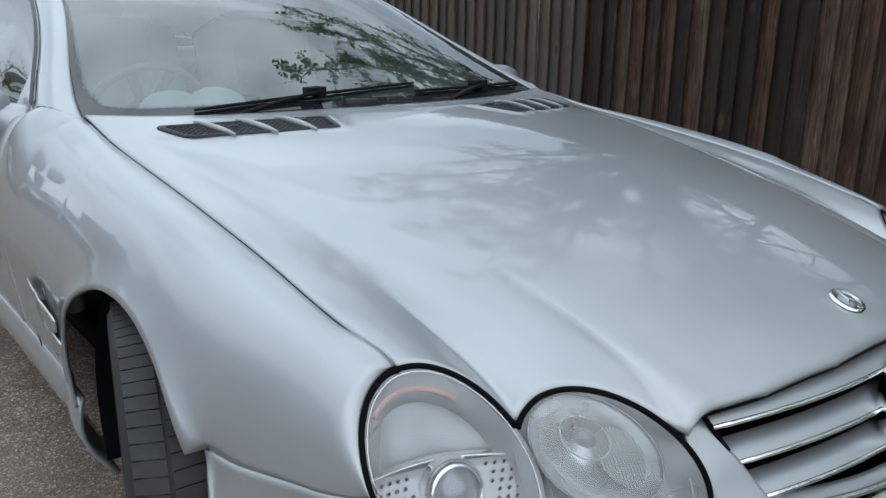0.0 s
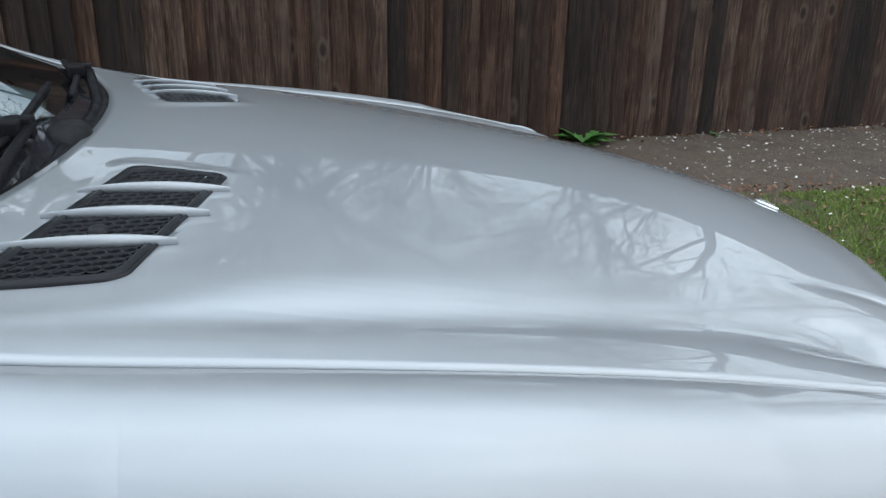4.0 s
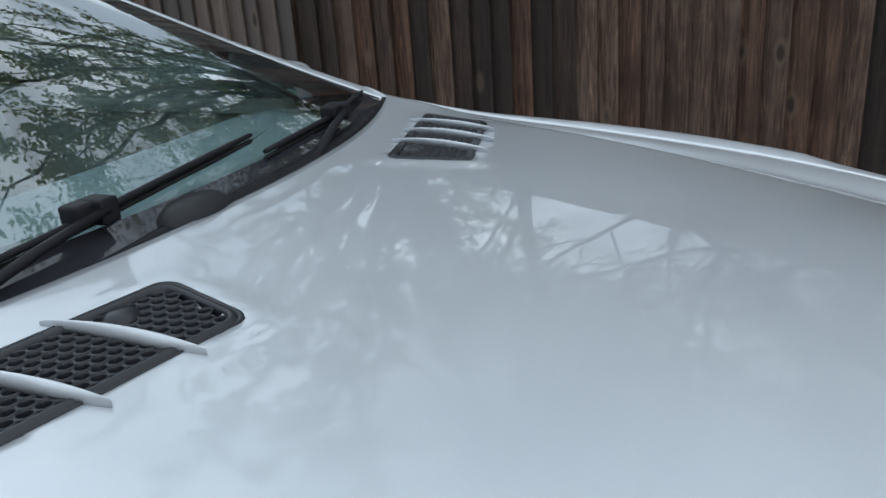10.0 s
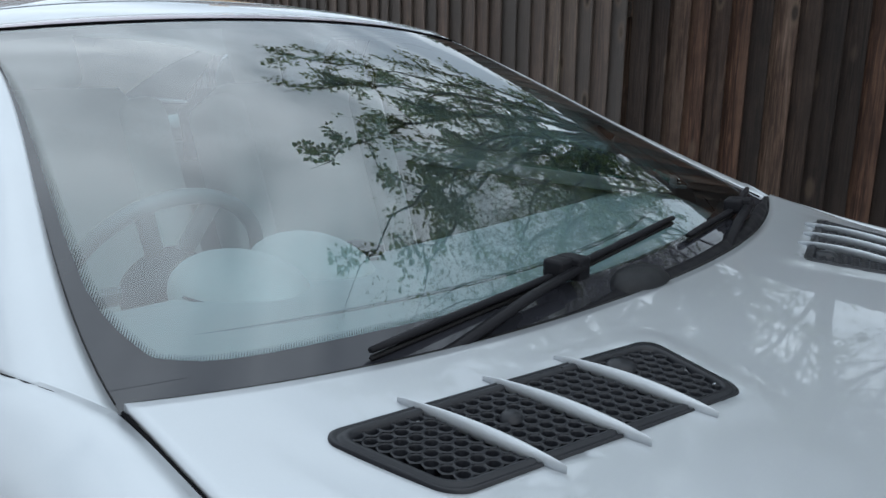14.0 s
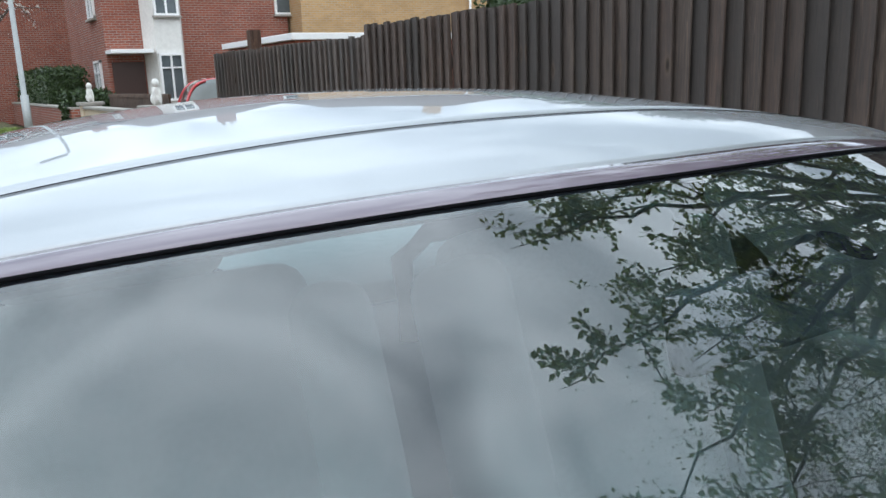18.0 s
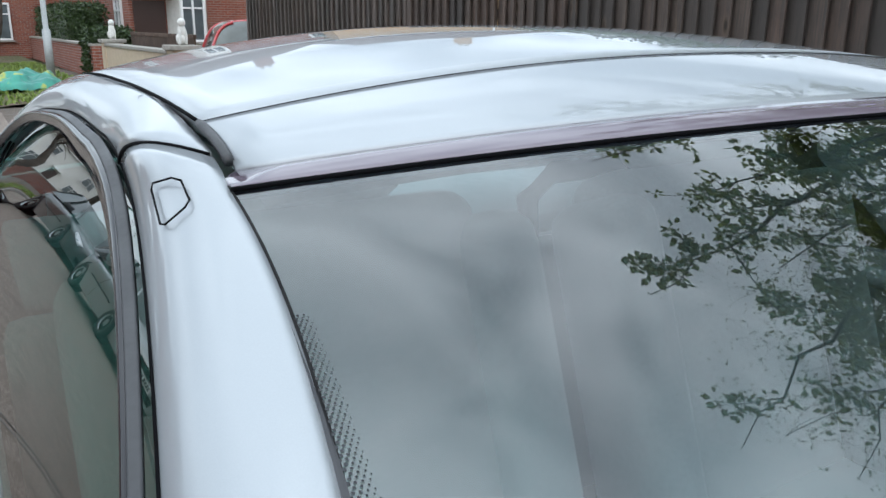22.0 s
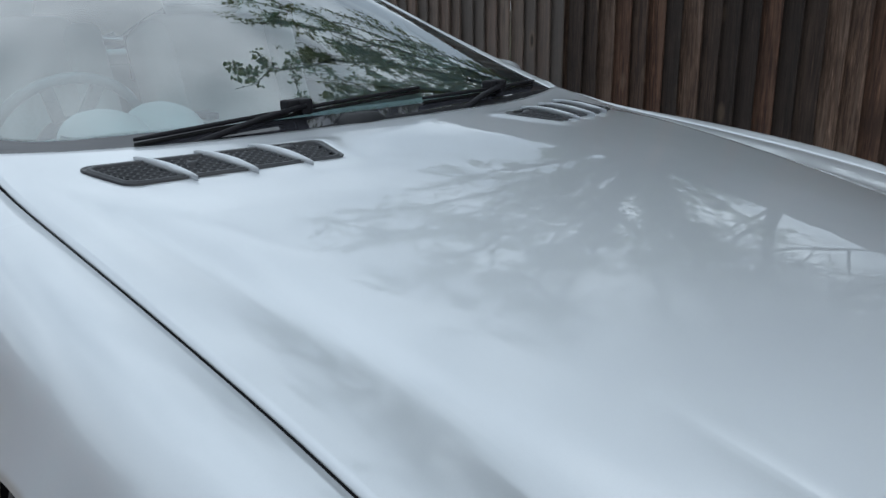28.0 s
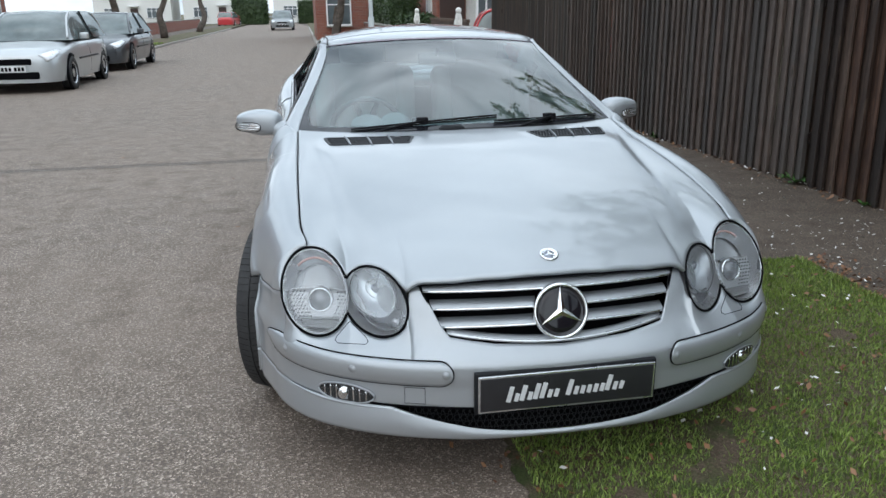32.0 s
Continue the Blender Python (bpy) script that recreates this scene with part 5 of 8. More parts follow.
def wheel(x, y, steer, s):
    m = pose(x, y, WH_Z, 0, 0, steer) @ (pose(0, 0, 0, 0, -90, 0) if s < 0 else pose(0, 0, 0, 0, 90, 0))
    wh = part("wheel", lathe_bm([(0.218, -0.10), (0.214, -0.06), (0.195, 0.0), (0.198, 0.055), (0.216, 0.085), (0.226, 0.095), (0.230, 0.102), (0.224, 0.104), (0.212, 0.096), (0.205, 0.07)], m, 48), ALLOY, CAR, "alloy wheel with five broad spokes")
    part("tyre", lathe_bm([(0.226, -0.105), (0.262, -0.121), (0.296, -0.119), (0.312, -0.108), (0.321, -0.09), (0.3225, 0.0), (0.321, 0.09), (0.312, 0.108), (0.296, 0.119), (0.262, 0.121), (0.226, 0.105)], m, 72), TYRE, wh, "low-profile road tyre")
    bm = bmesh.new()
    n = 84
    for row, (h0, h1, sh) in enumerate([(-0.112, -0.066, 0.0), (-0.060, -0.004, 0.35), (0.004, 0.060, 0.6), (0.066, 0.112, 0.15)]):
        for k in range(n):
            a0, a1 = 2 * math.pi * (k + sh) / n, 2 * math.pi * (k + sh + 0.90) / n
            sk = 0.25 * 2 * math.pi / n * (1 if row % 2 else -1)
            vs = []
            for rr in (0.318, 0.327):
                for a, h, sa in ((a0, h0, 0), (a1, h0, 0), (a1, h1, sk), (a0, h1, sk)):
                    r2 = rr - (0.010 if abs(h) > 0.1 else 0.0)
                    vs.append(bm.verts.new((r2 * math.cos(a + sa), r2 * math.sin(a + sa), h)))
            for q in ((4, 5, 6, 7), (0, 1, 5, 4), (1, 2, 6, 5), (2, 3, 7, 6), (3, 0, 4, 7)):
                bm.faces.new([vs[i] for i in q])
    bmesh.ops.recalc_face_normals(bm, faces=bm.faces)
    bmesh.ops.transform(bm, matrix=m, verts=bm.verts)
    part("tread", bm, TYRE, wh, "tread blocks", smooth=False)
    for k in range(5):
        b = bmesh.new()
        rows = []
        for r, w, h in ((0.045, 0.030, 0.088), (0.10, 0.026, 0.086), (0.16, 0.030, 0.080), (0.212, 0.040, 0.082)):
            rows.append([b.verts.new(p) for p in ((r, -w, h - 0.03), (r, -w * 0.8, h), (r, 0, h + 0.004), (r, w * 0.8, h), (r, w, h - 0.03))])
        for r0, r1 in zip(rows, rows[1:]):
            for i in range(4):
                b.faces.new((r0[i], r0[i + 1], r1[i + 1], r1[i]))
        bmesh.ops.recalc_face_normals(b, faces=b.faces)
        bmesh.ops.transform(b, matrix=m @ Matrix.Rotation(2 * math.pi * k / 5 + 0.4, 4, "Z"), verts=b.verts)
        part("spoke", b, ALLOY, wh, thick=0.012)
    part("hub_cap", lathe_bm([(0, 0.092), (0.030, 0.090), (0.048, 0.084), (0.055, 0.06)], m, 28), ALLOY, wh)
    part("brake_disc", lathe_bm([(0.0, 0.012), (0.165, 0.012), (0.165, -0.012), (0, -0.012)], m, 40), DARKPL, wh, "dark brake disc")


wheel(-0.785, AX_F, -15, -1)
wheel(0.785, AX_F, -15, 1)
wheel(-0.79, AX_R, 0, -1)
wheel(0.79, AX_R, 0, 1)

CHIP = (-0.499, -0.549)
GILL_UP, GILL_LOW = ((0.628, 0.537), (0.372, 0.512)), ((0.630, 0.484), (0.380, 0.458))
# ---- bonnet vents ----
VENTPL = plain("vent_plastic", (0.010, 0.011, 0.014), 0.34, vary=0.10, scale=300, bump=0.03, Specular_IOR_Level=0.26)
def inside_round(u, v, r=0.14):
    du, dv = min(u, 1 - u) * 3.1, min(v, 1 - v)
    if du < r and dv < r:
        return (r - du) ** 2 + (r - dv) ** 2 < r * r
    return True


def vent(s):
    def at(u, v, h):
        p = vent_uv(u, v)
        return Vector((s * p.x, p.y, hood_z(p.x, p.y) + h))
    pts = []
    r = 0.16
    for cu, cv, a0 in ((r / 3.1, r, 180), (1 - r / 3.1, r, 270), (1 - r / 3.1, 1 - r, 0), (r / 3.1, 1 - r, 90)):
        for k in range(7):
            a = math.radians(a0 + 15 * k)
            pts.append((cu + r / 3.1 * math.cos(a), cv + r * math.sin(a)))
    # base plate
    bm = bmesh.new()
    mid = bm.verts.new(at(0.5, 0.5, -0.0135))
    rings = [[bm.verts.new(at(0.5 + (u - 0.5) * f, 0.5 + (v - 0.5) * f, -0.0135)) for u, v in pts] for f in (0.33, 0.66, 1.0)]
    n = len(pts)
    for k in range(n):
        bm.faces.new((mid, rings[0][k], rings[0][(k + 1) % n]))
        for r0, r1 in zip(rings, rings[1:]):
            bm.faces.new((r0[k], r1[k], r1[(k + 1) % n], r0[(k + 1) % n]))
    bmesh.ops.recalc_face_normals(bm, faces=bm.faces)
    if sum(f.normal.z for f in bm.faces) < 0:
        bmesh.ops.reverse_faces(bm, faces=bm.faces)
    vn = part("bonnet_vent", bm, GAP, CAR, "bonnet air outlet with black honeycomb and three silver fins")
    bmf = bmesh.new()
    loops = []
    for f, h in ((1.045, -0.002), (1.040, 0.0030), (1.025, 0.0042), (1.005, 0.0026), (0.990, 0.0026), (0.975, 0.0050), (0.935, 0.0050), (0.915, 0.0022), (0.905, -0.006)):
        loops.append([bmf.verts.new(at(0.5 + (u - 0.5) * (1 + (f - 1) * 0.55), 0.5 + (v - 0.5) * (1 + (f - 1) * 1.7), h)) for u, v in pts])
    for a, b in zip(loops, loops[1:]):
        for k in range(n):
            bmf.faces.new((a[k], a[(k + 1) % n], b[(k + 1) % n], b[k]))
    bmesh.ops.recalc_face_normals(bmf, faces=bmf.faces)
    part("vent_frame", bmf, VENTPL, vn, "black plastic frame")
    # honeycomb
    bmh = bmesh.new()
    px, py = 0.0148, 0.0128
    for j in range(-2, 22):
        for i in range(-2, 40):
            x = 0.22 + (i + 0.5 * (j % 2)) * px
            y = 0.285 + j * py
            ang = math.radians(16)
            cx = 0.42 + (x - 0.42) * math.cos(ang) - (y - 0.4) * math.sin(ang)
            cy = 0.40 + (x - 0.42) * math.sin(ang) + (y - 0.4) * math.cos(ang)
            u, v = vent_at(cx, cy)
            if not (0.035 < u < 0.965 and 0.09 < v < 0.91 and inside_round(u, v, 0.2)):
                continue
            zt = hood_z(cx, cy)
            outer, lip, inner, low = [], [], [], []
            for k in range(12):
                a = math.radians(30 * k + 30) + ang
                ro = 0.0090 if k % 2 == 0 else 0.0079
                for row, r, h in ((outer, ro, 0.0012), (lip, 0.0070, 0.0024), (inner, 0.0062, 0.0010), (low, 0.0060, -0.0125)):
                    row.append(bmh.verts.new((s * (cx + r * math.cos(a)), cy + r * math.sin(a), zt + h)))
            for k in range(12):
                q = (k + 1) % 12
                for a, b in ((outer, lip), (lip, inner), (inner, low)):
                    f = (a[k], a[q], b[q], b[k])
                    bmh.faces.new(f if s > 0 else f[::-1])
    part("honeycomb", bmh, VENTPL, vn, "black honeycomb mesh")
    # fins
    for (xf, yf), (xr, yr) in (((0.346, 0.284), (0.357, 0.460)), ((0.431, 0.305), (0.446, 0.482)), ((0.516, 0.334), (0.536, 0.510))):
        def fin(k, t, xf=xf, yf=yf, xr=xr, yr=yr):
            x, y = xf + (xr - xf) * t, yf + (yr - yf) * t
            w = 0.0042 * min(1, t / 0.30 + 0.02) ** 0.75 * min(1, (1 - t) / 0.75 + 0.02) ** 0.9
            h = 0.0022 + 0.0098 * math.sin(math.pi * min(1.0, 0.06 + 0.94 * t)) ** 0.7
            dx, dh = [(-1.0, -0.003), (-0.62, 0.86), (-0.30, 1.0), (0.35, 0.90), (1.0, 0.30), (0.9, -0.003)][int(k) % 6]
            return (s * (x + dx * w), y, hood_z(x, y) + 0.0025 + (dh * h if dh > 0 else dh))
        b = sheet(fin, list(range(7)), steps(0, 1, 20))
        bmesh.ops.recalc_face_normals(b, faces=b.faces)
        part("vent_fin", b, PAINT, vn, "silver vent fin", smooth=True)
    # spray nozzles
    for (x, y, r) in ((0.481, 0.418, 0.0105), (0.318, 0.402, 0.016)):
        part("washer_nozzle", lathe_bm([(0, 0.0075), (r * 0.7, 0.007), (r, 0.003), (r * 1.1, 0)], Matrix.Translation((s * x, y, hood_z(x, y) - 0.0005)), 18), VENTPL, vn, "black washer nozzle")


vent(-1)
vent(1)

# ---- windscreen band, cowl, wipers ----
FRIT = plain("frit_band", (0.020, 0.021, 0.026), 0.03, vary=0.08)


def under_screen(u, v, d=-0.0007):
    p = screen_pt(u, v)
    return p - Vector((0, -0.36, 0.93)) * d


def band(fn, us, vs, name, lab):
    part(name, sheet(fn, us, vs, (0, -0.4, 1)), FRIT, ws, lab)


def low_w(u):
    return 0.064 + 0.055 * math.exp(-((abs(u) - 1) / 0.09) ** 2)


def side_w(v):
    return 0.042 * (1.1 - v) + 0.085 * max(0, 1 - v / 0.24) ** 2


band(lambda u, v: under_screen(u, v * low_w(u)), steps(-1, 1, 80), steps(0, 1, 6), "lower_band", "dark ceramic band at the glass foot")
for s in (-1, 1):
    band(lambda u, v, s=s: under_screen(s * (1 - u * side_w(v)), v, -0.0010), steps(0, 1, 6), steps(0.05, 1, 60), "side_band", "dark ceramic band along the pillar")
band(lambda u, v: under_screen(u, 1 - 0.002 * v), steps(-1, 1, 40), [0, 0.5, 1], "upper_band", "thin dark band under the header")
# dotted inner edge: dots on one even grid, smaller away from the band
bmd = bmesh.new()
PITCH = 0.0027
for j in range(8, 340):
    v = j * PITCH * 0.866 / 0.92
    if v > 0.86:
        break
    half = screen_edge(v)[0]
    n = int(half / PITCH)
    for i in range(-n, n + 1):
        x = (i + 0.5 * (j % 2)) * PITCH
        u = x / half
        if abs(u) > 1 or (v > 0.25 and abs(u) < 0.8):
            continue
        away = min((v - low_w(u)) * 0.92, (1 - side_w(v) - abs(u)) * half)
        if not 0 < away < 0.010:
            continue
        rr = 0.00105 * (1 - 0.60 * away / 0.010)
        p = under_screen(u, v, -0.0006)
        bmd.faces.new([bmd.verts.new(p + Vector((rr * math.cos(a), rr * 0.9 * math.sin(a), rr * 0.40 * math.sin(a)))) for a in (0, 1.05, 2.09, 3.14, 4.19, 5.24)])
part("dotted_edge", bmd, FRIT, ws, "fine dots fading from the dark band", smooth=False)
def on_screen(x, y, h):
    """A place above the glass near its foot."""
    v = (y - 0.505) / 0.87
    for _ in range(6):
        e = screen_edge(v)
        u = x / e[0]
        p = screen_pt(u, v)
        v += (y - p.y) / 0.87
    return Vector((x, y, p.z + h))


# cowl tray under the bonnet's rear edge
part("cowl", sheet(lambda u, v: (u * 0.735, hood_rear(u * 0.735) - 0.05 + 0.16 * v, 0.862 - 0.02 * math.sin(math.pi * v) - 0.012 * u * u + 0.018 * v), steps(-1, 1, 30), steps(0, 1, 4), (0, 0, 1)), DARKPL, CAR, "black plastic scuttle tray", thick=0.006)
part("scuttle_panel", sheet(lambda u, v: on_screen(u, hood_rear(u) + 0.004 + (0.010 + 0.014 * min(1.0, max(0.0, (u + 0.22) / 0.12)) * min(1.0, max(0.0, (0.68 - u) / 0.1))) * v, 0.006 + 0.004 * math.sin(math.pi * v)), steps(-0.24, 0.68, 40), steps(0, 1, 4), (0, 0, 1)), TRIM, CAR, "black scuttle panel under the wipers", thick=0.003)
part("bonnet_seal", tube_bm([(x, hood_rear(x) + 0.008, hood_z(x, hood_rear(x)) - 0.010) for x in steps(-0.72, 0.72, 40)], 0.008, 6), RUBBER, CAR)


def wiper(tip, mid, end, root, lab):
    blade_pts = [Vector(tip).lerp(Vector(mid), t) for t in steps(0, 1, 6)] + [Vector(mid).lerp(Vector(end), t) for t in steps(0, 1, 6)][1:]
    wp = part("wiper", tube_bm([p + Vector((0, 0, 0.012)) for p in blade_pts], [0.005] + [0.0068] * 11 + [0.005], 6, 0.7), TRIM, CAR, lab)
    part("wiper_rubber", tube_bm([p + Vector((0, 0, 0.003)) for p in blade_pts], 0.0035, 4), RUBBER, wp)
    m = Vector(mid) + Vector((0, 0, 0.020))
    d = (Vector(end) - Vector(tip)).normalized()
    ang = math.atan2(d.y, d.x)
    part("wiper_joint", box_bm(0.050, 0.030, 0.024, Matrix.Translation(m) @ Matrix.Rotation(ang, 4, "Z"), 0.005), TRIM, wp)
    part("wiper_joint", box_bm(0.026, 0.036, 0.030, Matrix.Translation(m + Vector((0.012, -0.008, -0.002))) @ Matrix.Rotation(ang, 4, "Z"), 0.004), TRIM, wp)
    r = Vector(root)
    k = m + Vector((0.008, -0.022, 0.0))
    part("wiper_arm", tube_bm([m, k, k.lerp(r, 0.3) + Vector((0, 0, 0.004)), k.lerp(r, 0.7), r], [0.008, 0.009, 0.0095, 0.011, 0.012], 6, 0.6), TRIM, wp, "black wiper arm")
    part("wiper_pivot", lathe_bm([(0, 0.012), (0.012, 0.010), (0.016, 0.0), (0.016, -0.02)], Matrix.Translation(r - Vector((0, 0, 0.012))), 16), TRIM, wp)


wiper(on_screen(-0.500, 0.586, 0.003), on_screen(-0.186, 0.568, 0.004), on_screen(0.160, 0.594, 0.003), (-0.50, 0.556, 0.862), "black driver's wiper resting along the windscreen foot")
wiper(on_screen(0.14, 0.556, 0.004), on_screen(0.405, 0.596, 0.004), on_screen(0.66, 0.676, 0.004), (0.14, 0.512, 0.858), "black passenger's wiper resting along the windscreen foot")
part("washer_bottle_cap", lathe_bm([(0, 0.022), (0.03, 0.020), (0.042, 0.008), (0.045, -0.02)], Matrix.Translation((-0.06, 0.527, 0.884)) @ Matrix.Diagonal((1.4, 0.8, 1, 1)), 24), DARKPL, CAR, "rounded black scuttle cap")
# pale seal along the far and near glass edges
for s in (-1, 1):
    part("screen_seal", tube_bm([rail_pt(t, 0.012, s) - Vector((s * 0.001, 0, 0.001)) for t in steps(0.02, 1.02, 40)], 0.0014, 6), RUBBER, CAR, "black rubber windscreen seal")

# ---- side glass and trims ----
def rail_low(t, s, d=0.0):
    p = rail_pt(t, 1.0, 1)
    return Vector((s * (p.x + 0.004), p.y, p.z - d))


BELT = [(0.780, 0.905, 0.874), (0.780, 1.01, 0.871), (0.764, 1.5, 0.872), (0.759, 2.12, 0.892), (0.757, 2.53, 0.955)]


def belt_pt(q):
    y = 0.905 + (2.53 - 0.905) * q
    ys = [b[1] for b in BELT]
    return Vector((interp(y, ys, [b[0] for b in BELT]), y, interp(y, ys, [b[2] for b in BELT])))


for s in (-1, 1):
    def glass(u, v, s=s):
        t = 0.10 + (2.07 - 0.10) * u
        top = rail_low(t, 1)
        q = max(0.0, min(1.0, (top.y - 0.905) / (2.53 - 0.905)))
        low = belt_pt(q)
        p = low.lerp(top, v)
        p.x += 0.012 * math.sin(math.pi * v) - 0.016
        return (s * p.x, p.y, p.z)
    sg = part("door_window", sheet(glass, steps(0, 1, 40), steps(0, 1, 12), (s, 0, 0.3)), SIDEGLASS, CAR, "green-tinted door window")
    sg.visible_shadow = False
    ts = steps(0.04, 2.09, 60)
    mid_w = Vector((0.70, 1.72, 1.00))
    def surround(t, v, s=s):
        p = rail_low(t, 1)
        d = (mid_w - p)
        d -= d.dot(Vector((0.85, 0, 0.52))) * Vector((0.85, 0, 0.52))
        q = p + d.normalized() * (0.027 * v - 0.002) + Vector((0.85, 0, 0.52)) * (0.006 * math.sin(math.pi * min(1, v * 1.15)) + 0.002)
        return (s * q.x, q.y, q.z)
    part("window_seal", sheet(lambda t, v: surround(t, v * 0.25), ts, steps(0, 1, 5), (s, 0, 0.5)), GREYSEAL, CAR, "grey rubber window seal", thick=0.006)
    part("window_trim", sheet(lambda t, v: surround(t, 0.27 + v * 0.73), ts, steps(0, 1, 4), (s, 0, 0.5)), GLOSS, CAR, "gloss black window surround", thick=0.006)
    part("window_bead", tube_bm([rail_pt(t, 0.965, s) for t in ts], 0.0012, 5), GAP, CAR)
    qs = steps(0.03, 1, 40)
    def beltstrip(q, v, s=s):
        p = belt_pt(q)
        return (s * (p.x + 0.014 - 0.026 * v), p.y, p.z + 0.002 + 0.010 * math.sin(math.pi * (0.2 + 0.6 * v)))
    part("belt_trim", sheet(beltstrip, qs, steps(0, 1, 5), (s * 0.3, 0, 1)), MAUVE, CAR, "gloss black waist strip", thick=0.008)
    part("belt_seal", tube_bm([belt_pt(q) * 1.0 + Vector((0, 0, 0.010)) if s > 0 else Vector((-belt_pt(q).x, belt_pt(q).y, belt_pt(q).z + 0.010)) for q in qs], 0.005, 6), RUBBER, CAR)
    part("quarter_line", tube_bm([Vector(glass(0.845 - 0.06 * (1 - v), v)) + Vector((s * 0.003, 0, 0)) for v in steps(0.02, 0.98, 10)], 0.0025, 5), GAP, CAR)
    # sail panel and mirror
    bms = bmesh.new()
    tri = [Vector((0.736, 1.048, 0.974)), Vector((0.787, 0.893, 0.868)), Vector((0.803, 0.95, 0.862)), Vector((0.800, 1.018, 0.864)), Vector((0.778, 1.034, 0.905))]
    a = [bms.verts.new((s * p.x, p.y, p.z)) for p in tri]
    b = [bms.verts.new((s * (p.x - 0.03), p.y, p.z - 0.004)) for p in tri]
    bms.faces.new(a)
    bms.faces.new(b[::-1])
    for k in range(5):
        bms.faces.new((a[k], b[k], b[(k + 1) % 5], a[(k + 1) % 5]))
    bmesh.ops.recalc_face_normals(bms, faces=bms.faces)
    bmesh.ops.bevel(bms, geom=list(bms.edges), offset=0.004, segments=2, affect="EDGES")
    mir = part("door_mirror", bms, PAINT, CAR, "silver door mirror with a clear indicator strip")

    def shell(u, v, s=s):
        a, b = 2 * math.pi * u, math.pi * v
        cx, cy, cz = 0.918, 1.045, 0.884
        k = math.cos(b)
        ex = 0.112 * (abs(k) ** 0.72) * (1 if k > 0 else -1)
        r = math.sin(b) ** 0.62
        ca, sa = math.cos(a), math.sin(a)
        yy = -0.084 * r * (abs(ca) ** 0.80) * (1 if ca > 0 else -0.45 if ca < 0 else 0)
        zz = 0.062 * r * (abs(sa) ** 0.52) * (1 if sa > 0 else -1)
        x = cx - ex
        tap = 1.0 - 0.25 * max(0.0, (x - cx) / 0.112)
        return (s * x, cy + yy * tap + 0.25 * (x - cx), cz + zz * tap + 0.02 * (x - cx))
    part("mirror_shell", sheet(shell, steps(0, 1, 36), steps(0.02, 0.98, 24), None), PAINT, mir, "rounded silver mirror shell")
    part("mirror_foot", tube_bm([(s * 0.765, 0.965, 0.826), (s * 0.800, 0.978, 0.838), (s * 0.830, 1.000, 0.858), (s * 0.855, 1.020, 0.872), (s * 0.885, 1.035, 0.880)], [0.078, 0.066, 0.050, 0.043, 0.040], 20, 0.85), PAINT, mir)
    part("mirror_gap", tube_bm([(s * (0.848 + 0.014 * math.cos(a)), 1.014 - 0.048 * math.cos(a), 0.868 + 0.046 * math.sin(a)) for a in steps(0, 2 * math.pi, 24)], 0.0022, 5), GAP, mir)
    part("mirror_glass", lathe_bm([(0, 0.0), (0.040, 0.0), (0.042, -0.004)], Matrix.Translation((s * 0.925, 1.079, 0.888)) @ Matrix.Rotation(radians(-90), 4, "X") @ Matrix.Diagonal((2.0, 0.95, 1, 1)), 28), CHROME, mir)
    def ind(u, v, s=s, out=0.0, k=1.0):
        a, r = 2 * math.pi * u, v * k
        x, z = 0.972 + 0.062 * r * math.copysign(abs(math.cos(a)) ** 0.6, math.cos(a)), 0.868 + 0.022 * r * math.copysign(abs(math.sin(a)) ** 0.8, math.sin(a))
        q = max(0.02, 1 - (abs(x - 0.918) / 0.118) ** 2.6)
        return (s * x, 1.045 - 0.083 * q ** 0.5 * (1.0 - 0.25 * max(0.0, (x - 0.918) / 0.112)) + 0.25 * (x - 0.918) - 0.0015 - out, z)
    strip_ = part("indicator_strip", sheet(ind, steps(0, 1, 36), steps(0, 1, 6), (0, -1, 0)), REFL, mir, "clear oval indicator with bright bands", thick=0.003)
    part("indicator_rim", tube_bm([ind(u, 1.0, out=0.001) for u in steps(0, 1, 36)], 0.0018, 6), GAP, strip_, "dark rim")
    for q in (-0.55, 0.0, 0.55):
        part("indicator_band", tube_bm([ind(0.0 if h > 0 else 0.5, abs(h), out=0.002) if abs(q) < 0.01 else Vector(ind(0.0 if h > 0 else 0.5, abs(h) * 0.85, out=0.002)) + Vector((0, 0, 0.020 * q)) for h in steps(-0.9, 0.9, 13)], 0.0028, 6), CHROME, strip_, "bright moulded band")
    # roof rail cover, shut lines
    cov = [rail_pt(t, v, s) + Vector((s * 0.002, 0, 0.004)) for t, v in ((1.03, 0.20), (1.035, 0.30), (1.015, 0.60), (1.0, 0.68), (0.93, 0.70), (0.925, 0.62), (0.95, 0.30), (0.965, 0.22), (1.03, 0.20))]
    cov_mid = sum(cov[:-1], Vector()) / (len(cov) - 1)
    part("rail_cover", tube_bm([p.lerp(cov_mid, 0.38) for p in cov], 0.0007, 5), GAP, CAR, "thin outline of a small rail cover")
    part("shut_line", tube_bm([rail_pt(1.104, v, s) - Vector((0, 0, 0.001)) for v in steps(0.03, 0.98, 12)], 0.0022, 5), GAP, CAR)
    part("shut_line", tube_bm([roof_pt(s * 0.998, y) + Vector((s * 0.003, 0, -0.002)) for y in steps(1.395, 1.550, 12)], 0.0036, 6), GREYSEAL, CAR, "grey rubber seal beside the hardtop")
    part("shut_line", tube_bm([roof_pt(s * 0.998, y) + Vector((s * 0.003, 0, -0.001)) for y in steps(1.552, 2.46, 30)], 0.0016, 5), GAP, CAR)
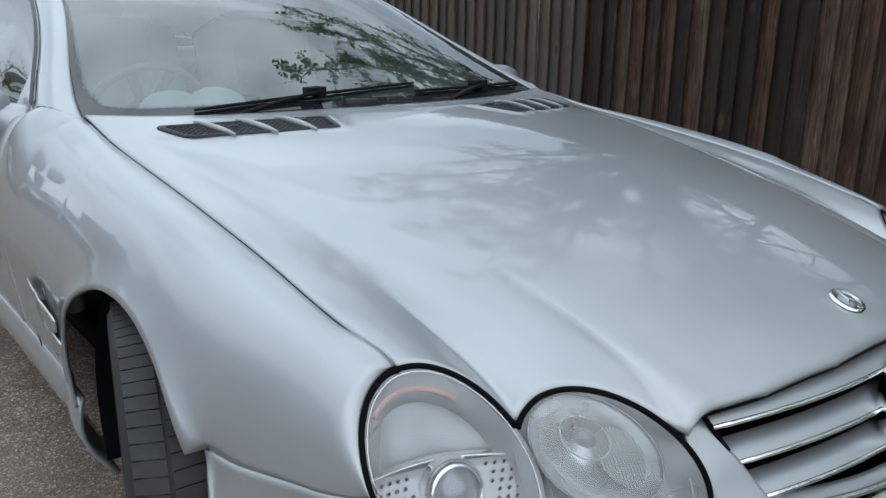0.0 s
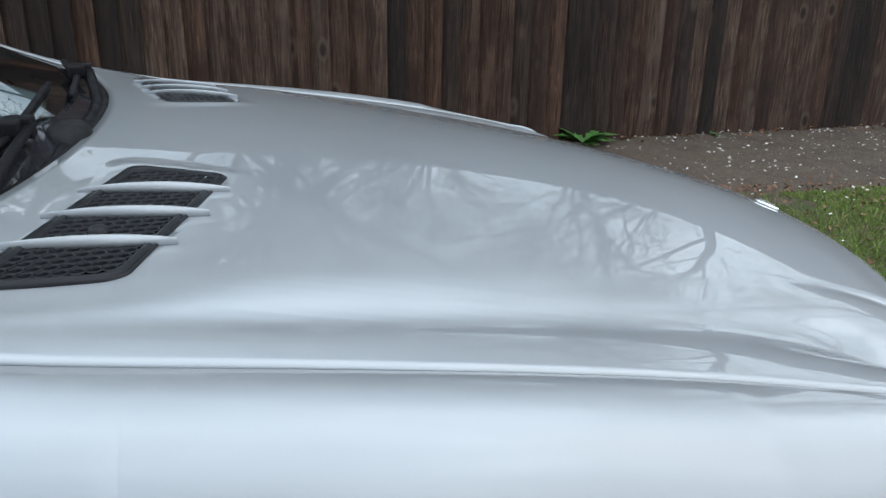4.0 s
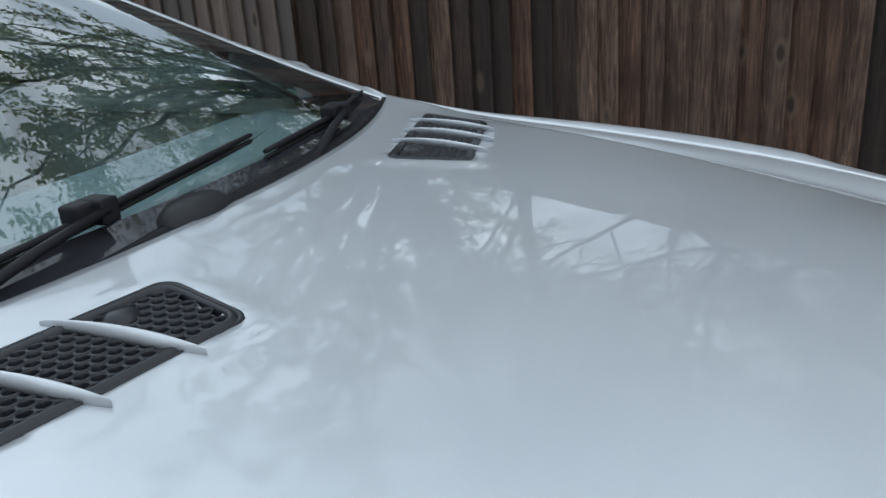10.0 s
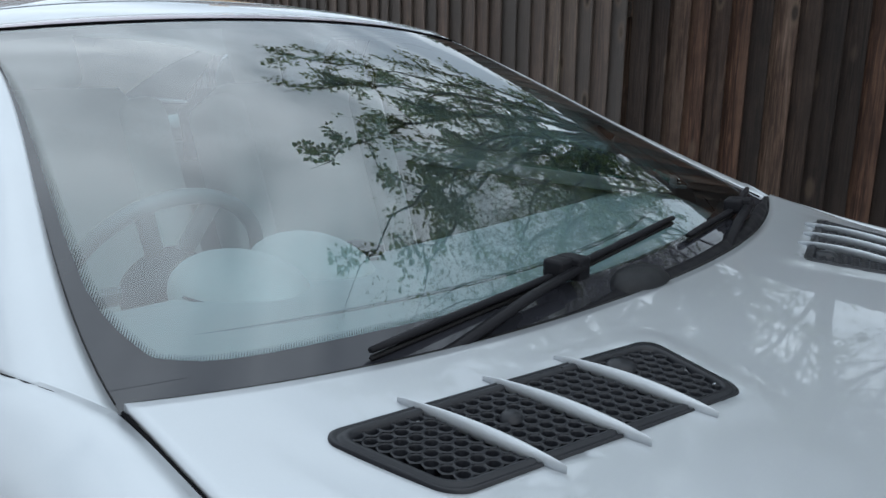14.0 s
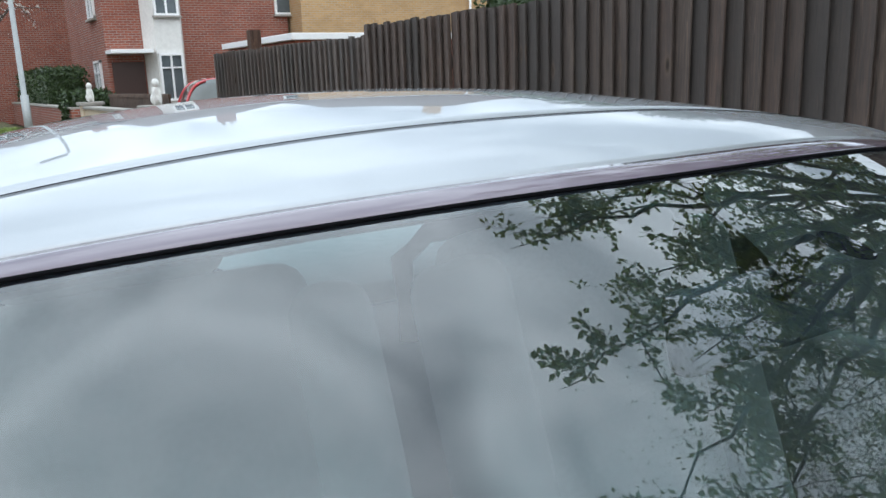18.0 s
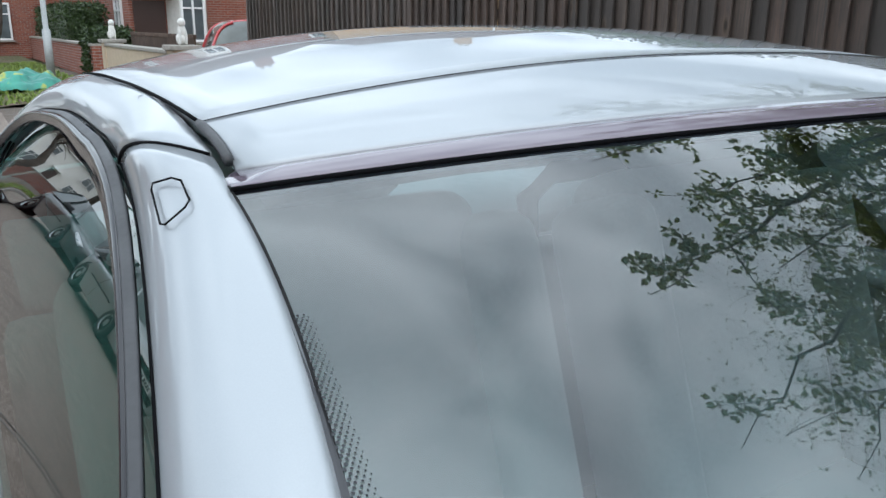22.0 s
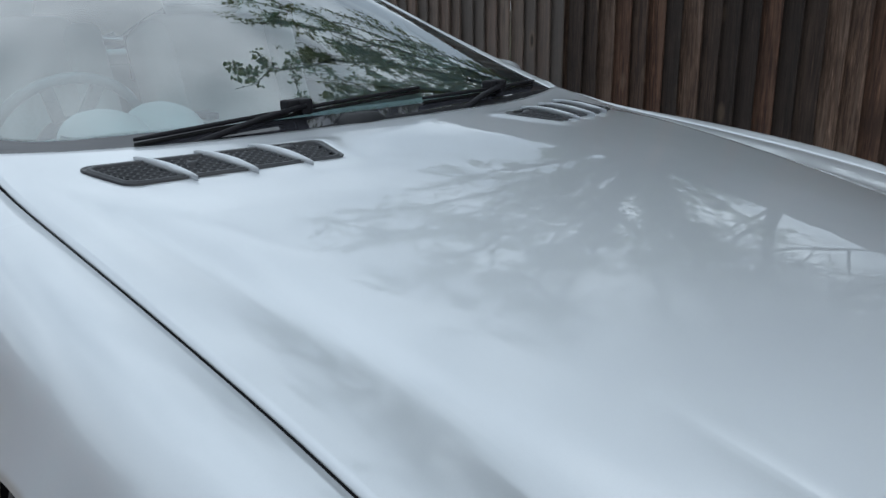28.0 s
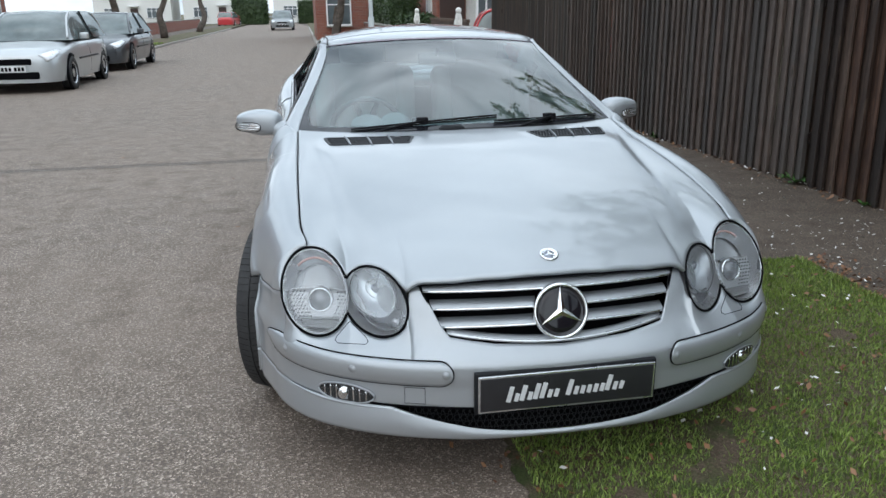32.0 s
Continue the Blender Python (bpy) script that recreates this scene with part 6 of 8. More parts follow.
    def door_y(k):
        z = side_pt(0.84, k)[1]
        return 0.868 - 0.62 * min(0.13, 0.88 - z) - 0.12 * max(0.0, 0.75 - z)
    part("shut_line", tube_bm([Vector((s * (side_pt(door_y(k), k)[0] - 0.0012), door_y(k), side_pt(door_y(k), k)[1])) for k in steps(0.0, 1.85, 30)], 0.0016, 5), GAP, CAR)
    part("shut_line", tube_bm([Vector((s * (side_pt(2.12, k)[0] - 0.003), 2.12, side_pt(2.12, k)[1])) for k in steps(0.0, 1.85, 24)], 0.003, 5), GAP, CAR)
    part("shut_line", tube_bm([rail_pt(0.0, v, s) + Vector((0, 0, -0.003)) for v in steps(0.0, 1.0, 14)], 0.0035, 6), GAP, CAR)
    part("shut_line", tube_bm([(s * (hood_x(y) + 0.0005), y, hood_z(hood_x(y), y) - 0.006) for y in steps(0.650, -0.512, 40)], [0.0016 + 0.0024 * min(1.0, k / 8) for k in range(len(steps(0.650, -0.512, 40)))], 6), GAP, CAR, "dark gap beside the bonnet")
    # side gill with two bright fins
    def gp(y, z, out):
        lo, hi = 0.0, 2.0
        for _ in range(24):
            m = (lo + hi) / 2
            if side_pt(y, m)[1] > z:
                lo = m
            else:
                hi = m
        return Vector((s * (side_pt(y, lo)[0] + out), y, z))
    g = part("side_gill", sheet(lambda u, v: gp(0.375 + 0.25 * u, 0.44 + 0.13 * v, 0.0004), steps(0, 1, 10), steps(0, 1, 8), (s, 0, 0)), PAINT, CAR, "side air outlet with two bright leaf-shaped fins")
    part("gill_slot", sheet(lambda u, v: gp(0.385 + 0.022 * u * (1 - v) + 0.008 * v, 0.465 + 0.08 * v, 0.0022), steps(0, 1, 4), steps(0, 1, 8), (s, 0, 0)), DARKPL, g, "dark slot in front of the fins")
    for k, (p0, p1) in enumerate((GILL_UP, GILL_LOW)):
        def blade(u, v, p0=p0, p1=p1, k=k):
            w = 0.043 * math.sin(math.pi * (0.05 + 0.90 * u)) ** 0.55
            y, z = p0[0] + (p1[0] - p0[0]) * u, p0[1] + (p1[1] - p0[1]) * u
            y += -0.012 * math.sin(math.pi * u)
            return gp(y + w * (v - 0.5) * -0.5, z + w * (v - 0.5) * 1.7, 0.008 - 0.004 * k + 0.012 * math.sin(math.pi * u) * (0.5 + 0.5 * v))
        part("gill_fin", sheet(blade, steps(0, 1, 18), steps(0, 1, 6), (s, 0, 0.2)), SATIN, g, "bright silver fin", thick=0.004)

part("roof_seam", tube_bm([roof_pt(u, 1.550) + Vector((0, 0, -0.002)) for u in steps(-1, 1, 40)], 0.0026, 6), GAP, CAR, "dark seam across the roof")
part("header_seal", tube_bm([screen_pt(u, 1.0) + Vector((0, -0.001, 0.001)) for u in steps(-0.985, 0.985, 40)], 0.0018, 6), GAP, CAR)

# ---- cabin ----
part("cabin_floor", box_bm(1.40, 1.55, 0.04, Matrix.Translation((0, 1.45, 0.26)), 0.01), CARPET, CAR, "dark carpet")
part("firewall", box_bm(1.40, 0.06, 0.62, Matrix.Translation((0, 0.66, 0.52)), 0.01), DARKINT, CAR)
part("dashboard", sheet(lambda u, v: Vector((u * (0.70 + 0.05 * v), 0.60 + 0.16 * u * u + (0.52 - 0.16 * u * u) * v, 0.838 + 0.028 * math.sin(math.pi * min(1, v * 1.15)) - 0.30 * max(0.0, v - 0.82) ** 0.8)), steps(-1, 1, 40), steps(0, 1, 24), (0, 0, 1)), DASHMAT, CAR, "pale grey-green dashboard top", thick=0.02)
part("dash_front", box_bm(1.42, 0.10, 0.30, Matrix.Translation((0, 1.09, 0.62)), 0.03), LEATHER, CAR, "pale dashboard front")
SLOTGREY = plain("slot_grey", (0.17, 0.19, 0.195), 0.6)
part("demister_slot", tube_bm([(u * 0.58, 0.735 + 0.11 * u * u, 0.860) for u in steps(-1, 1, 30)], 0.008, 6, 0.4), SLOTGREY, CAR, "dark demister slot along the dashboard")
for cx, cy, rx, ry, rz in ((-0.395, 0.99, 0.088, 0.14, 0.064), (-0.258, 1.00, 0.080, 0.14, 0.068)):
    b = bmesh.new()
    bmesh.ops.create_uvsphere(b, u_segments=28, v_segments=16, radius=1.0)
    bmesh.ops.transform(b, matrix=Matrix.Translation((cx, cy, 0.842)) @ Matrix.Diagonal((rx, ry, rz, 1)), verts=b.verts)
    part("instrument_hood", b, LEATHER, CAR, "pale rounded instrument hood")
    part("hood_seam", tube_bm([(cx + 1.01 * rx * math.cos(a), cy + 1.01 * ry * math.sin(a), 0.858) for a in steps(math.pi, 2 * math.pi, 24)], 0.0025, 5), DARKINT, CAR)
WHEELGREY = plain("wheel_leather", (0.17, 0.19, 0.19), 0.45, vary=0.08, scale=200, bump=0.1)
SW = Matrix.Translation((-0.385, 1.24, 0.800)) @ Matrix.Rotation(radians(-64), 4, "X")
b = bmesh.new()
add_tube(b, [(0.182 * math.cos(a), 0.182 * math.sin(a), 0) for a in steps(0, 2 * math.pi, 48)], 0.0135, 10, False)
bmesh.ops.transform(b, matrix=SW, verts=b.verts)
stw = part("steering_wheel", b, WHEELGREY, CAR, "pale grey leather steering wheel with a dark hub")
part("wheel_hub", lathe_bm([(0, 0.03), (0.05, 0.028), (0.075, 0.012), (0.08, -0.01), (0.05, -0.05)], SW, 28), DARKINT, stw)
for a in (0, 180, 250, 290):
    part("wheel_spoke", box_bm(0.12, 0.030, 0.018, SW @ Matrix.Rotation(radians(a), 4, "Z") @ Matrix.Translation((0.12, 0, 0)), 0.005), WHEELGREY, stw)


def pad(w, d, h, m, bev):
    b = bmesh.new()
    add_box(b, w, d, h, None, 0)
    bmesh.ops.bevel(b, geom=list(b.edges), offset=bev, segments=4, affect="EDGES", profile=0.55)
    bmesh.ops.transform(b, matrix=m, verts=b.verts)
    return b


for s in (-1, 1):
    x = s * 0.345
    seat = part("seat", pad(0.50, 0.50, 0.16, Matrix.Translation((x, 1.48, 0.50)) @ Matrix.Rotation(radians(8), 4, "X"), 0.06), LEATHER, CAR, "pale leather seat")
    bk = Matrix.Translation((x, 1.80, 0.80)) @ Matrix.Rotation(radians(-20), 4, "X")
    part("backrest", pad(0.46, 0.13, 0.62, bk, 0.05), LEATHER, seat, "pale leather backrest")
    for q in (-1, 1):
        part("bolster", pad(0.11, 0.17, 0.58, bk @ Matrix.Translation((q * 0.235, -0.03, -0.02)), 0.05), LEATHER, seat)
    part("headrest", pad(0.27, 0.10, 0.19, bk @ Matrix.Translation((0, -0.01, 0.40)), 0.045), LEATHER, seat)
    part("door_rail", box_bm(0.05, 1.24, 0.030, Matrix.Translation((s * 0.722, 1.52, 0.868)), 0.012), LEATHER, CAR, "pale upper door trim")
    part("door_card", box_bm(0.05, 1.28, 0.50, Matrix.Translation((s * 0.745, 1.50, 0.60)), 0.02), LEATHER, CAR, "pale door trim")
    part("roll_hoop", tube_bm([(x - 0.2, 2.06, 0.88), (x - 0.2, 2.08, 1.02), (x - 0.14, 2.085, 1.06), (x + 0.14, 2.085, 1.06), (x + 0.2, 2.08, 1.02), (x + 0.2, 2.06, 0.88)], 0.02, 8), DARKINT, CAR, "dark roll hoop")
part("centre_console", box_bm(0.22, 0.80, 0.20, Matrix.Translation((0, 1.42, 0.52)), 0.03), DARKINT, CAR)
part("rear_bulkhead", box_bm(1.36, 0.08, 0.62, Matrix.Translation((0, 2.12, 0.62)), 0.03), LEATHER, CAR, "pale rear bulkhead")
part("rear_shelf", box_bm(1.30, 0.45, 0.04, Matrix.Translation((0, 2.38, 0.945)), 0.015), DASHMAT, CAR, "pale rear shelf")
part("headliner", sheet(lambda u, y: roof_pt(u * 0.97, y) - Vector((0, 0, 0.03)), steps(-1, 1, 16), steps(1.38, 2.44, 10), (0, 0, -1)), LEATHER, CAR, "pale headlining")
MIRGREY = plain("mirror_grey", (0.14, 0.15, 0.155), 0.5)
part("rear_view_mirror", pad(0.20, 0.025, 0.06, Matrix.Translation((0.0, 1.27, 1.150)) @ Matrix.Rotation(radians(-12), 4, "X"), 0.011), MIRGREY, CAR, "interior mirror")
part("mirror_stalk", tube_bm([(0, 1.262, 1.165), (0, 1.25, 1.19), (0, 1.235, 1.205)], 0.010, 8), DARKINT, CAR)
part("sensor_patch", sheet(lambda a, r: under_screen(0.03 + 0.030 * r * math.cos(a), 0.86 + 0.024 * r * math.sin(a), 0.004), steps(0, 2 * math.pi, 24), [0.01, 0.5, 1.0], (0, -0.4, 1)), FRIT, ws, "dark mirror mounting patch on the glass")
# key fob seen behind the screen
part("key_fob", pad(0.035, 0.07, 0.016, Matrix.Translation((-0.16, 0.98, 0.872)), 0.007), DARKINT, CAR, "dark key fob on the dashboard")
for s in (-1, 1):
    part("tail_lamp", pad(0.26, 0.10, 0.14, Matrix.Translation((s * 0.62, 3.60, 0.78)) @ Matrix.Rotation(radians(-s * 28), 4, "Z"), 0.03), plain("red_lamp", (0.35, 0.02, 0.02), 0.15), CAR, "red tail lamp")
part("paint_chip", lathe_bm([(0, 0.0012), (0.0028, 0.001), (0.0036, 0.0)], Matrix.Translation((CHIP[0], CHIP[1], hood_z(CHIP[0], CHIP[1]))), 10), GAP, CAR, "small dark stone chip on the bonnet")

# ---- trees ----
def bark_mat(name, a, b):
    m = Mat(name)
    g = m.noise(40, 6, 0.65, m.mapped((1, 1, 0.25)))
    h = m.noise(6, 4, 0.6)
    m.color(m.mix(m.grey(h, 0, 0.7, 0.45, 0.65), m.ramp(g, (0.3, a), (0.7, b)), tuple(c * 1.5 for c in b)))
    m.set(Roughness=0.9)
    m.bump(g, 0.7, 0.01)
    return m.m


def leaf_mat(name, a, b, through_light=0.0):
    """Thin leaves: each its own shade; some of the light passes through them."""
    m = Mat(name)
    col = m.ramp(m.island(), (0.0, a), (1.0, b))
    m.color(col)
    m.set(Roughness=0.5)
    if through_light:
        tl = m.n.new("ShaderNodeBsdfTranslucent")
        m.l.new(m.mix(0.5, col, (0.20, 0.26, 0.03)), tl.inputs["Color"])
        mx = m.n.new("ShaderNodeMixShader")
        mx.inputs["Fac"].default_value = through_light
        m.l.new(m.b.outputs[0], mx.inputs[1])
        m.l.new(tl.outputs[0], mx.inputs[2])
        m.l.new(mx.outputs[0], m.n["Material Output"].inputs["Surface"])
    return m.m


BARK = bark_mat("bark", (0.030, 0.022, 0.017), (0.085, 0.068, 0.055))
BARK_PALE = bark_mat("bark_grey", (0.060, 0.045, 0.038), (0.17, 0.14, 0.125))
LEAF = leaf_mat("leaf_green", (0.075, 0.120, 0.030), (0.220, 0.250, 0.085), 0.5)
LEAF_Y = leaf_mat("leaf_young", (0.065, 0.085, 0.022), (0.16, 0.16, 0.06), 0.45)
BLOSSOM = leaf_mat("blossom", (0.55, 0.52, 0.48), (0.75, 0.73, 0.70))
HEDGE = leaf_mat("hedge_leaf", (0.012, 0.030, 0.008), (0.045, 0.080, 0.020))


def leaves_mesh(name, spots, mat, size, per, rnd, spread):
    """Rosettes of small folded leaves at the given spots."""
    vs, fs = [], []
    for p in spots:
        for _ in range(per):
            d = Vector((rnd.gauss(0, 1), rnd.gauss(0, 1), rnd.gauss(0, 0.8))).normalized()
            q = p + d * spread * rnd.random()
            l = size * rnd.uniform(0.7, 1.3)
            side = d.cross(Vector((rnd.gauss(0, 1), rnd.gauss(0, 1), rnd.gauss(0, 1)))).normalized() * l * 0.32
            n = len(vs)
            vs += [q, q + d * l * 0.5 + side, q + d * l, q + d * l * 0.5 - side]
            fs.append((n, n + 1, n + 2, n + 3))
    me = bpy.data.meshes.new(name)
    me.from_pydata([tuple(v) for v in vs], [], fs)
    me.materials.append(mat)
    return me


def tree(name, at, height, r0, lean, levels, seed, lab, bark, leaf=None, leaf_size=0.05, per=5, first=0.3, spread=0.9, up=0.35, kids=(5, 7), leaf_gap=0.22, leaf_from=2, droop=0.0, clear=-99.0):
    rnd = random.Random(seed)
    tr = thing(name, lab, "tree")
    wood, spots = bmesh.new(), []
    trunk_bm = bmesh.new()

    def grow(p, d, length, rad, lev):
        n = max(3, int(length / 0.35) + 1)
        pts, rads = [p.copy()], [rad]
        q = p.copy()
        for i in range(n):
            d2 = Vector((rnd.gauss(0, 0.16), rnd.gauss(0, 0.16), rnd.gauss(0, 0.10) + (0.03 if lev < 2 else -droop)))
            d = (d + d2).normalized()
            if q.x + d.x * length / n < clear:
                d.x = abs(d.x)
            q = q + d * (length / n)
            pts.append(q.copy())
            rads.append(rad * (1 - 0.72 * (i + 1) / n))
            if leaf and lev >= leaf_from:
                k = max(1, int(length / n / leaf_gap))
                for j in range(k):
                    spots.append(pts[-2].lerp(q, (j + rnd.random()) / k))
        add_tube(trunk_bm if lev == 0 else wood, pts, rads, 10 if lev == 0 else (6 if lev == 1 else 4))
        if lev >= levels:
            return
        for _ in range(rnd.randint(*kids)):
            t = rnd.uniform(first if lev == 0 else 0.2, 1.0)
            i = min(len(pts) - 2, int(t * n))
            b = pts[i].lerp(pts[i + 1], t * n - i if t * n - i < 1 else 0.5)
            a = rnd.uniform(0, 2 * math.pi)
            s1 = d.cross(Vector((0.3, 0.2, 0.9))).normalized()
            s2 = d.cross(s1)
            nd = (d * (1 - spread) + (s1 * math.cos(a) + s2 * math.sin(a)) * spread + Vector((0, 0, up * (0.6 if lev == 0 else 0.25)))).normalized()
            grow(b, nd, length * rnd.uniform(0.42, 0.68), rads[i] * rnd.uniform(0.45, 0.65), lev + 1)

    grow(Vector(at), Vector(lean).normalized(), height, r0, 0)
    part("trunk", trunk_bm, bark, tr, "tapered trunk")
    part("branches", wood, bark, tr, "forking limbs and twigs")
    if leaf and spots:
        cr = new("crown", leaves_mesh("crown", spots, leaf, leaf_size, per, rnd, leaf_size * 0.9))
        cr.parent = tr
        cr["label"] = "loose crown of small leaves"
    return tr



def leafy_tree(at, fork, r0, tips, seed, lab, leaf, side=(20, 26), gap=0.065, per=6, size=0.042, floor=2.3):
    """A forked trunk, limbs sweeping out to given tips, side shoots and rosettes of leaves."""
    rnd = random.Random(seed)
    tr = thing("tree", lab, "tree")
    trunk_bm, wood, spots = bmesh.new(), bmesh.new(), []
    base, fork = Vector(at), Vector(fork)
    tp = [base.lerp(fork, t) + Vector((0.10 * math.sin(3 * t), 0.08 * math.sin(4 * t + 1), 0)) * t * (1 - t) * 4 for t in steps(0, 1, 8)]
    add_tube(trunk_bm, tp, [r0 * (1.25 - 0.5 * t) for t in steps(0, 1, 8)], 12)

    def shoot(p, d, length, rad, lev):
        n = max(3, int(length / 0.14))
        pts, rads, q = [p.copy()], [rad], p.copy()
        for i in range(n):
            d = (d + Vector((rnd.gauss(0, 0.22), rnd.gauss(0, 0.22), rnd.gauss(0, 0.18) - 0.02))).normalized()
            if q.z + d.z * length / n < floor and q.x < 3.4:
                d = Vector((d.x, d.y, abs(d.z) + 0.1)).normalized()
            q = q + d * (length / n)
            pts.append(q.copy())
            rads.append(rad * (1 - 0.8 * (i + 1) / n))
        add_tube(wood, pts, rads, 4, False)
        for i in range(n):
            for _ in range(max(1, int(length / n / gap))):
                spots.append(pts[i].lerp(pts[i + 1], rnd.random()))
        if lev < 2:
            for _ in range(int(length / 0.13)):
                i = rnd.randrange(1, n)
                nd = (d + Vector((rnd.gauss(0, 0.9), rnd.gauss(0, 0.9), rnd.gauss(0, 0.6)))).normalized()
                shoot(pts[i], nd, length * rnd.uniform(0.3, 0.55), rads[i] * 0.6, lev + 1)

    for tip in tips:
        tip = Vector(tip)
        start = tp[rnd.randrange(5, 9)]
        L = (tip - start).length
        mid = start.lerp(tip, 0.5) + Vector((rnd.gauss(0, 0.12), rnd.gauss(0, 0.12), 0.16 * L)) 
        n = max(8, int(L / 0.25))
        pts = []
        for i in range(n + 1):
            t = i / n
            p = start * (1 - t) ** 2 + mid * 2 * t * (1 - t) + tip * t * t
            pts.append(p + Vector((rnd.gauss(0, 0.03), rnd.gauss(0, 0.03), rnd.gauss(0, 0.03))) * (1 if 0 < i < n else 0))
        rads = [r0 * 0.34 * (1 - 0.93 * i / n) ** 1.25 for i in range(n + 1)]
        add_tube(wood, pts, rads, 6)
        for i in range(int(n * 0.3), n):
            spots.append(pts[i])
        for _ in range(rnd.randint(*side)):
            i = int(n * rnd.uniform(0.22, 0.99) ** 0.8)
            d0 = (pts[min(n, i + 1)] - pts[i - 1]).normalized()
            d = (d0 + Vector((rnd.gauss(0, 0.7), rnd.gauss(0, 0.7), rnd.gauss(0, 0.5)))).normalized()
            shoot(pts[i], d, rnd.uniform(0.35, 0.95) * (0.6 + 0.5 * (1 - i / n)), rads[i] * 0.5 + 0.002, 1)
    part("trunk", trunk_bm, BARK, tr, "tapered dark trunk")
    part("branches", wood, BARK, tr, "spreading limbs and shoots")
    cr = new("crown", leaves_mesh("crown", spots, leaf, size, per, rnd, size * 1.0))
    cr.parent = tr
    cr["label"] = "dense crown of small green leaves"
    return tr


def crown_tips(c, r, n, seed, keep):
    rnd, out = random.Random(seed), []
    while len(out) < n:
        d = Vector((rnd.gauss(0, 1), rnd.gauss(0, 1), rnd.gauss(0, 1))).normalized() * rnd.uniform(0.6, 1.0)
        p = Vector((c[0] + r[0] * d.x, c[1] + r[1] * d.y, c[2] + r[2] * d.z))
        if keep(p):
            out.append(p)
    return out


over = lambda p: p.z > (3.3 if p.x < 3.3 else 2.3) and p.x > 1.3
leafy_tree((5.4, 2.9, 0.0), (5.0, 2.7, 2.4), 0.18, [(1.25, 2.1, 4.1), (1.0, 1.2, 4.15), (1.4, 0.85, 4.1), (2.3, 4.2, 4.2), (1.7, 3.1, 4.0), (2.0, 1.6, 3.6), (2.4, 2.4, 3.3), (3.0, 0.9, 3.3), (3.2, 3.6, 3.1), (3.3, 0.7, 5.0), (2.7, 1.5, 5.0), (3.1, 2.3, 5.2)] + crown_tips((4.3, 2.6, 4.3), (2.8, 2.6, 1.9), 9, 4, over), 21, "leafing fruit tree overhanging the fence", LEAF, side=(11, 14), gap=0.17, per=7, size=0.054, floor=3.2)
for k, (x, y, h, r, sd) in enumerate(((6.9, -0.2, 7.6, 0.12, 3), (8.0, -3.2, 8.6, 0.15, 8), (8.6, -4.7, 8.2, 0.13, 15), (7.6, -6.1, 8.0, 0.14, 17), (9.4, 2.2, 8.6, 0.15, 29), (7.0, -9.5, 7.4, 0.14, 33), (12.5, -1.4, 9.4, 0.16, 37), (11.5, -9.0, 9.0, 0.16, 39))):
    tree("tree", (x, y, 0.0), h, r, (0.03, 0.05, 1.0), 4, sd, "tall tree with mostly bare branches behind the fence", BARK, LEAF_Y, 0.045, 2, 0.24, 0.64, 0.6, (6, 8), 0.7, 4, clear=3.6)
leafy_tree((7.6, -2.0, 0.0), (7.4, -1.9, 2.2), 0.13, crown_tips((6.8, -2.0, 3.6), (1.6, 1.9, 1.4), 12, 9, lambda p: p.z > 2.4 and p.x > 4.6), 5, "young tree coming into leaf behind the fence", LEAF_Y, side=(8, 12), gap=0.12, per=4, size=0.05)
tree("street_tree", (1.19, -3.40, 0.07), 3.6, 0.058, (0.04, 0.0, 1.0), 2, 40, "young street tree with flaking grey bark on the verge", BARK_PALE, BLOSSOM, 0.03, 3, 0.62, 0.7, 0.5, (5, 7), 0.3, 2)
tree("street_tree", (0.55, 29.0, 0.08), 4.6, 0.19, (0.0, 0.05, 1.0), 2, 51, "dark-trunked blossoming street tree on the far verge", BARK, BLOSSOM, 0.10, 4, 0.5, 0.75, 0.4, (6, 8), 0.25, 1)
tree("street_tree", (0.9, 37.0, 0.08), 4.6, 0.22, (0.1, 0.0, 1.0), 2, 52, "blossoming street tree beside the kerb", BARK, BLOSSOM, 0.10, 4, 0.45, 0.75, 0.4, (6, 8), 0.25, 1)
tree("street_tree", (-8.1, 33.0, 0.08), 4.2, 0.2, (0.15, 0.0, 1.0), 2, 53, "bare street tree across the road", BARK, LEAF_Y, 0.07, 2, 0.5, 0.75, 0.4, (6, 8), 0.6, 2)
tree("street_tree", (-8.2, 44.0, 0.08), 4.4, 0.22, (-0.1, 0.0, 1.0), 2, 54, "bare street tree across the road", BARK, LEAF_Y, 0.07, 2, 0.5, 0.75, 0.4, (6, 8), 0.6, 2)
tree("street_tree", (-8.0, 58.0, 0.08), 5.0, 0.24, (0.0, 0.1, 1.0), 2, 55, "bare street tree far across the road", BARK, LEAF_Y, 0.07, 2, 0.5, 0.75, 0.4, (6, 8), 0.6, 2)


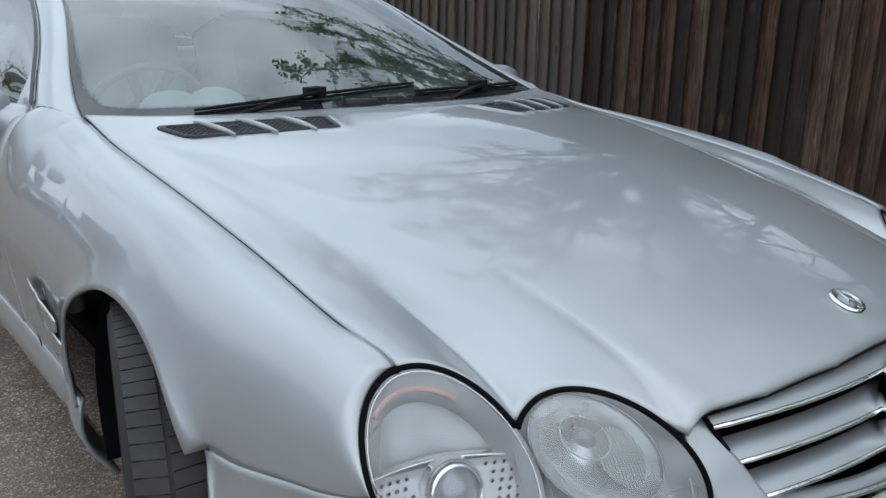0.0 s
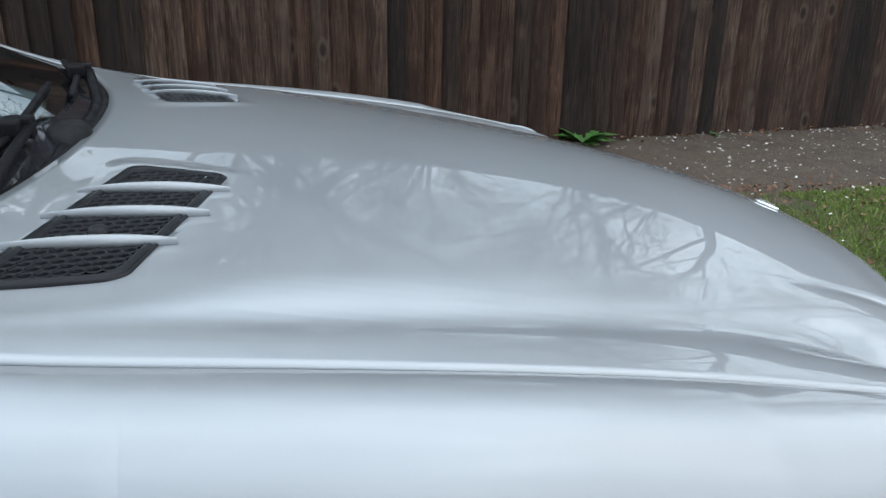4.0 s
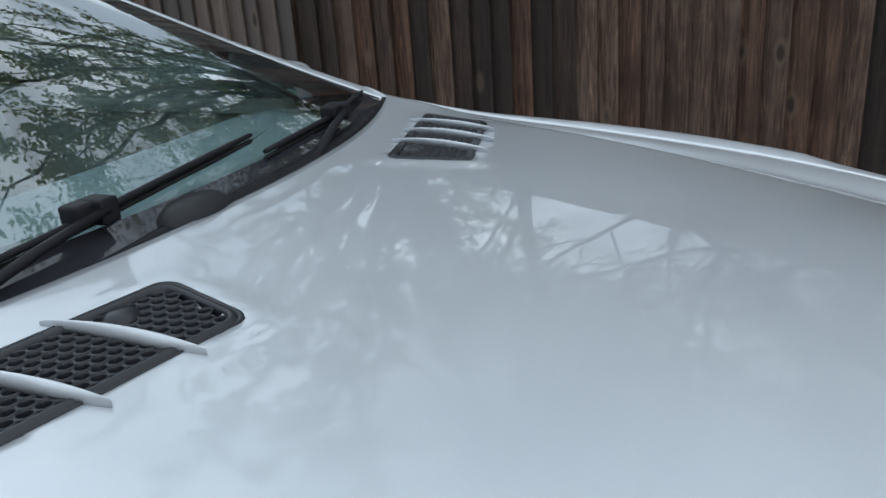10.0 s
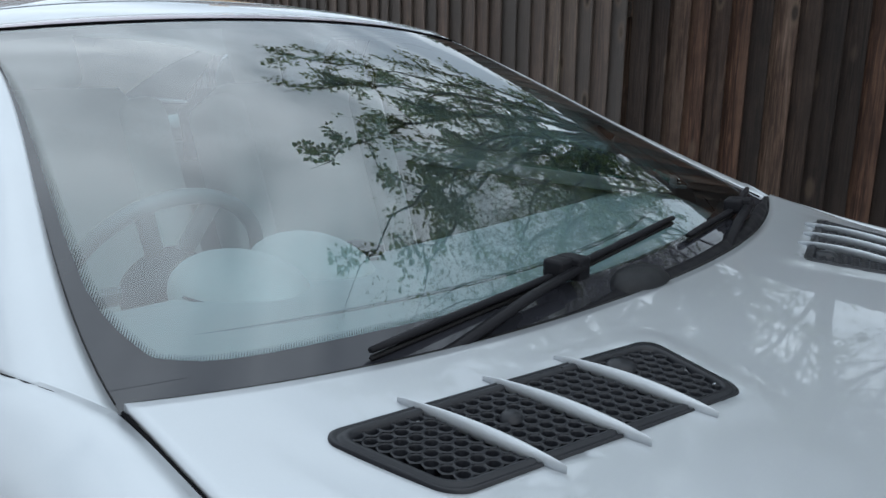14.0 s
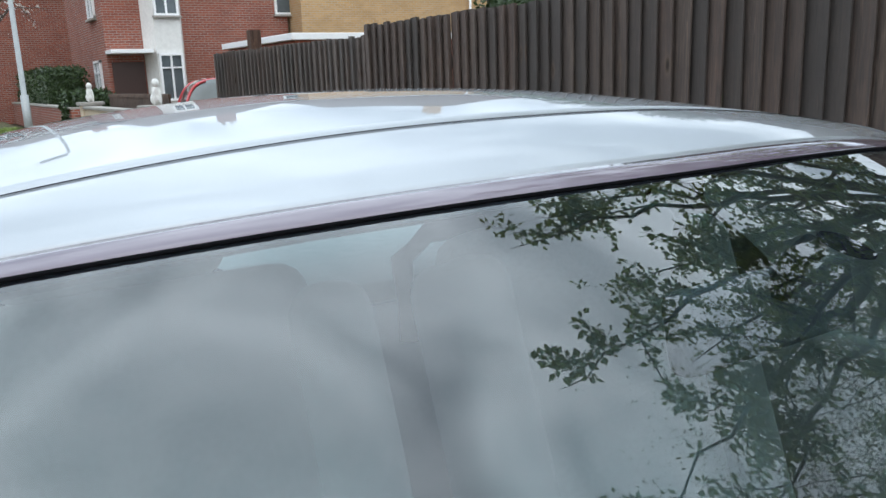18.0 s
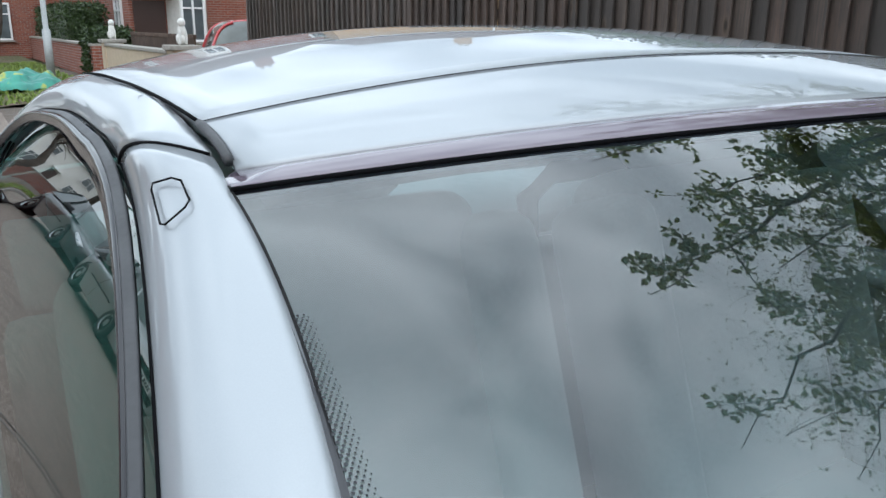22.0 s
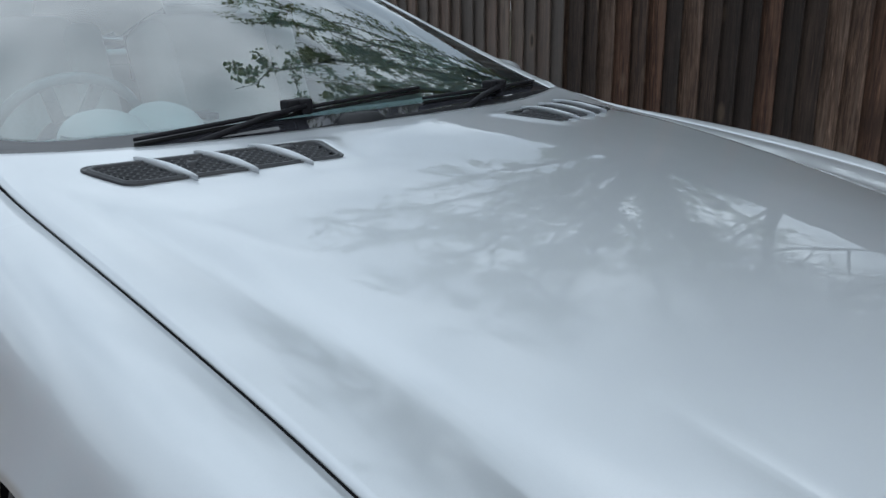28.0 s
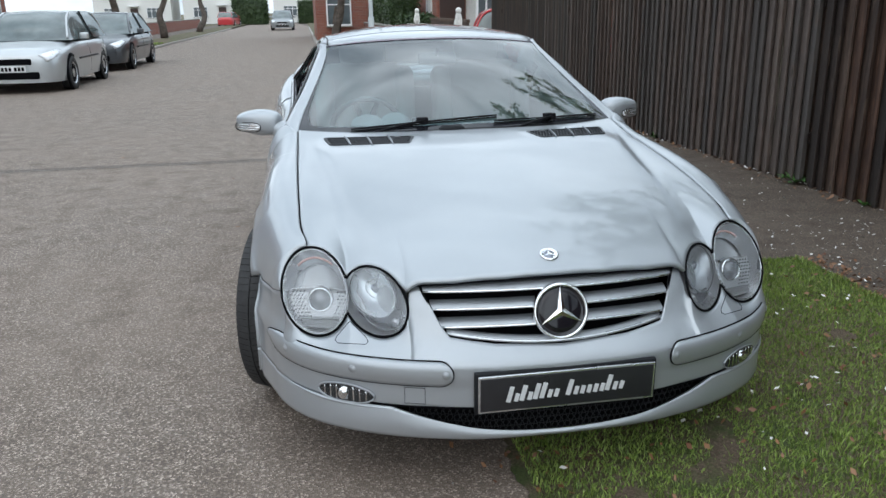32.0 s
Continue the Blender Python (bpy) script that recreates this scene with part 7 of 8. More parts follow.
def hedge(at, sx, sy, sz, seed, lab, n=2600, size=0.09):
    rnd = random.Random(seed)
    h = thing("hedge", lab, "hedge")
    b = bmesh.new()
    add_box(b, sx * 0.9, sy * 0.95, sz * 0.95, Matrix.Translation((at[0], at[1], at[2] + sz * 0.47)), 0.08)
    part("hedge_core", b, HEDGE, h)
    spots = []
    for _ in range(n):
        u = Vector((rnd.uniform(-1, 1), rnd.uniform(-1, 1), rnd.uniform(-0.9, 1)))
        k = max(abs(u.x), abs(u.y), abs(u.z))
        u /= k
        lump = 1 + 0.08 * noise.noise(u * 3 + Vector((seed, 0, 0)))
        spots.append(Vector((at[0] + u.x * sx / 2 * lump, at[1] + u.y * sy / 2 * lump, at[2] + sz / 2 + u.z * sz / 2 * lump)))
    c = new("hedge_leaves", leaves_mesh("hedge_leaves", spots, HEDGE, size, 3, rnd, size))
    c.parent = h
    return h


hedge((2.95, 23.4, 0), 1.0, 1.2, 1.15, 1, "clipped bright green garden shrub")
hedge((3.2, 33.0, 0), 1.2, 9.0, 1.9, 2, "dark clipped hedge above a brick wall", 4200)
hedge((-10.6, 37.0, 0), 1.2, 8.0, 1.3, 3, "low clipped hedge across the road", 2600)
hedge((-6.5, 95.0, 0), 3.5, 2.5, 2.6, 4, "large round evergreen shrub at the street's end", 2600, 0.2)
hedge((0.8, 96.0, 0), 3.2, 2.5, 2.4, 5, "evergreen shrub at the street's end", 2600, 0.2)
hedge((4.6, 6.2, 1.0), 0.9, 2.6, 1.25, 6, "leafy shrub showing above the fence", 2200, 0.06)

# ---- grass, petals, fallen leaves ----
GRASS = leaf_mat("grass_blade", (0.075, 0.130, 0.020), (0.27, 0.36, 0.075))
PETAL = leaf_mat("petal", (0.62, 0.60, 0.58), (0.80, 0.79, 0.78))
DEADLEAF = leaf_mat("dead_leaf", (0.10, 0.035, 0.015), (0.26, 0.13, 0.06))
GRIT = leaf_mat("road_grit", (0.10, 0.095, 0.09), (0.42, 0.41, 0.39))


def stuff(name, verts, faces, mat, lab, cat):
    me = bpy.data.meshes.new(name)
    me.from_pydata(verts, [], faces)
    me.materials.append(mat)
    return tagged(new(name, me), lab, cat, kind="stuff")


def grass(name, n, x0, x1, y0, y1, h, lab, seed, zf, dens=None, wide=0.0024):
    rnd = random.Random(seed)
    vs, fs = [], []
    while len(fs) < n:
        x, y = rnd.uniform(x0, x1), rnd.uniform(y0, y1)
        d = noise.noise((x * 1.1, y * 1.1, seed)) + 0.5 * noise.noise((x * 4.5, y * 4.5, seed))
        if dens and d < dens(x, y) and rnd.random() < 0.93:
            continue
        a = rnd.uniform(0, 2 * math.pi)
        l = h * rnd.uniform(0.45, 1.25) * (1 + 0.5 * d)
        lx, ly = rnd.gauss(0, 0.45) * l, rnd.gauss(0, 0.45) * l
        z = zf(x, y)
        w = wide
        dx, dy = w * math.cos(a), w * math.sin(a)
        k = len(vs)
        vs += [(x - dx, y - dy, z), (x + dx, y + dy, z), (x + dx * 0.8 + lx * 0.4, y + dy * 0.8 + ly * 0.4, z + l * 0.6), (x - dx * 0.8 + lx * 0.4, y - dy * 0.8 + ly * 0.4, z + l * 0.6), (x + lx, y + ly, z + l)]
        fs += [(k, k + 1, k + 2, k + 3), (k + 3, k + 2, k + 4)]
    return stuff(name, vs, fs, GRASS, lab, "grass")


def verge_top(x, y):
    return verge_z(x, y) - 0.001


def bare(x, y):
    """Thin turf near the car's nose and beside the pavement."""
    near = math.exp(-((x - 0.95) / 0.55) ** 2 - ((y + 1.45) / 0.35) ** 2)
    edge = math.exp(-((x - 1.82) / 0.16) ** 2)
    kerbside = math.exp(-(max(0.0, x - KERB_R) / 0.26) ** 2)
    patch = 0.30 * noise.noise((x * 2.6, y * 2.6, 21.0))
    return -0.60 + 0.50 * near + 0.5 * edge + 0.55 * kerbside + patch


grass("grass", 330000, -0.08, 1.86, -4.6, 0.72, 0.019, "uneven green verge grass thinning over bare soil", 2, verge_top, bare, 0.0019)
grass("grass", 36000, -0.08, 1.90, -11.0, -4.6, 0.06, "green verge grass further along", 3, verge_top, lambda x, y: -0.35, 0.006)
grass("grass", 9000, -0.05, 1.80, 15.6, 30.0, 0.07, "verge grass down the street", 4, lambda x, y: grass_z(x, y) + 0.02, None, 0.014)
grass("grass", 8000, -8.5, -6.95, 21.6, 36.0, 0.07, "verge grass across the road", 5, lambda x, y: 0.10, None, 0.014)


def flakes(name, n, spot, size, mat, lab, cat, seed, lift=0.003, flat=0.25, near_fn=None):
    rnd = random.Random(seed)
    vs, fs = [], []
    while len(fs) < n:
        p = spot(rnd)
        if p is None:
            continue
        l = size * rnd.uniform(0.6, 1.3)
        a = rnd.uniform(0, 2 * math.pi)
        d = Vector((math.cos(a), math.sin(a), rnd.gauss(0, flat))).normalized()
        e = Vector((-math.sin(a), math.cos(a), rnd.gauss(0, flat))).normalized()
        q = Vector(p) + Vector((0, 0, lift))
        k = len(vs)
        vs += [tuple(q - d * l), tuple(q + e * l * 0.62 - d * l * 0.1), tuple(q + d * l), tuple(q - e * l * 0.62 + d * l * 0.1)]
        fs.append((k, k + 1, k + 2, k + 3))
    return stuff(name, vs, fs, mat, lab, cat)


def on_pave(rnd):
    y = rnd.uniform(-9.0, 9.0) if rnd.random() < 0.4 else rnd.uniform(-5.5, 1.5)
    x = rnd.uniform(PAVE_IN - 0.05, fence_x(y) - 0.02)
    if noise.noise((x * 1.4, y * 1.4, 8)) < rnd.uniform(-0.7, 0.15):
        return None
    return (x, y, pave_z(x, y))


def on_verge(rnd):
    x, y = rnd.uniform(-0.05, 1.9), rnd.uniform(-6, 0.7)
    if noise.noise((x * 3.1, y * 3.1, 4)) < rnd.uniform(-0.8, 0.35):
        return None
    return (x, y, grass_z(x, y) + 0.02)


def by_road(rnd):
    y = rnd.uniform(-4.5, 0.7)
    x = road_edge(y) + rnd.gauss(0.0, 0.10)
    return (x, y, max(0.0, verge_z(x, y)))


def by_edge(rnd):
    y = rnd.uniform(-5, 0.75)
    x = PAVE_IN + rnd.gauss(0.02, 0.09)
    if noise.noise((y * 0.9, 2.0, 0)) < rnd.uniform(-0.5, 0.5):
        return None
    return (x, y, pave_z(x, y) + 0.012)


def on_road(rnd):
    return (rnd.uniform(-5.0, 0.4), rnd.uniform(-3.0, 9.0), 0.0)


def by_fence(rnd):
    y = rnd.uniform(-8, 8)
    return (fence_x(y) - abs(rnd.gauss(0, 0.07)) - 0.02, y, pave_z(2.8, y) + 0.005)


flakes("petals", 1500, on_pave, 0.0100, PETAL, "white fallen blossom petals on the pavement", "petals", 5, 0.004)
flakes("petals", 420, on_verge, 0.011, PETAL, "white fallen petals in the grass", "petals", 6, 0.02)
flakes("fallen_leaves", 3000, by_edge, 0.0135, DEADLEAF, "brown fallen leaves along the verge edge", "leaves", 7, 0.008, 0.5)
flakes("fallen_leaves", 1500, on_verge, 0.0125, DEADLEAF, "scattered brown leaves on the grass", "leaves", 8, 0.012, 0.6)
flakes("fallen_leaves", 420, by_road, 0.0125, DEADLEAF, "brown leaf scraps where the turf meets the road", "leaves", 14, 0.005, 0.6)
flakes("fallen_leaves", 26, on_road, 0.020, DEADLEAF, "a few brown leaves on the road", "leaves", 9, 0.004, 0.3)
flakes("road_grit", 1500, on_road, 0.0045, GRIT, "pale grit and petals on the road", "grit", 10, 0.002, 0.2)
flakes("fallen_leaves", 500, by_fence, 0.022, DEADLEAF, "leaf litter along the fence foot", "leaves", 12, 0.006, 0.5)
flakes("petals", 300, by_fence, 0.011, PETAL, "petals gathered along the fence foot", "petals", 13, 0.012)


def weed(at, size, n, seed):
    rnd = random.Random(seed)
    w = thing("weed", "broad-leaved green weed at the fence foot", "plant", "weeds by the fence")
    for k in range(n):
        a = rnd.uniform(0, 2 * math.pi)
        l = size * rnd.uniform(0.6, 1.1)
        rise = rnd.uniform(0.35, 1.0)
        def leaf(u, v, a=a, l=l, rise=rise):
            w_ = 0.16 * l * math.sin(math.pi * min(1, u * 0.92 + 0.08)) * (1 + 0.25 * math.sin(u * 22))
            r = l * u
            z = l * rise * (u - 0.55 * u * u) + 0.3 * abs(v) * w_
            return (at[0] + r * math.cos(a) - v * w_ * math.sin(a), at[1] + r * math.sin(a) + v * w_ * math.cos(a), at[2] + z)
        part("leaf", sheet(leaf, steps(0, 1, 8), (-1, 0, 1), (0, 0, 1)), LEAF_W, w)
    return w


LEAF_W = plain("weed_leaf", (0.065, 0.17, 0.035), 0.5, vary=0.3, scale=40)
weed((3.00, -1.64, 0.10), 0.20, 22, 1)
weed((3.02, -2.55, 0.10), 0.07, 9, 2)
weed((2.88, 2.35, 0.11), 0.16, 14, 3)
weed((2.90, 1.62, 0.11), 0.10, 10, 4)
weed((2.80, 4.6, 0.11), 0.12, 10, 5)

# ---- houses, walls, cars down the street ----
def brick_mat(name, a, b, mortar):
    m = Mat(name)
    br = m.n.new("ShaderNodeTexBrick")
    br.inputs["Scale"].default_value = 1.0
    br.inputs["Brick Width"].default_value = 0.225
    br.inputs["Row Height"].default_value = 0.075
    br.inputs["Mortar Size"].default_value = 0.008
    br.inputs["Color1"].default_value = (*a, 1)
    br.inputs["Color2"].default_value = (*b, 1)
    br.inputs["Mortar"].default_value = (*mortar, 1)
    sx = m.n.new("ShaderNodeSeparateXYZ")
    m.l.new(m.co.outputs["Object"], sx.inputs[0])
    ad = m.n.new("ShaderNodeMath")
    ad.operation = "ADD"
    m.l.new(sx.outputs[0], ad.inputs[0])
    m.l.new(sx.outputs[1], ad.inputs[1])
    cx = m.n.new("ShaderNodeCombineXYZ")
    m.l.new(ad.outputs[0], cx.inputs[0])
    m.l.new(sx.outputs[2], cx.inputs[1])
    m.l.new(cx.outputs[0], br.inputs["Vector"])
    st = m.noise(1.3, 5, 0.6)
    m.color(m.mix(m.grey(st, 0, 0.45, 0.45, 0.7), br.outputs["Color"], tuple(c * 0.6 for c in a)))
    m.set(Roughness=0.88)
    m.bump(br.outputs["Fac"], -0.4, 0.006)
    return m.m


BRICK_R = brick_mat("red_brick", (0.30, 0.085, 0.050), (0.21, 0.060, 0.040), (0.30, 0.26, 0.23))
BRICK_Y = brick_mat("buff_brick", (0.50, 0.30, 0.13), (0.42, 0.25, 0.11), (0.42, 0.36, 0.28))
RENDER_W = plain("white_render", (0.72, 0.71, 0.68), 0.8, vary=0.08, scale=9)
RENDER_B = plain("beige_render", (0.55, 0.44, 0.32), 0.85, vary=0.1, scale=9)
UPVC = plain("white_frame", (0.80, 0.80, 0.80), 0.35, vary=0.03)
TILE_R = plain("roof_tile", (0.075, 0.05, 0.042), 0.85, vary=0.35, scale=8, bump=0.5)
PANE = plain("window_pane", (0.10, 0.12, 0.13), 0.05, vary=0.3, scale=2)
DARKWOOD = plain("dark_door", (0.05, 0.025, 0.02), 0.4, vary=0.2)
CONC = plain("concrete", (0.32, 0.30, 0.27), 0.9, vary=0.2, scale=14, bump=0.2)


def local(m, b):
    bmesh.ops.transform(b, matrix=m, verts=b.verts)
    return b


def window(parent, m, w, h, cols=2, transom=True):
    """A glazed window with frame, sill and panes; m puts its centre on the wall, x along, y out of the wall."""
    fr = bmesh.new()
    t = 0.07
    for sx in (-1, 1):
        add_box(fr, t, 0.10, h, m @ Matrix.Translation((sx * (w / 2 - t / 2), -0.02, 0)))
    for sz in (-1, 1):
        add_box(fr, w, 0.10, t, m @ Matrix.Translation((0, -0.021, sz * (h / 2 - t / 2))))
    wd = part("window", fr, UPVC, parent, "white-framed window", smooth=False)
    for c in range(1, cols):
        part("mullion", box_bm(t * 0.8, 0.085, h - 2 * t, m @ Matrix.Translation((-w / 2 + w * c / cols, -0.02, 0))), UPVC, wd, smooth=False)
    if transom:
        part("transom", box_bm(w - 2 * t, 0.08, t * 0.7, m @ Matrix.Translation((0, -0.02, h * 0.2))), UPVC, wd, smooth=False)
    for c in range(cols):
        part("pane", box_bm(w / cols - t, 0.02, h - t, m @ Matrix.Translation((-w / 2 + w * (c + 0.5) / cols, 0.0, 0))), PANE, wd, smooth=False)
    part("window_sill", box_bm(w + 0.12, 0.16, 0.06, m @ Matrix.Translation((0, -0.06, -h / 2 - 0.03))), CONC, wd, smooth=False)
    return wd


def gable_roof(w, d, h, over=0.3):
    bm = bmesh.new()
    x, y = w / 2 + over, d / 2 + over
    p = [bm.verts.new(v) for v in ((-x, -y, 0), (x, -y, 0), (x, y, 0), (-x, y, 0), (-x + w * 0.22, 0, h), (x - w * 0.22, 0, h))]
    for f in ((0, 1, 5, 4), (1, 2, 5), (2, 3, 4, 5), (3, 0, 4), (3, 2, 1, 0)):
        bm.faces.new([p[i] for i in f])
    return bm


def house(at, turn, w, d, h, wall, lab, wins, chimney=True, door=None, roof=True, bay=None):
    """A house; its front looks along local -y."""
    ho = thing("house", lab, "house", "houses along the street")
    M = Matrix.Translation(at) @ Matrix.Rotation(radians(turn), 4, "Z")
    part("wall", local(M, box_bm(w, d, h, Matrix.Translation((0, 0, h / 2)))), wall, ho, smooth=False)
    if roof:
        rf = part("roof", local(M @ Matrix.Translation((0, 0, h)), gable_roof(w, d, 2.6)), TILE_R, ho, "hipped tiled roof", smooth=False)
        part("gutter", local(M, tube_bm([(-w / 2 - 0.3, -d / 2 - 0.32, h + 0.02), (w / 2 + 0.3, -d / 2 - 0.32, h + 0.02)], 0.06, 8)), UPVC, rf)
        if chimney:
            part("chimney", local(M, box_bm(0.7, 0.5, 1.5, Matrix.Translation((w * 0.22, 0.3, h + 2.9)))), wall, rf, smooth=False)
            for q in (-0.18, 0.18):
                part("chimney_pot", local(M, lathe_bm([(0.08, 0), (0.10, 0.3), (0.07, 0.32)], Matrix.Translation((w * 0.22 + q, 0.3, h + 3.65)), 12)), CONC, rf)
    for side, u, z, ww, wh, cols in wins:
        if side == "front":
            m = M @ Matrix.Translation((u, -d / 2 - 0.01, z))
        elif side == "left":
            m = M @ Matrix.Translation((-w / 2 - 0.01, u, z)) @ Matrix.Rotation(radians(-90), 4, "Z")
        else:
            m = M @ Matrix.Translation((w / 2 + 0.01, u, z)) @ Matrix.Rotation(radians(90), 4, "Z")
        window(ho, m, ww, wh, cols)
    if door:
        part("door", local(M, box_bm(0.95, 0.08, 2.05, Matrix.Translation((door, -d / 2 - 0.03, 1.03)), 0.01)), DARKWOOD, ho, "dark front door", smooth=False)
        part("porch", local(M, box_bm(1.25, 0.9, 0.12, Matrix.Translation((door, -d / 2 - 0.45, 2.35)), 0.02)), UPVC, ho, "small white porch roof", smooth=False)
    if bay:
        u, bw = bay
        part("bay", local(M, prism_bm([(-bw / 2, 0), (-bw * 0.32, -0.7), (bw * 0.32, -0.7), (bw / 2, 0)], h - 0.3, Matrix.Translation((u, -d / 2, 0.0)))), RENDER_W, ho, "white two-storey bay", smooth=False)
        for z, wh in ((1.55, 1.45), (h - 1.35, 1.30)):
            window(ho, M @ Matrix.Translation((u, -d / 2 - 0.72, z)), bw * 0.6, wh, 2)
    return ho


# right-hand side, beyond the fence
house((7.3, 31.0, 0), 0, 6.0, 7.0, 5.4, BRICK_R, "red brick house with a white bay", [("front", 3.0, 4.15, 0.9, 1.25, 1), ("left", -2.0, 4.1, 1.1, 1.3, 2), ("left", -2.0, 1.5, 1.1, 1.3, 2)], bay=(-1.25, 1.25), door=-2.4)
house((3.5, 41.0, 0), 0, 7.0, 8.0, 5.2, BRICK_R, "red brick house further down the street", [("left", -2.0, 3.9, 1.2, 1.4, 2), ("left", 1.5, 3.9, 1.2, 1.4, 2), ("front", -2.4, 3.9, 1.2, 1.4, 2), ("front", -2.4, 1.4, 1.2, 1.4, 2)])
house((15.6, 29.5, 0), 0, 10.4, 6.0, 5.6, BRICK_Y, "buff brick house behind the fence", [("front", 3.5, 3.6, 1.4, 1.3, 2)])
part("downpipe", tube_bm([(17.2, 26.4, 0), (17.2, 26.4, 5.5)], 0.05, 8), UPVC, bpy.data.objects["house.002"])
gar = thing("garage", "flat-roofed garage with white fascia behind the fence", "garage")
part("wall", box_bm(4.6, 5.0, 2.25, Matrix.Translation((9.3, 21.5, 1.12))), BRICK_R, gar, smooth=False)
part("roof", box_bm(4.9, 5.3, 0.16, Matrix.Translation((9.3, 21.5, 2.33)), 0.02), UPVC, gar, "flat roof with white edge", smooth=False)
# across the road
for k, (y, wl) in enumerate(((-6.0, BRICK_R), (4.5, RENDER_W), (15.0, BRICK_R), (26.0, BRICK_R), (38.0, BRICK_R))):
    house((-19.0, y, 0), 90, 8.4, 7.0, 5.3, wl, ("white rendered" if wl is RENDER_W else "red brick") + " house with a hipped roof across the road", [("front", -2.4, 1.5, 1.8, 1.4, 3), ("front", -2.4, 4.1, 1.6, 1.3, 3), ("front", 2.2, 4.1, 1.6, 1.3, 3), ("front", 2.6, 1.5, 1.5, 1.4, 2)], door=0.4)
# the street's end
for k, x in enumerate((-22.0, -11.0, 0.5, 12.0)):
    house((x, 112.0, 0), 0, 9.5, 8.0, 5.0, RENDER_W, "white rendered house at the street's end", [("front", -2.6, 1.5, 1.8, 1.3, 3), ("front", 2.6, 1.5, 1.8, 1.3, 3), ("front", -2.6, 3.9, 1.6, 1.2, 2), ("front", 2.6, 3.9, 1.6, 1.2, 2)], door=0.2)


def low_wall(x0, y0, x1, y1, h, mat, lab, t=0.22):
    d = Vector((x1 - x0, y1 - y0, 0))
    w = thing("garden_wall", lab, "wall", kind="structure")
    m = Matrix.Translation(((x0 + x1) / 2, (y0 + y1) / 2, h / 2)) @ Matrix.Rotation(math.atan2(d.y, d.x), 4, "Z")
    part("wall", box_bm(d.length, t, h, m), mat, w, smooth=False)
    part("coping", box_bm(d.length, t + 0.07, 0.06, m @ Matrix.Translation((0, 0, h / 2 + 0.03)), 0.01), CONC, w, smooth=False)
    return w


low_wall(2.62, 15.0, 2.55, 20.6, 0.85, RENDER_B, "low beige rendered garden wall")
low_wall(2.55, 22.6, 2.4, 38.0, 0.8, BRICK_R, "low red brick garden wall")
low_wall(2.75, 11.2, 2.70, 14.6, 0.8, RENDER_B, "low rendered wall beside the fence end")
low_wall(-10.6, 10.0, -10.6, 31.0, 0.8, BRICK_R, "low brick garden wall across the road")
low_wall(-10.6, 42.0, -10.6, 80.0, 0.8, BRICK_R, "low brick garden wall far across the road")


panel = thing("timber_panel", "dark timber panel behind the low garden wall", "fence", kind="structure")
part("board", box_bm(0.03, 5.4, 1.12, Matrix.Translation((3.0, 17.8, 0.56)), 0.004), BOARD, panel, smooth=False)
part("rail", box_bm(0.06, 5.4, 0.07, Matrix.Translation((3.0, 17.8, 1.13)), 0.006), BOARD, panel, smooth=False)


def pillar(x, y, h, mat):
    p = thing("gate_pillar", "square rendered gate pillar with a stone cap", "pillar", "gate pillars")
    part("shaft", box_bm(0.42, 0.42, h, Matrix.Translation((x, y, h / 2)), 0.01), mat, p, smooth=False)
    part("cap", box_bm(0.54, 0.54, 0.08, Matrix.Translation((x, y, h + 0.04)), 0.02), CONC, p, smooth=False)


STONE_W = plain("white_stone", (0.70, 0.69, 0.66), 0.7, vary=0.12, scale=20)


def statue(x, y, z):
    """A seated animal figure as one plain shape."""
    b = bmesh.new()
    for dx, dy, dz, rx, ry, rz in ((0, 0, 0.10, 0.09, 0.12, 0.11), (0, -0.04, 0.22, 0.07, 0.07, 0.12), (0, -0.06, 0.36, 0.065, 0.075, 0.07), (0.05, -0.10, 0.12, 0.025, 0.025, 0.13), (-0.05, -0.10, 0.12, 0.025, 0.025, 0.13)):
        r = bmesh.ops.create_uvsphere(b, u_segments=14, v_segments=10, radius=1)
        bmesh.ops.transform(b, matrix=Matrix.Translation((x + dx, y + dy, z + dz)) @ Matrix.Diagonal((rx, ry, rz, 1)), verts=r["verts"])
    return solo("statue", b, STONE_W, "small white stone statue on the gate pillar", "statue", "gate statues")


for y, x in ((14.8, 2.70), (20.8, 2.62)):
    pillar(x, y, 0.92, RENDER_B)
    statue(x, y, 1.0)

lamp = thing("street_lamp", "slim grey steel street lamp column", "street lamp")
LAMPC = plain("lamp_steel", (0.36, 0.38, 0.38), 0.5, 0.4)
part("column", tube_bm([(1.35, 21.5, 0), (1.35, 21.5, 1.2), (1.35, 21.5, 1.21), (1.35, 21.5, 6.2)], [0.09, 0.09, 0.06, 0.045], 12), LAMPC, lamp)
part("base_plate", box_bm(0.26, 0.26, 0.05, Matrix.Translation((1.35, 21.5, 0.10)), 0.01), LAMPC, lamp, "square base plate", smooth=False)
part("lantern", box_bm(0.7, 0.22, 0.12, Matrix.Translation((0.95, 21.5, 6.25)), 0.03), LAMPC, lamp)

post = thing("post", "tall dark timber post standing behind the fence", "post")
part("timber", box_bm(0.16, 0.16, 2.05, Matrix.Translation((3.55, 12.2, 1.02)), 0.01), BOARD, post, smooth=False)


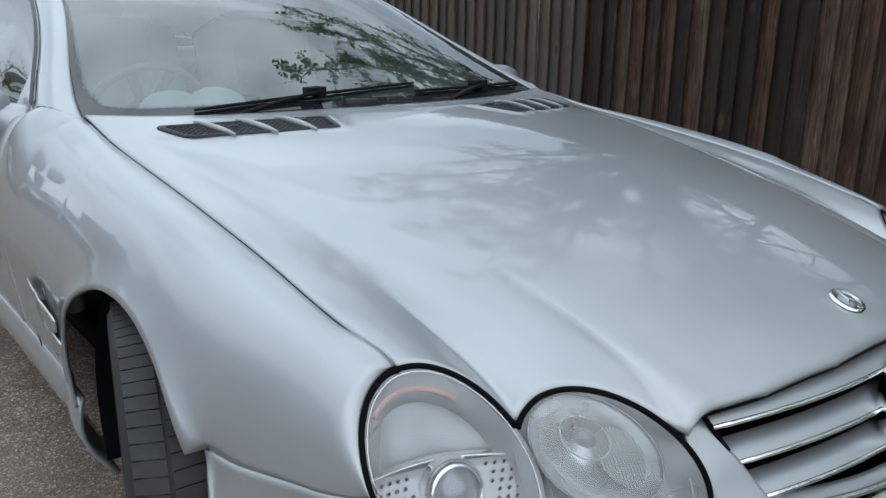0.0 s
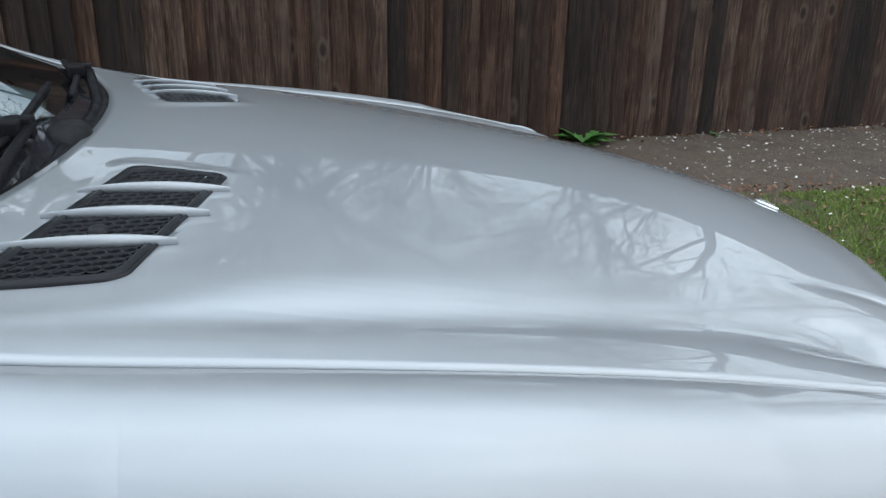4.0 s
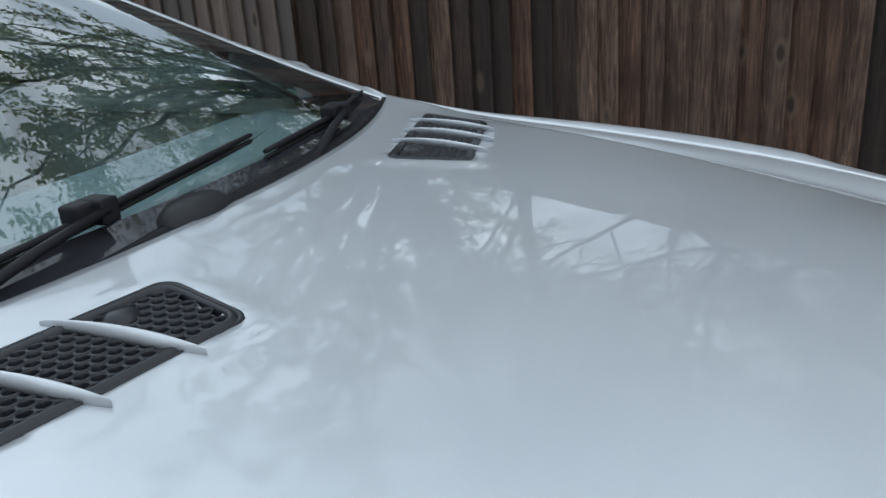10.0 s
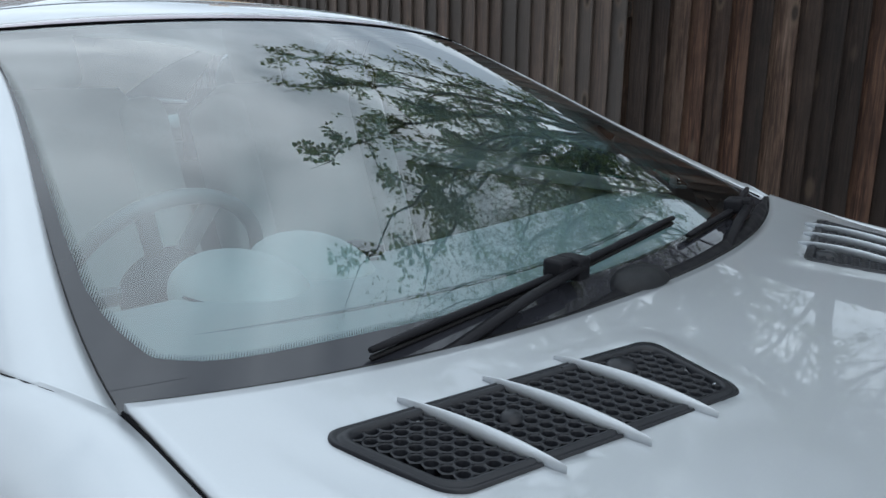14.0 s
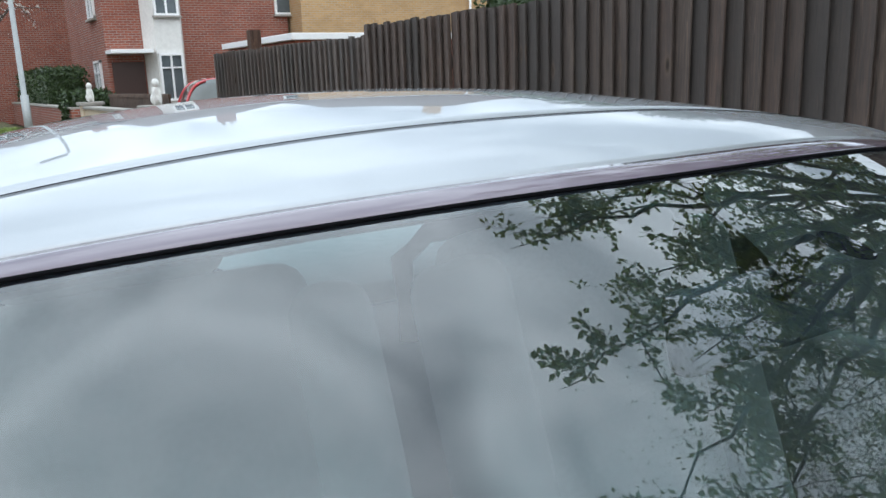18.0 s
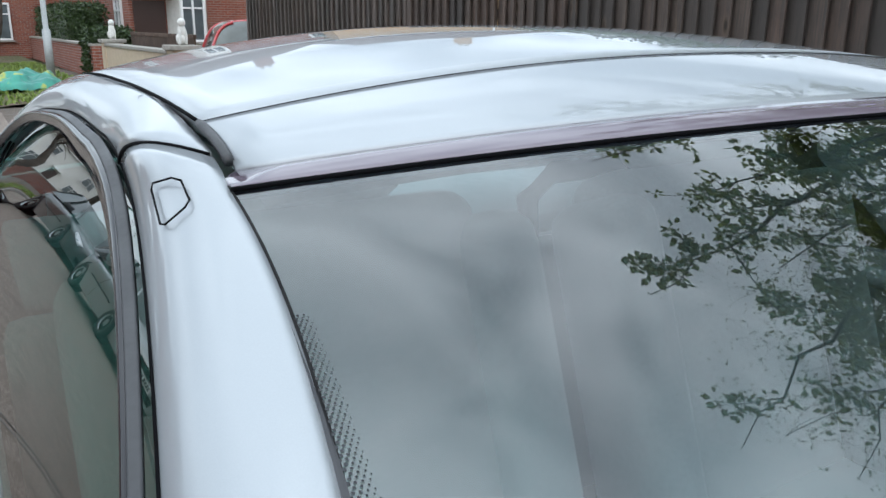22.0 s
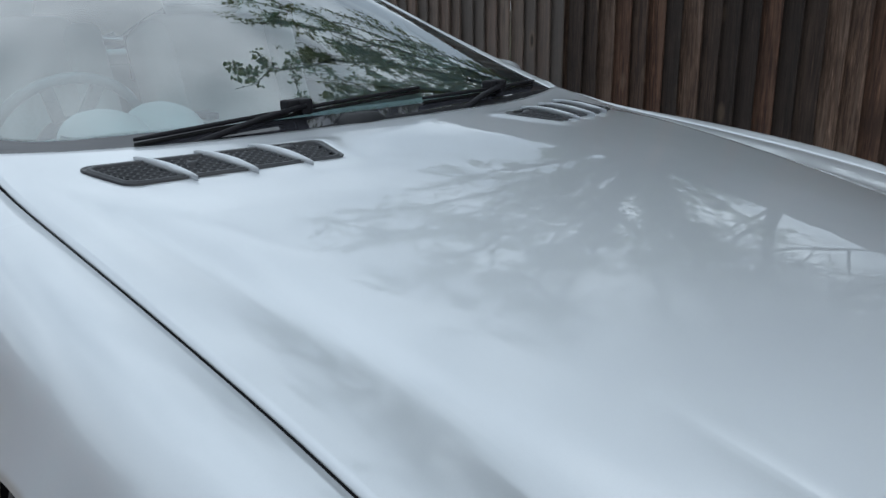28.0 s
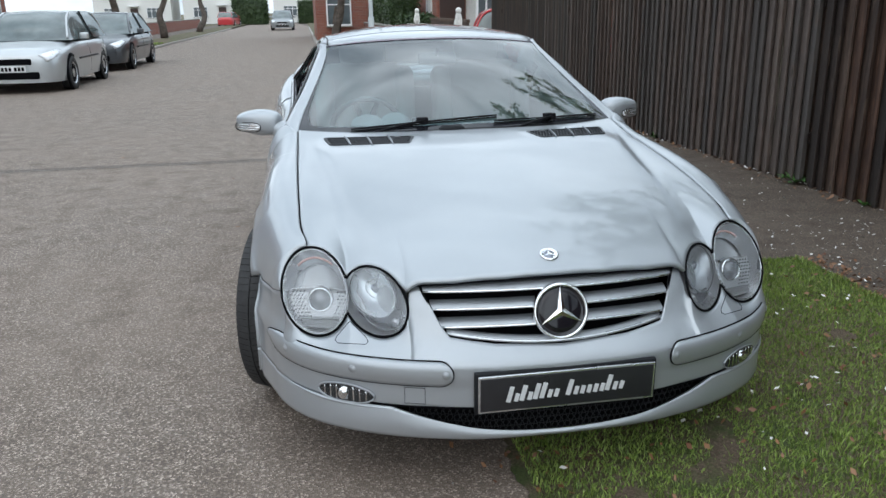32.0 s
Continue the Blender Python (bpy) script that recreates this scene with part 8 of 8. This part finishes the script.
# a crumpled green tarpaulin on the verge
def tarp(u, v):
    x, y = (u - 0.5) * 1.5, (v - 0.5) * 1.3
    r = max(0.0, 1 - (x / 0.75) ** 2) * max(0.0, 1 - (y / 0.65) ** 2)
    z = 0.05 + 0.38 * r ** 0.6 * (0.75 + 0.5 * noise.noise((x * 3.2, y * 3.2, 4))) + 0.05 * noise.noise((x * 9, y * 9, 2))
    return (0.55 + x + 0.08 * noise.noise((x * 4, y * 4, 9)), 18.4 + y, z + 0.08)


mt = Mat("green_tarpaulin")
mt.color(mt.ramp(mt.noise(2.2, 3), (0.42, (0.02, 0.20, 0.16)), (0.56, (0.03, 0.30, 0.22)), (0.60, (0.40, 0.42, 0.06)), (0.68, (0.03, 0.24, 0.18))))
mt.set(Roughness=0.4)
solo("tarpaulin", sheet(tarp, steps(0, 1, 34), steps(0, 1, 34), (0, 0, 1)), mt.m, "crumpled green and yellow tarpaulin heaped on the verge", "tarpaulin")

# ---- kerbs and road joints ----
def kerb(name, x, y0, y1, lab, step=0.9, w=0.12, h=0.09):
    k = thing(name, lab, "kerb", kind="structure")
    b = box_bm(w, step - 0.012, h + 0.1, None, 0.012)
    me = mesh_of("kerbstone", b, CONC, False)
    y = y0
    i = 0
    while y < y1 and i < 120:
        o = new("kerbstone", me)
        o.parent = k
        o.matrix_basis = pose(x, y + step / 2, h / 2 - 0.05)
        y += step
        i += 1


kerb("kerb", KERB_R + 0.0, 16.0, 70.0, "pale concrete kerb beside the far verge")
kerb("kerb", KERB_L - 0.06, -6.0, 70.0, "concrete kerb across the road")
TAR = plain("tar_line", (0.095, 0.084, 0.075), 0.7, vary=0.3, scale=60, bump=0.2)
PALE_LINE = plain("road_joint", (0.185, 0.165, 0.148), 0.9, vary=0.25, scale=30, bump=0.2)
for k, (dy, mat_, w_) in enumerate(((0.0, PALE_LINE, 0.035), (0.09, TAR, 0.02))):
    strip("road_joint", lambda y: KERB_L, lambda y: -0.15, [4.9 + dy, 4.9 + dy + w_], mat_, lambda x, y: 0.004, "worn trench joint across the road", "road joint", 30)


# ---- parked cars ----
CARGLASS = plain("parked_car_glass", (0.10, 0.125, 0.125), 0.04, vary=0.5, scale=2.2, IOR=1.75)


def parked_car(at, turn, L, W, H, paint, lab, nose=0.24, tail=0.12, boot=0.16, bars=True, sedan=True):
    """A parked car; nose towards local -y, origin on the ground at its middle."""
    c = thing("parked_car", lab, "car", "parked cars")
    M = Matrix.Translation(at) @ Matrix.Rotation(radians(turn), 4, "Z")
    belt, sill = H * 0.62, 0.20
    ys = [-0.5, -0.4975, -0.488, -0.468, -0.43, -0.37, -0.25, -0.14, 0.0, 0.2, 0.34, 0.43, 0.48, 0.5]
    half = [0.34, 0.52, 0.72, 0.85, 0.93, 0.97, 0.99, 1.0, 1.0, 1.0, 0.98, 0.93, 0.85, 0.72]
    top = [0.42, 0.445, 0.475, 0.505, 0.535, 0.565, 0.62, 0.655, 0.655, 0.66, 0.655, 0.64 if not sedan else 0.66, 0.62, 0.50]

    def body(k, y):
        i = y
        hw, zt = W / 2 * interp(i, ys, half), H * interp(i, ys, top)
        prof = [(0, 1.0), (0.55, 0.99), (0.80, 0.95), (0.93, 0.86), (0.985, 0.70), (1.0, 0.45), (0.985, 0.20), (0.95, 0.0)]
        s = 1 if k >= 0 else -1
        a = abs(k)
        j = min(6, int(a))
        f = a - j
        px = prof[j][0] + (prof[j + 1][0] - prof[j][0]) * f
        pz = prof[j][1] + (prof[j + 1][1] - prof[j][1]) * f
        return M @ Vector((s * hw * px, i * L, sill + (zt - sill) * pz))
    ks = [v / 2 for v in range(-14, 15)]
    bd = part("body", sheet(body, ks, fine(-0.5, 0.5, 40, ys), (0, 0, 1)), paint, c)
    for e in (-0.5, 0.5):
        b = bmesh.new()
        b.faces.new([b.verts.new(body(k, e)) for k in ks])
        part("end_panel", b, paint, c, smooth=False, thick=0.01)
    y0, y1, y2, y3 = (-0.225 if sedan else -0.255), -0.03, 0.26 if sedan else 0.36, 0.42 if sedan else 0.47

    def cabin(k, t):
        # t 0..1 from screen foot to rear glass foot
        yy = interp(t, [0, 0.33, 0.66, 1.0], [y0, y1, y2, y3]) * L
        zz = interp(t, [0, 0.30, 0.5, 0.70, 1.0], [belt, H * 0.975, H, H * 0.965, belt])
        zz = max(zz, belt)
        w0, w1 = W / 2 * 0.94, W / 2 * 0.74
        s = -1 if k < 0 else 1
        a = abs(k)
        hh = zz - belt
        wt = w0 + (w1 - w0) * min(1, hh / (H - belt))
        if a <= 1:
            return M @ Vector((s * wt * a * 0.94, yy, belt + hh * (1 - 0.05 * a * a)))
        f = a - 1
        return M @ Vector((s * (wt * 0.94 + (w0 - wt * 0.94) * f), yy, belt + hh * 0.95 * (1 - f)))
    part("cabin", sheet(cabin, [v / 5 for v in range(-10, 11)], steps(0, 1, 30), (0, 0, 1)), CARGLASS, c, "dark glazing")
    part("roof", sheet(lambda k, t: cabin(k, t) + Vector((0, 0, 0.006)), [v / 5 for v in range(-5, 6)], steps(0.32, 0.68, 12), (0, 0, 1)), paint, c, "painted roof", thick=0.02)
    for s in (-1, 1):
        for t0, t1 in ((0.02, 0.33), (0.67, 0.98)):
            part("pillar", tube_bm([cabin(s * 1.02, t) + Vector((0, 0, 0.004)) for t in steps(t0, t1, 10)], 0.024, 6), paint, c)
        part("pillar", tube_bm([cabin(s * (1 + f), 0.48) + (M.to_3x3() @ Vector((s * 0.005, 0, 0))) for f in steps(0, 1, 4)], 0.03, 6), DARKPL, c)
        for yy in (-0.30, 0.29):
            mw = M @ Matrix.Translation((s * (W / 2 - 0.10), yy * L, 0.315)) @ Matrix.Rotation(radians(s * 90), 4, "Y")
            wh = part("wheel", lathe_bm([(0.205, 0.09), (0.245, 0.11), (0.295, 0.105), (0.315, 0.08), (0.315, -0.09), (0.2, -0.1)], mw, 32), TYRE, c, "black tyre")
            part("rim", lathe_bm([(0, 0.098), (0.06, 0.095), (0.12, 0.075), (0.19, 0.085), (0.208, 0.10), (0.208, 0.04)], mw, 10), ALLOY, wh, "silver wheel", smooth=False)
            arch_m = M @ Matrix.Translation((s * (W / 2 - 0.09), yy * L, 0.33)) @ Matrix.Rotation(radians(s * 90), 4, "Y")
            part("arch", lathe_bm([(0.0, 0.075), (0.365, 0.075), (0.365, 0.04)], arch_m, 32), GAP, c, "dark wheel arch")
        hl = lambda u, v: body(s * (1.9 + 0.5 * v + (2.0 - 1.5 * v) * u), -0.488 + 0.105 * v) + (M.to_3x3() @ Vector((s * 0.004, -0.012, 0.006)))
        part("headlamp", sheet(hl, steps(0, 1, 8), steps(0, 1, 6)), REFL, c, "clear headlamp", thick=0.01)
        part("mirror", pad(0.17, 0.10, 0.13, M @ Matrix.Translation((s * (W / 2 + 0.06), -0.10 * L, belt + 0.06)), 0.03), paint, c)
        part("side_strip", tube_bm([body(s * 4.9, y) + (M.to_3x3() @ Vector((s * 0.006, 0, 0))) for y in steps(-0.18, 0.17, 12)], 0.018, 6), DARKPL, c)
        part("door_line", tube_bm([body(s * k, 0.035) for k in steps(3.2, 6.6, 8)], 0.004, 4), GAP, c)
    part("upper_grille", local(M, box_bm(W * 0.42, 0.05, 0.11, Matrix.Translation((0, -L * 0.5 - 0.0, 0.58)), 0.02)), GAP, c, "dark front grille", smooth=False)
    part("lower_grille", local(M, box_bm(W * 0.55, 0.06, 0.13, Matrix.Translation((0, -L * 0.5 + 0.0, 0.33)), 0.03)), GAP, c, "dark lower grille", smooth=False)
    pt = part("number_plate", local(M, box_bm(0.52, 0.02, 0.111, Matrix.Translation((0, -L * 0.5 - 0.03, 0.455)), 0.004)), UPVC, c, "white number plate with dark bars", smooth=False)
    for q in range(7):
        part("plate_bar", local(M, box_bm(0.045, 0.006, 0.07, Matrix.Translation((-0.20 + 0.064 * q + (0.03 if q > 3 else 0), -L * 0.5 - 0.042, 0.455)))), GAP, pt, smooth=False)
    return c


P_SILVER = car_paint("parked_silver", (0.46, 0.48, 0.49), 0.6, 0.35)
P_DARK = car_paint("parked_dark_grey", (0.055, 0.06, 0.068), 0.5, 0.35)
P_RED = car_paint("parked_red", (0.45, 0.025, 0.03), 0.0, 0.35)
P_BLUE = car_paint("parked_blue", (0.04, 0.07, 0.16), 0.3, 0.35)
P_GREY = car_paint("parked_grey", (0.26, 0.28, 0.29), 0.5, 0.35)
parked_car((-6.02, 15.2, 0), 0, 4.25, 1.74, 1.50, P_SILVER, "silver family hatchback parked across the road", sedan=False)
parked_car((-6.05, 21.1, 0), 0, 4.75, 1.84, 1.45, P_DARK, "dark grey saloon parked behind the hatchback")
parked_car((-2.2, 64.0, 0), 0, 4.3, 1.78, 1.5, P_GREY, "grey car far down the street", sedan=False)
parked_car((-8.2, 86.0, 0), 172, 4.2, 1.75, 1.45, P_RED, "red car on a drive at the street's end", sedan=False)
parked_car((3.9, 70.0, 0), 0, 4.2, 1.75, 1.45, P_BLUE, "dark blue car parked beyond the verge", sedan=False)
parked_car((4.62, 13.6, 0), 80, 3.9, 1.65, 1.42, P_RED, "small red car standing on the drive behind the wall", sedan=False)
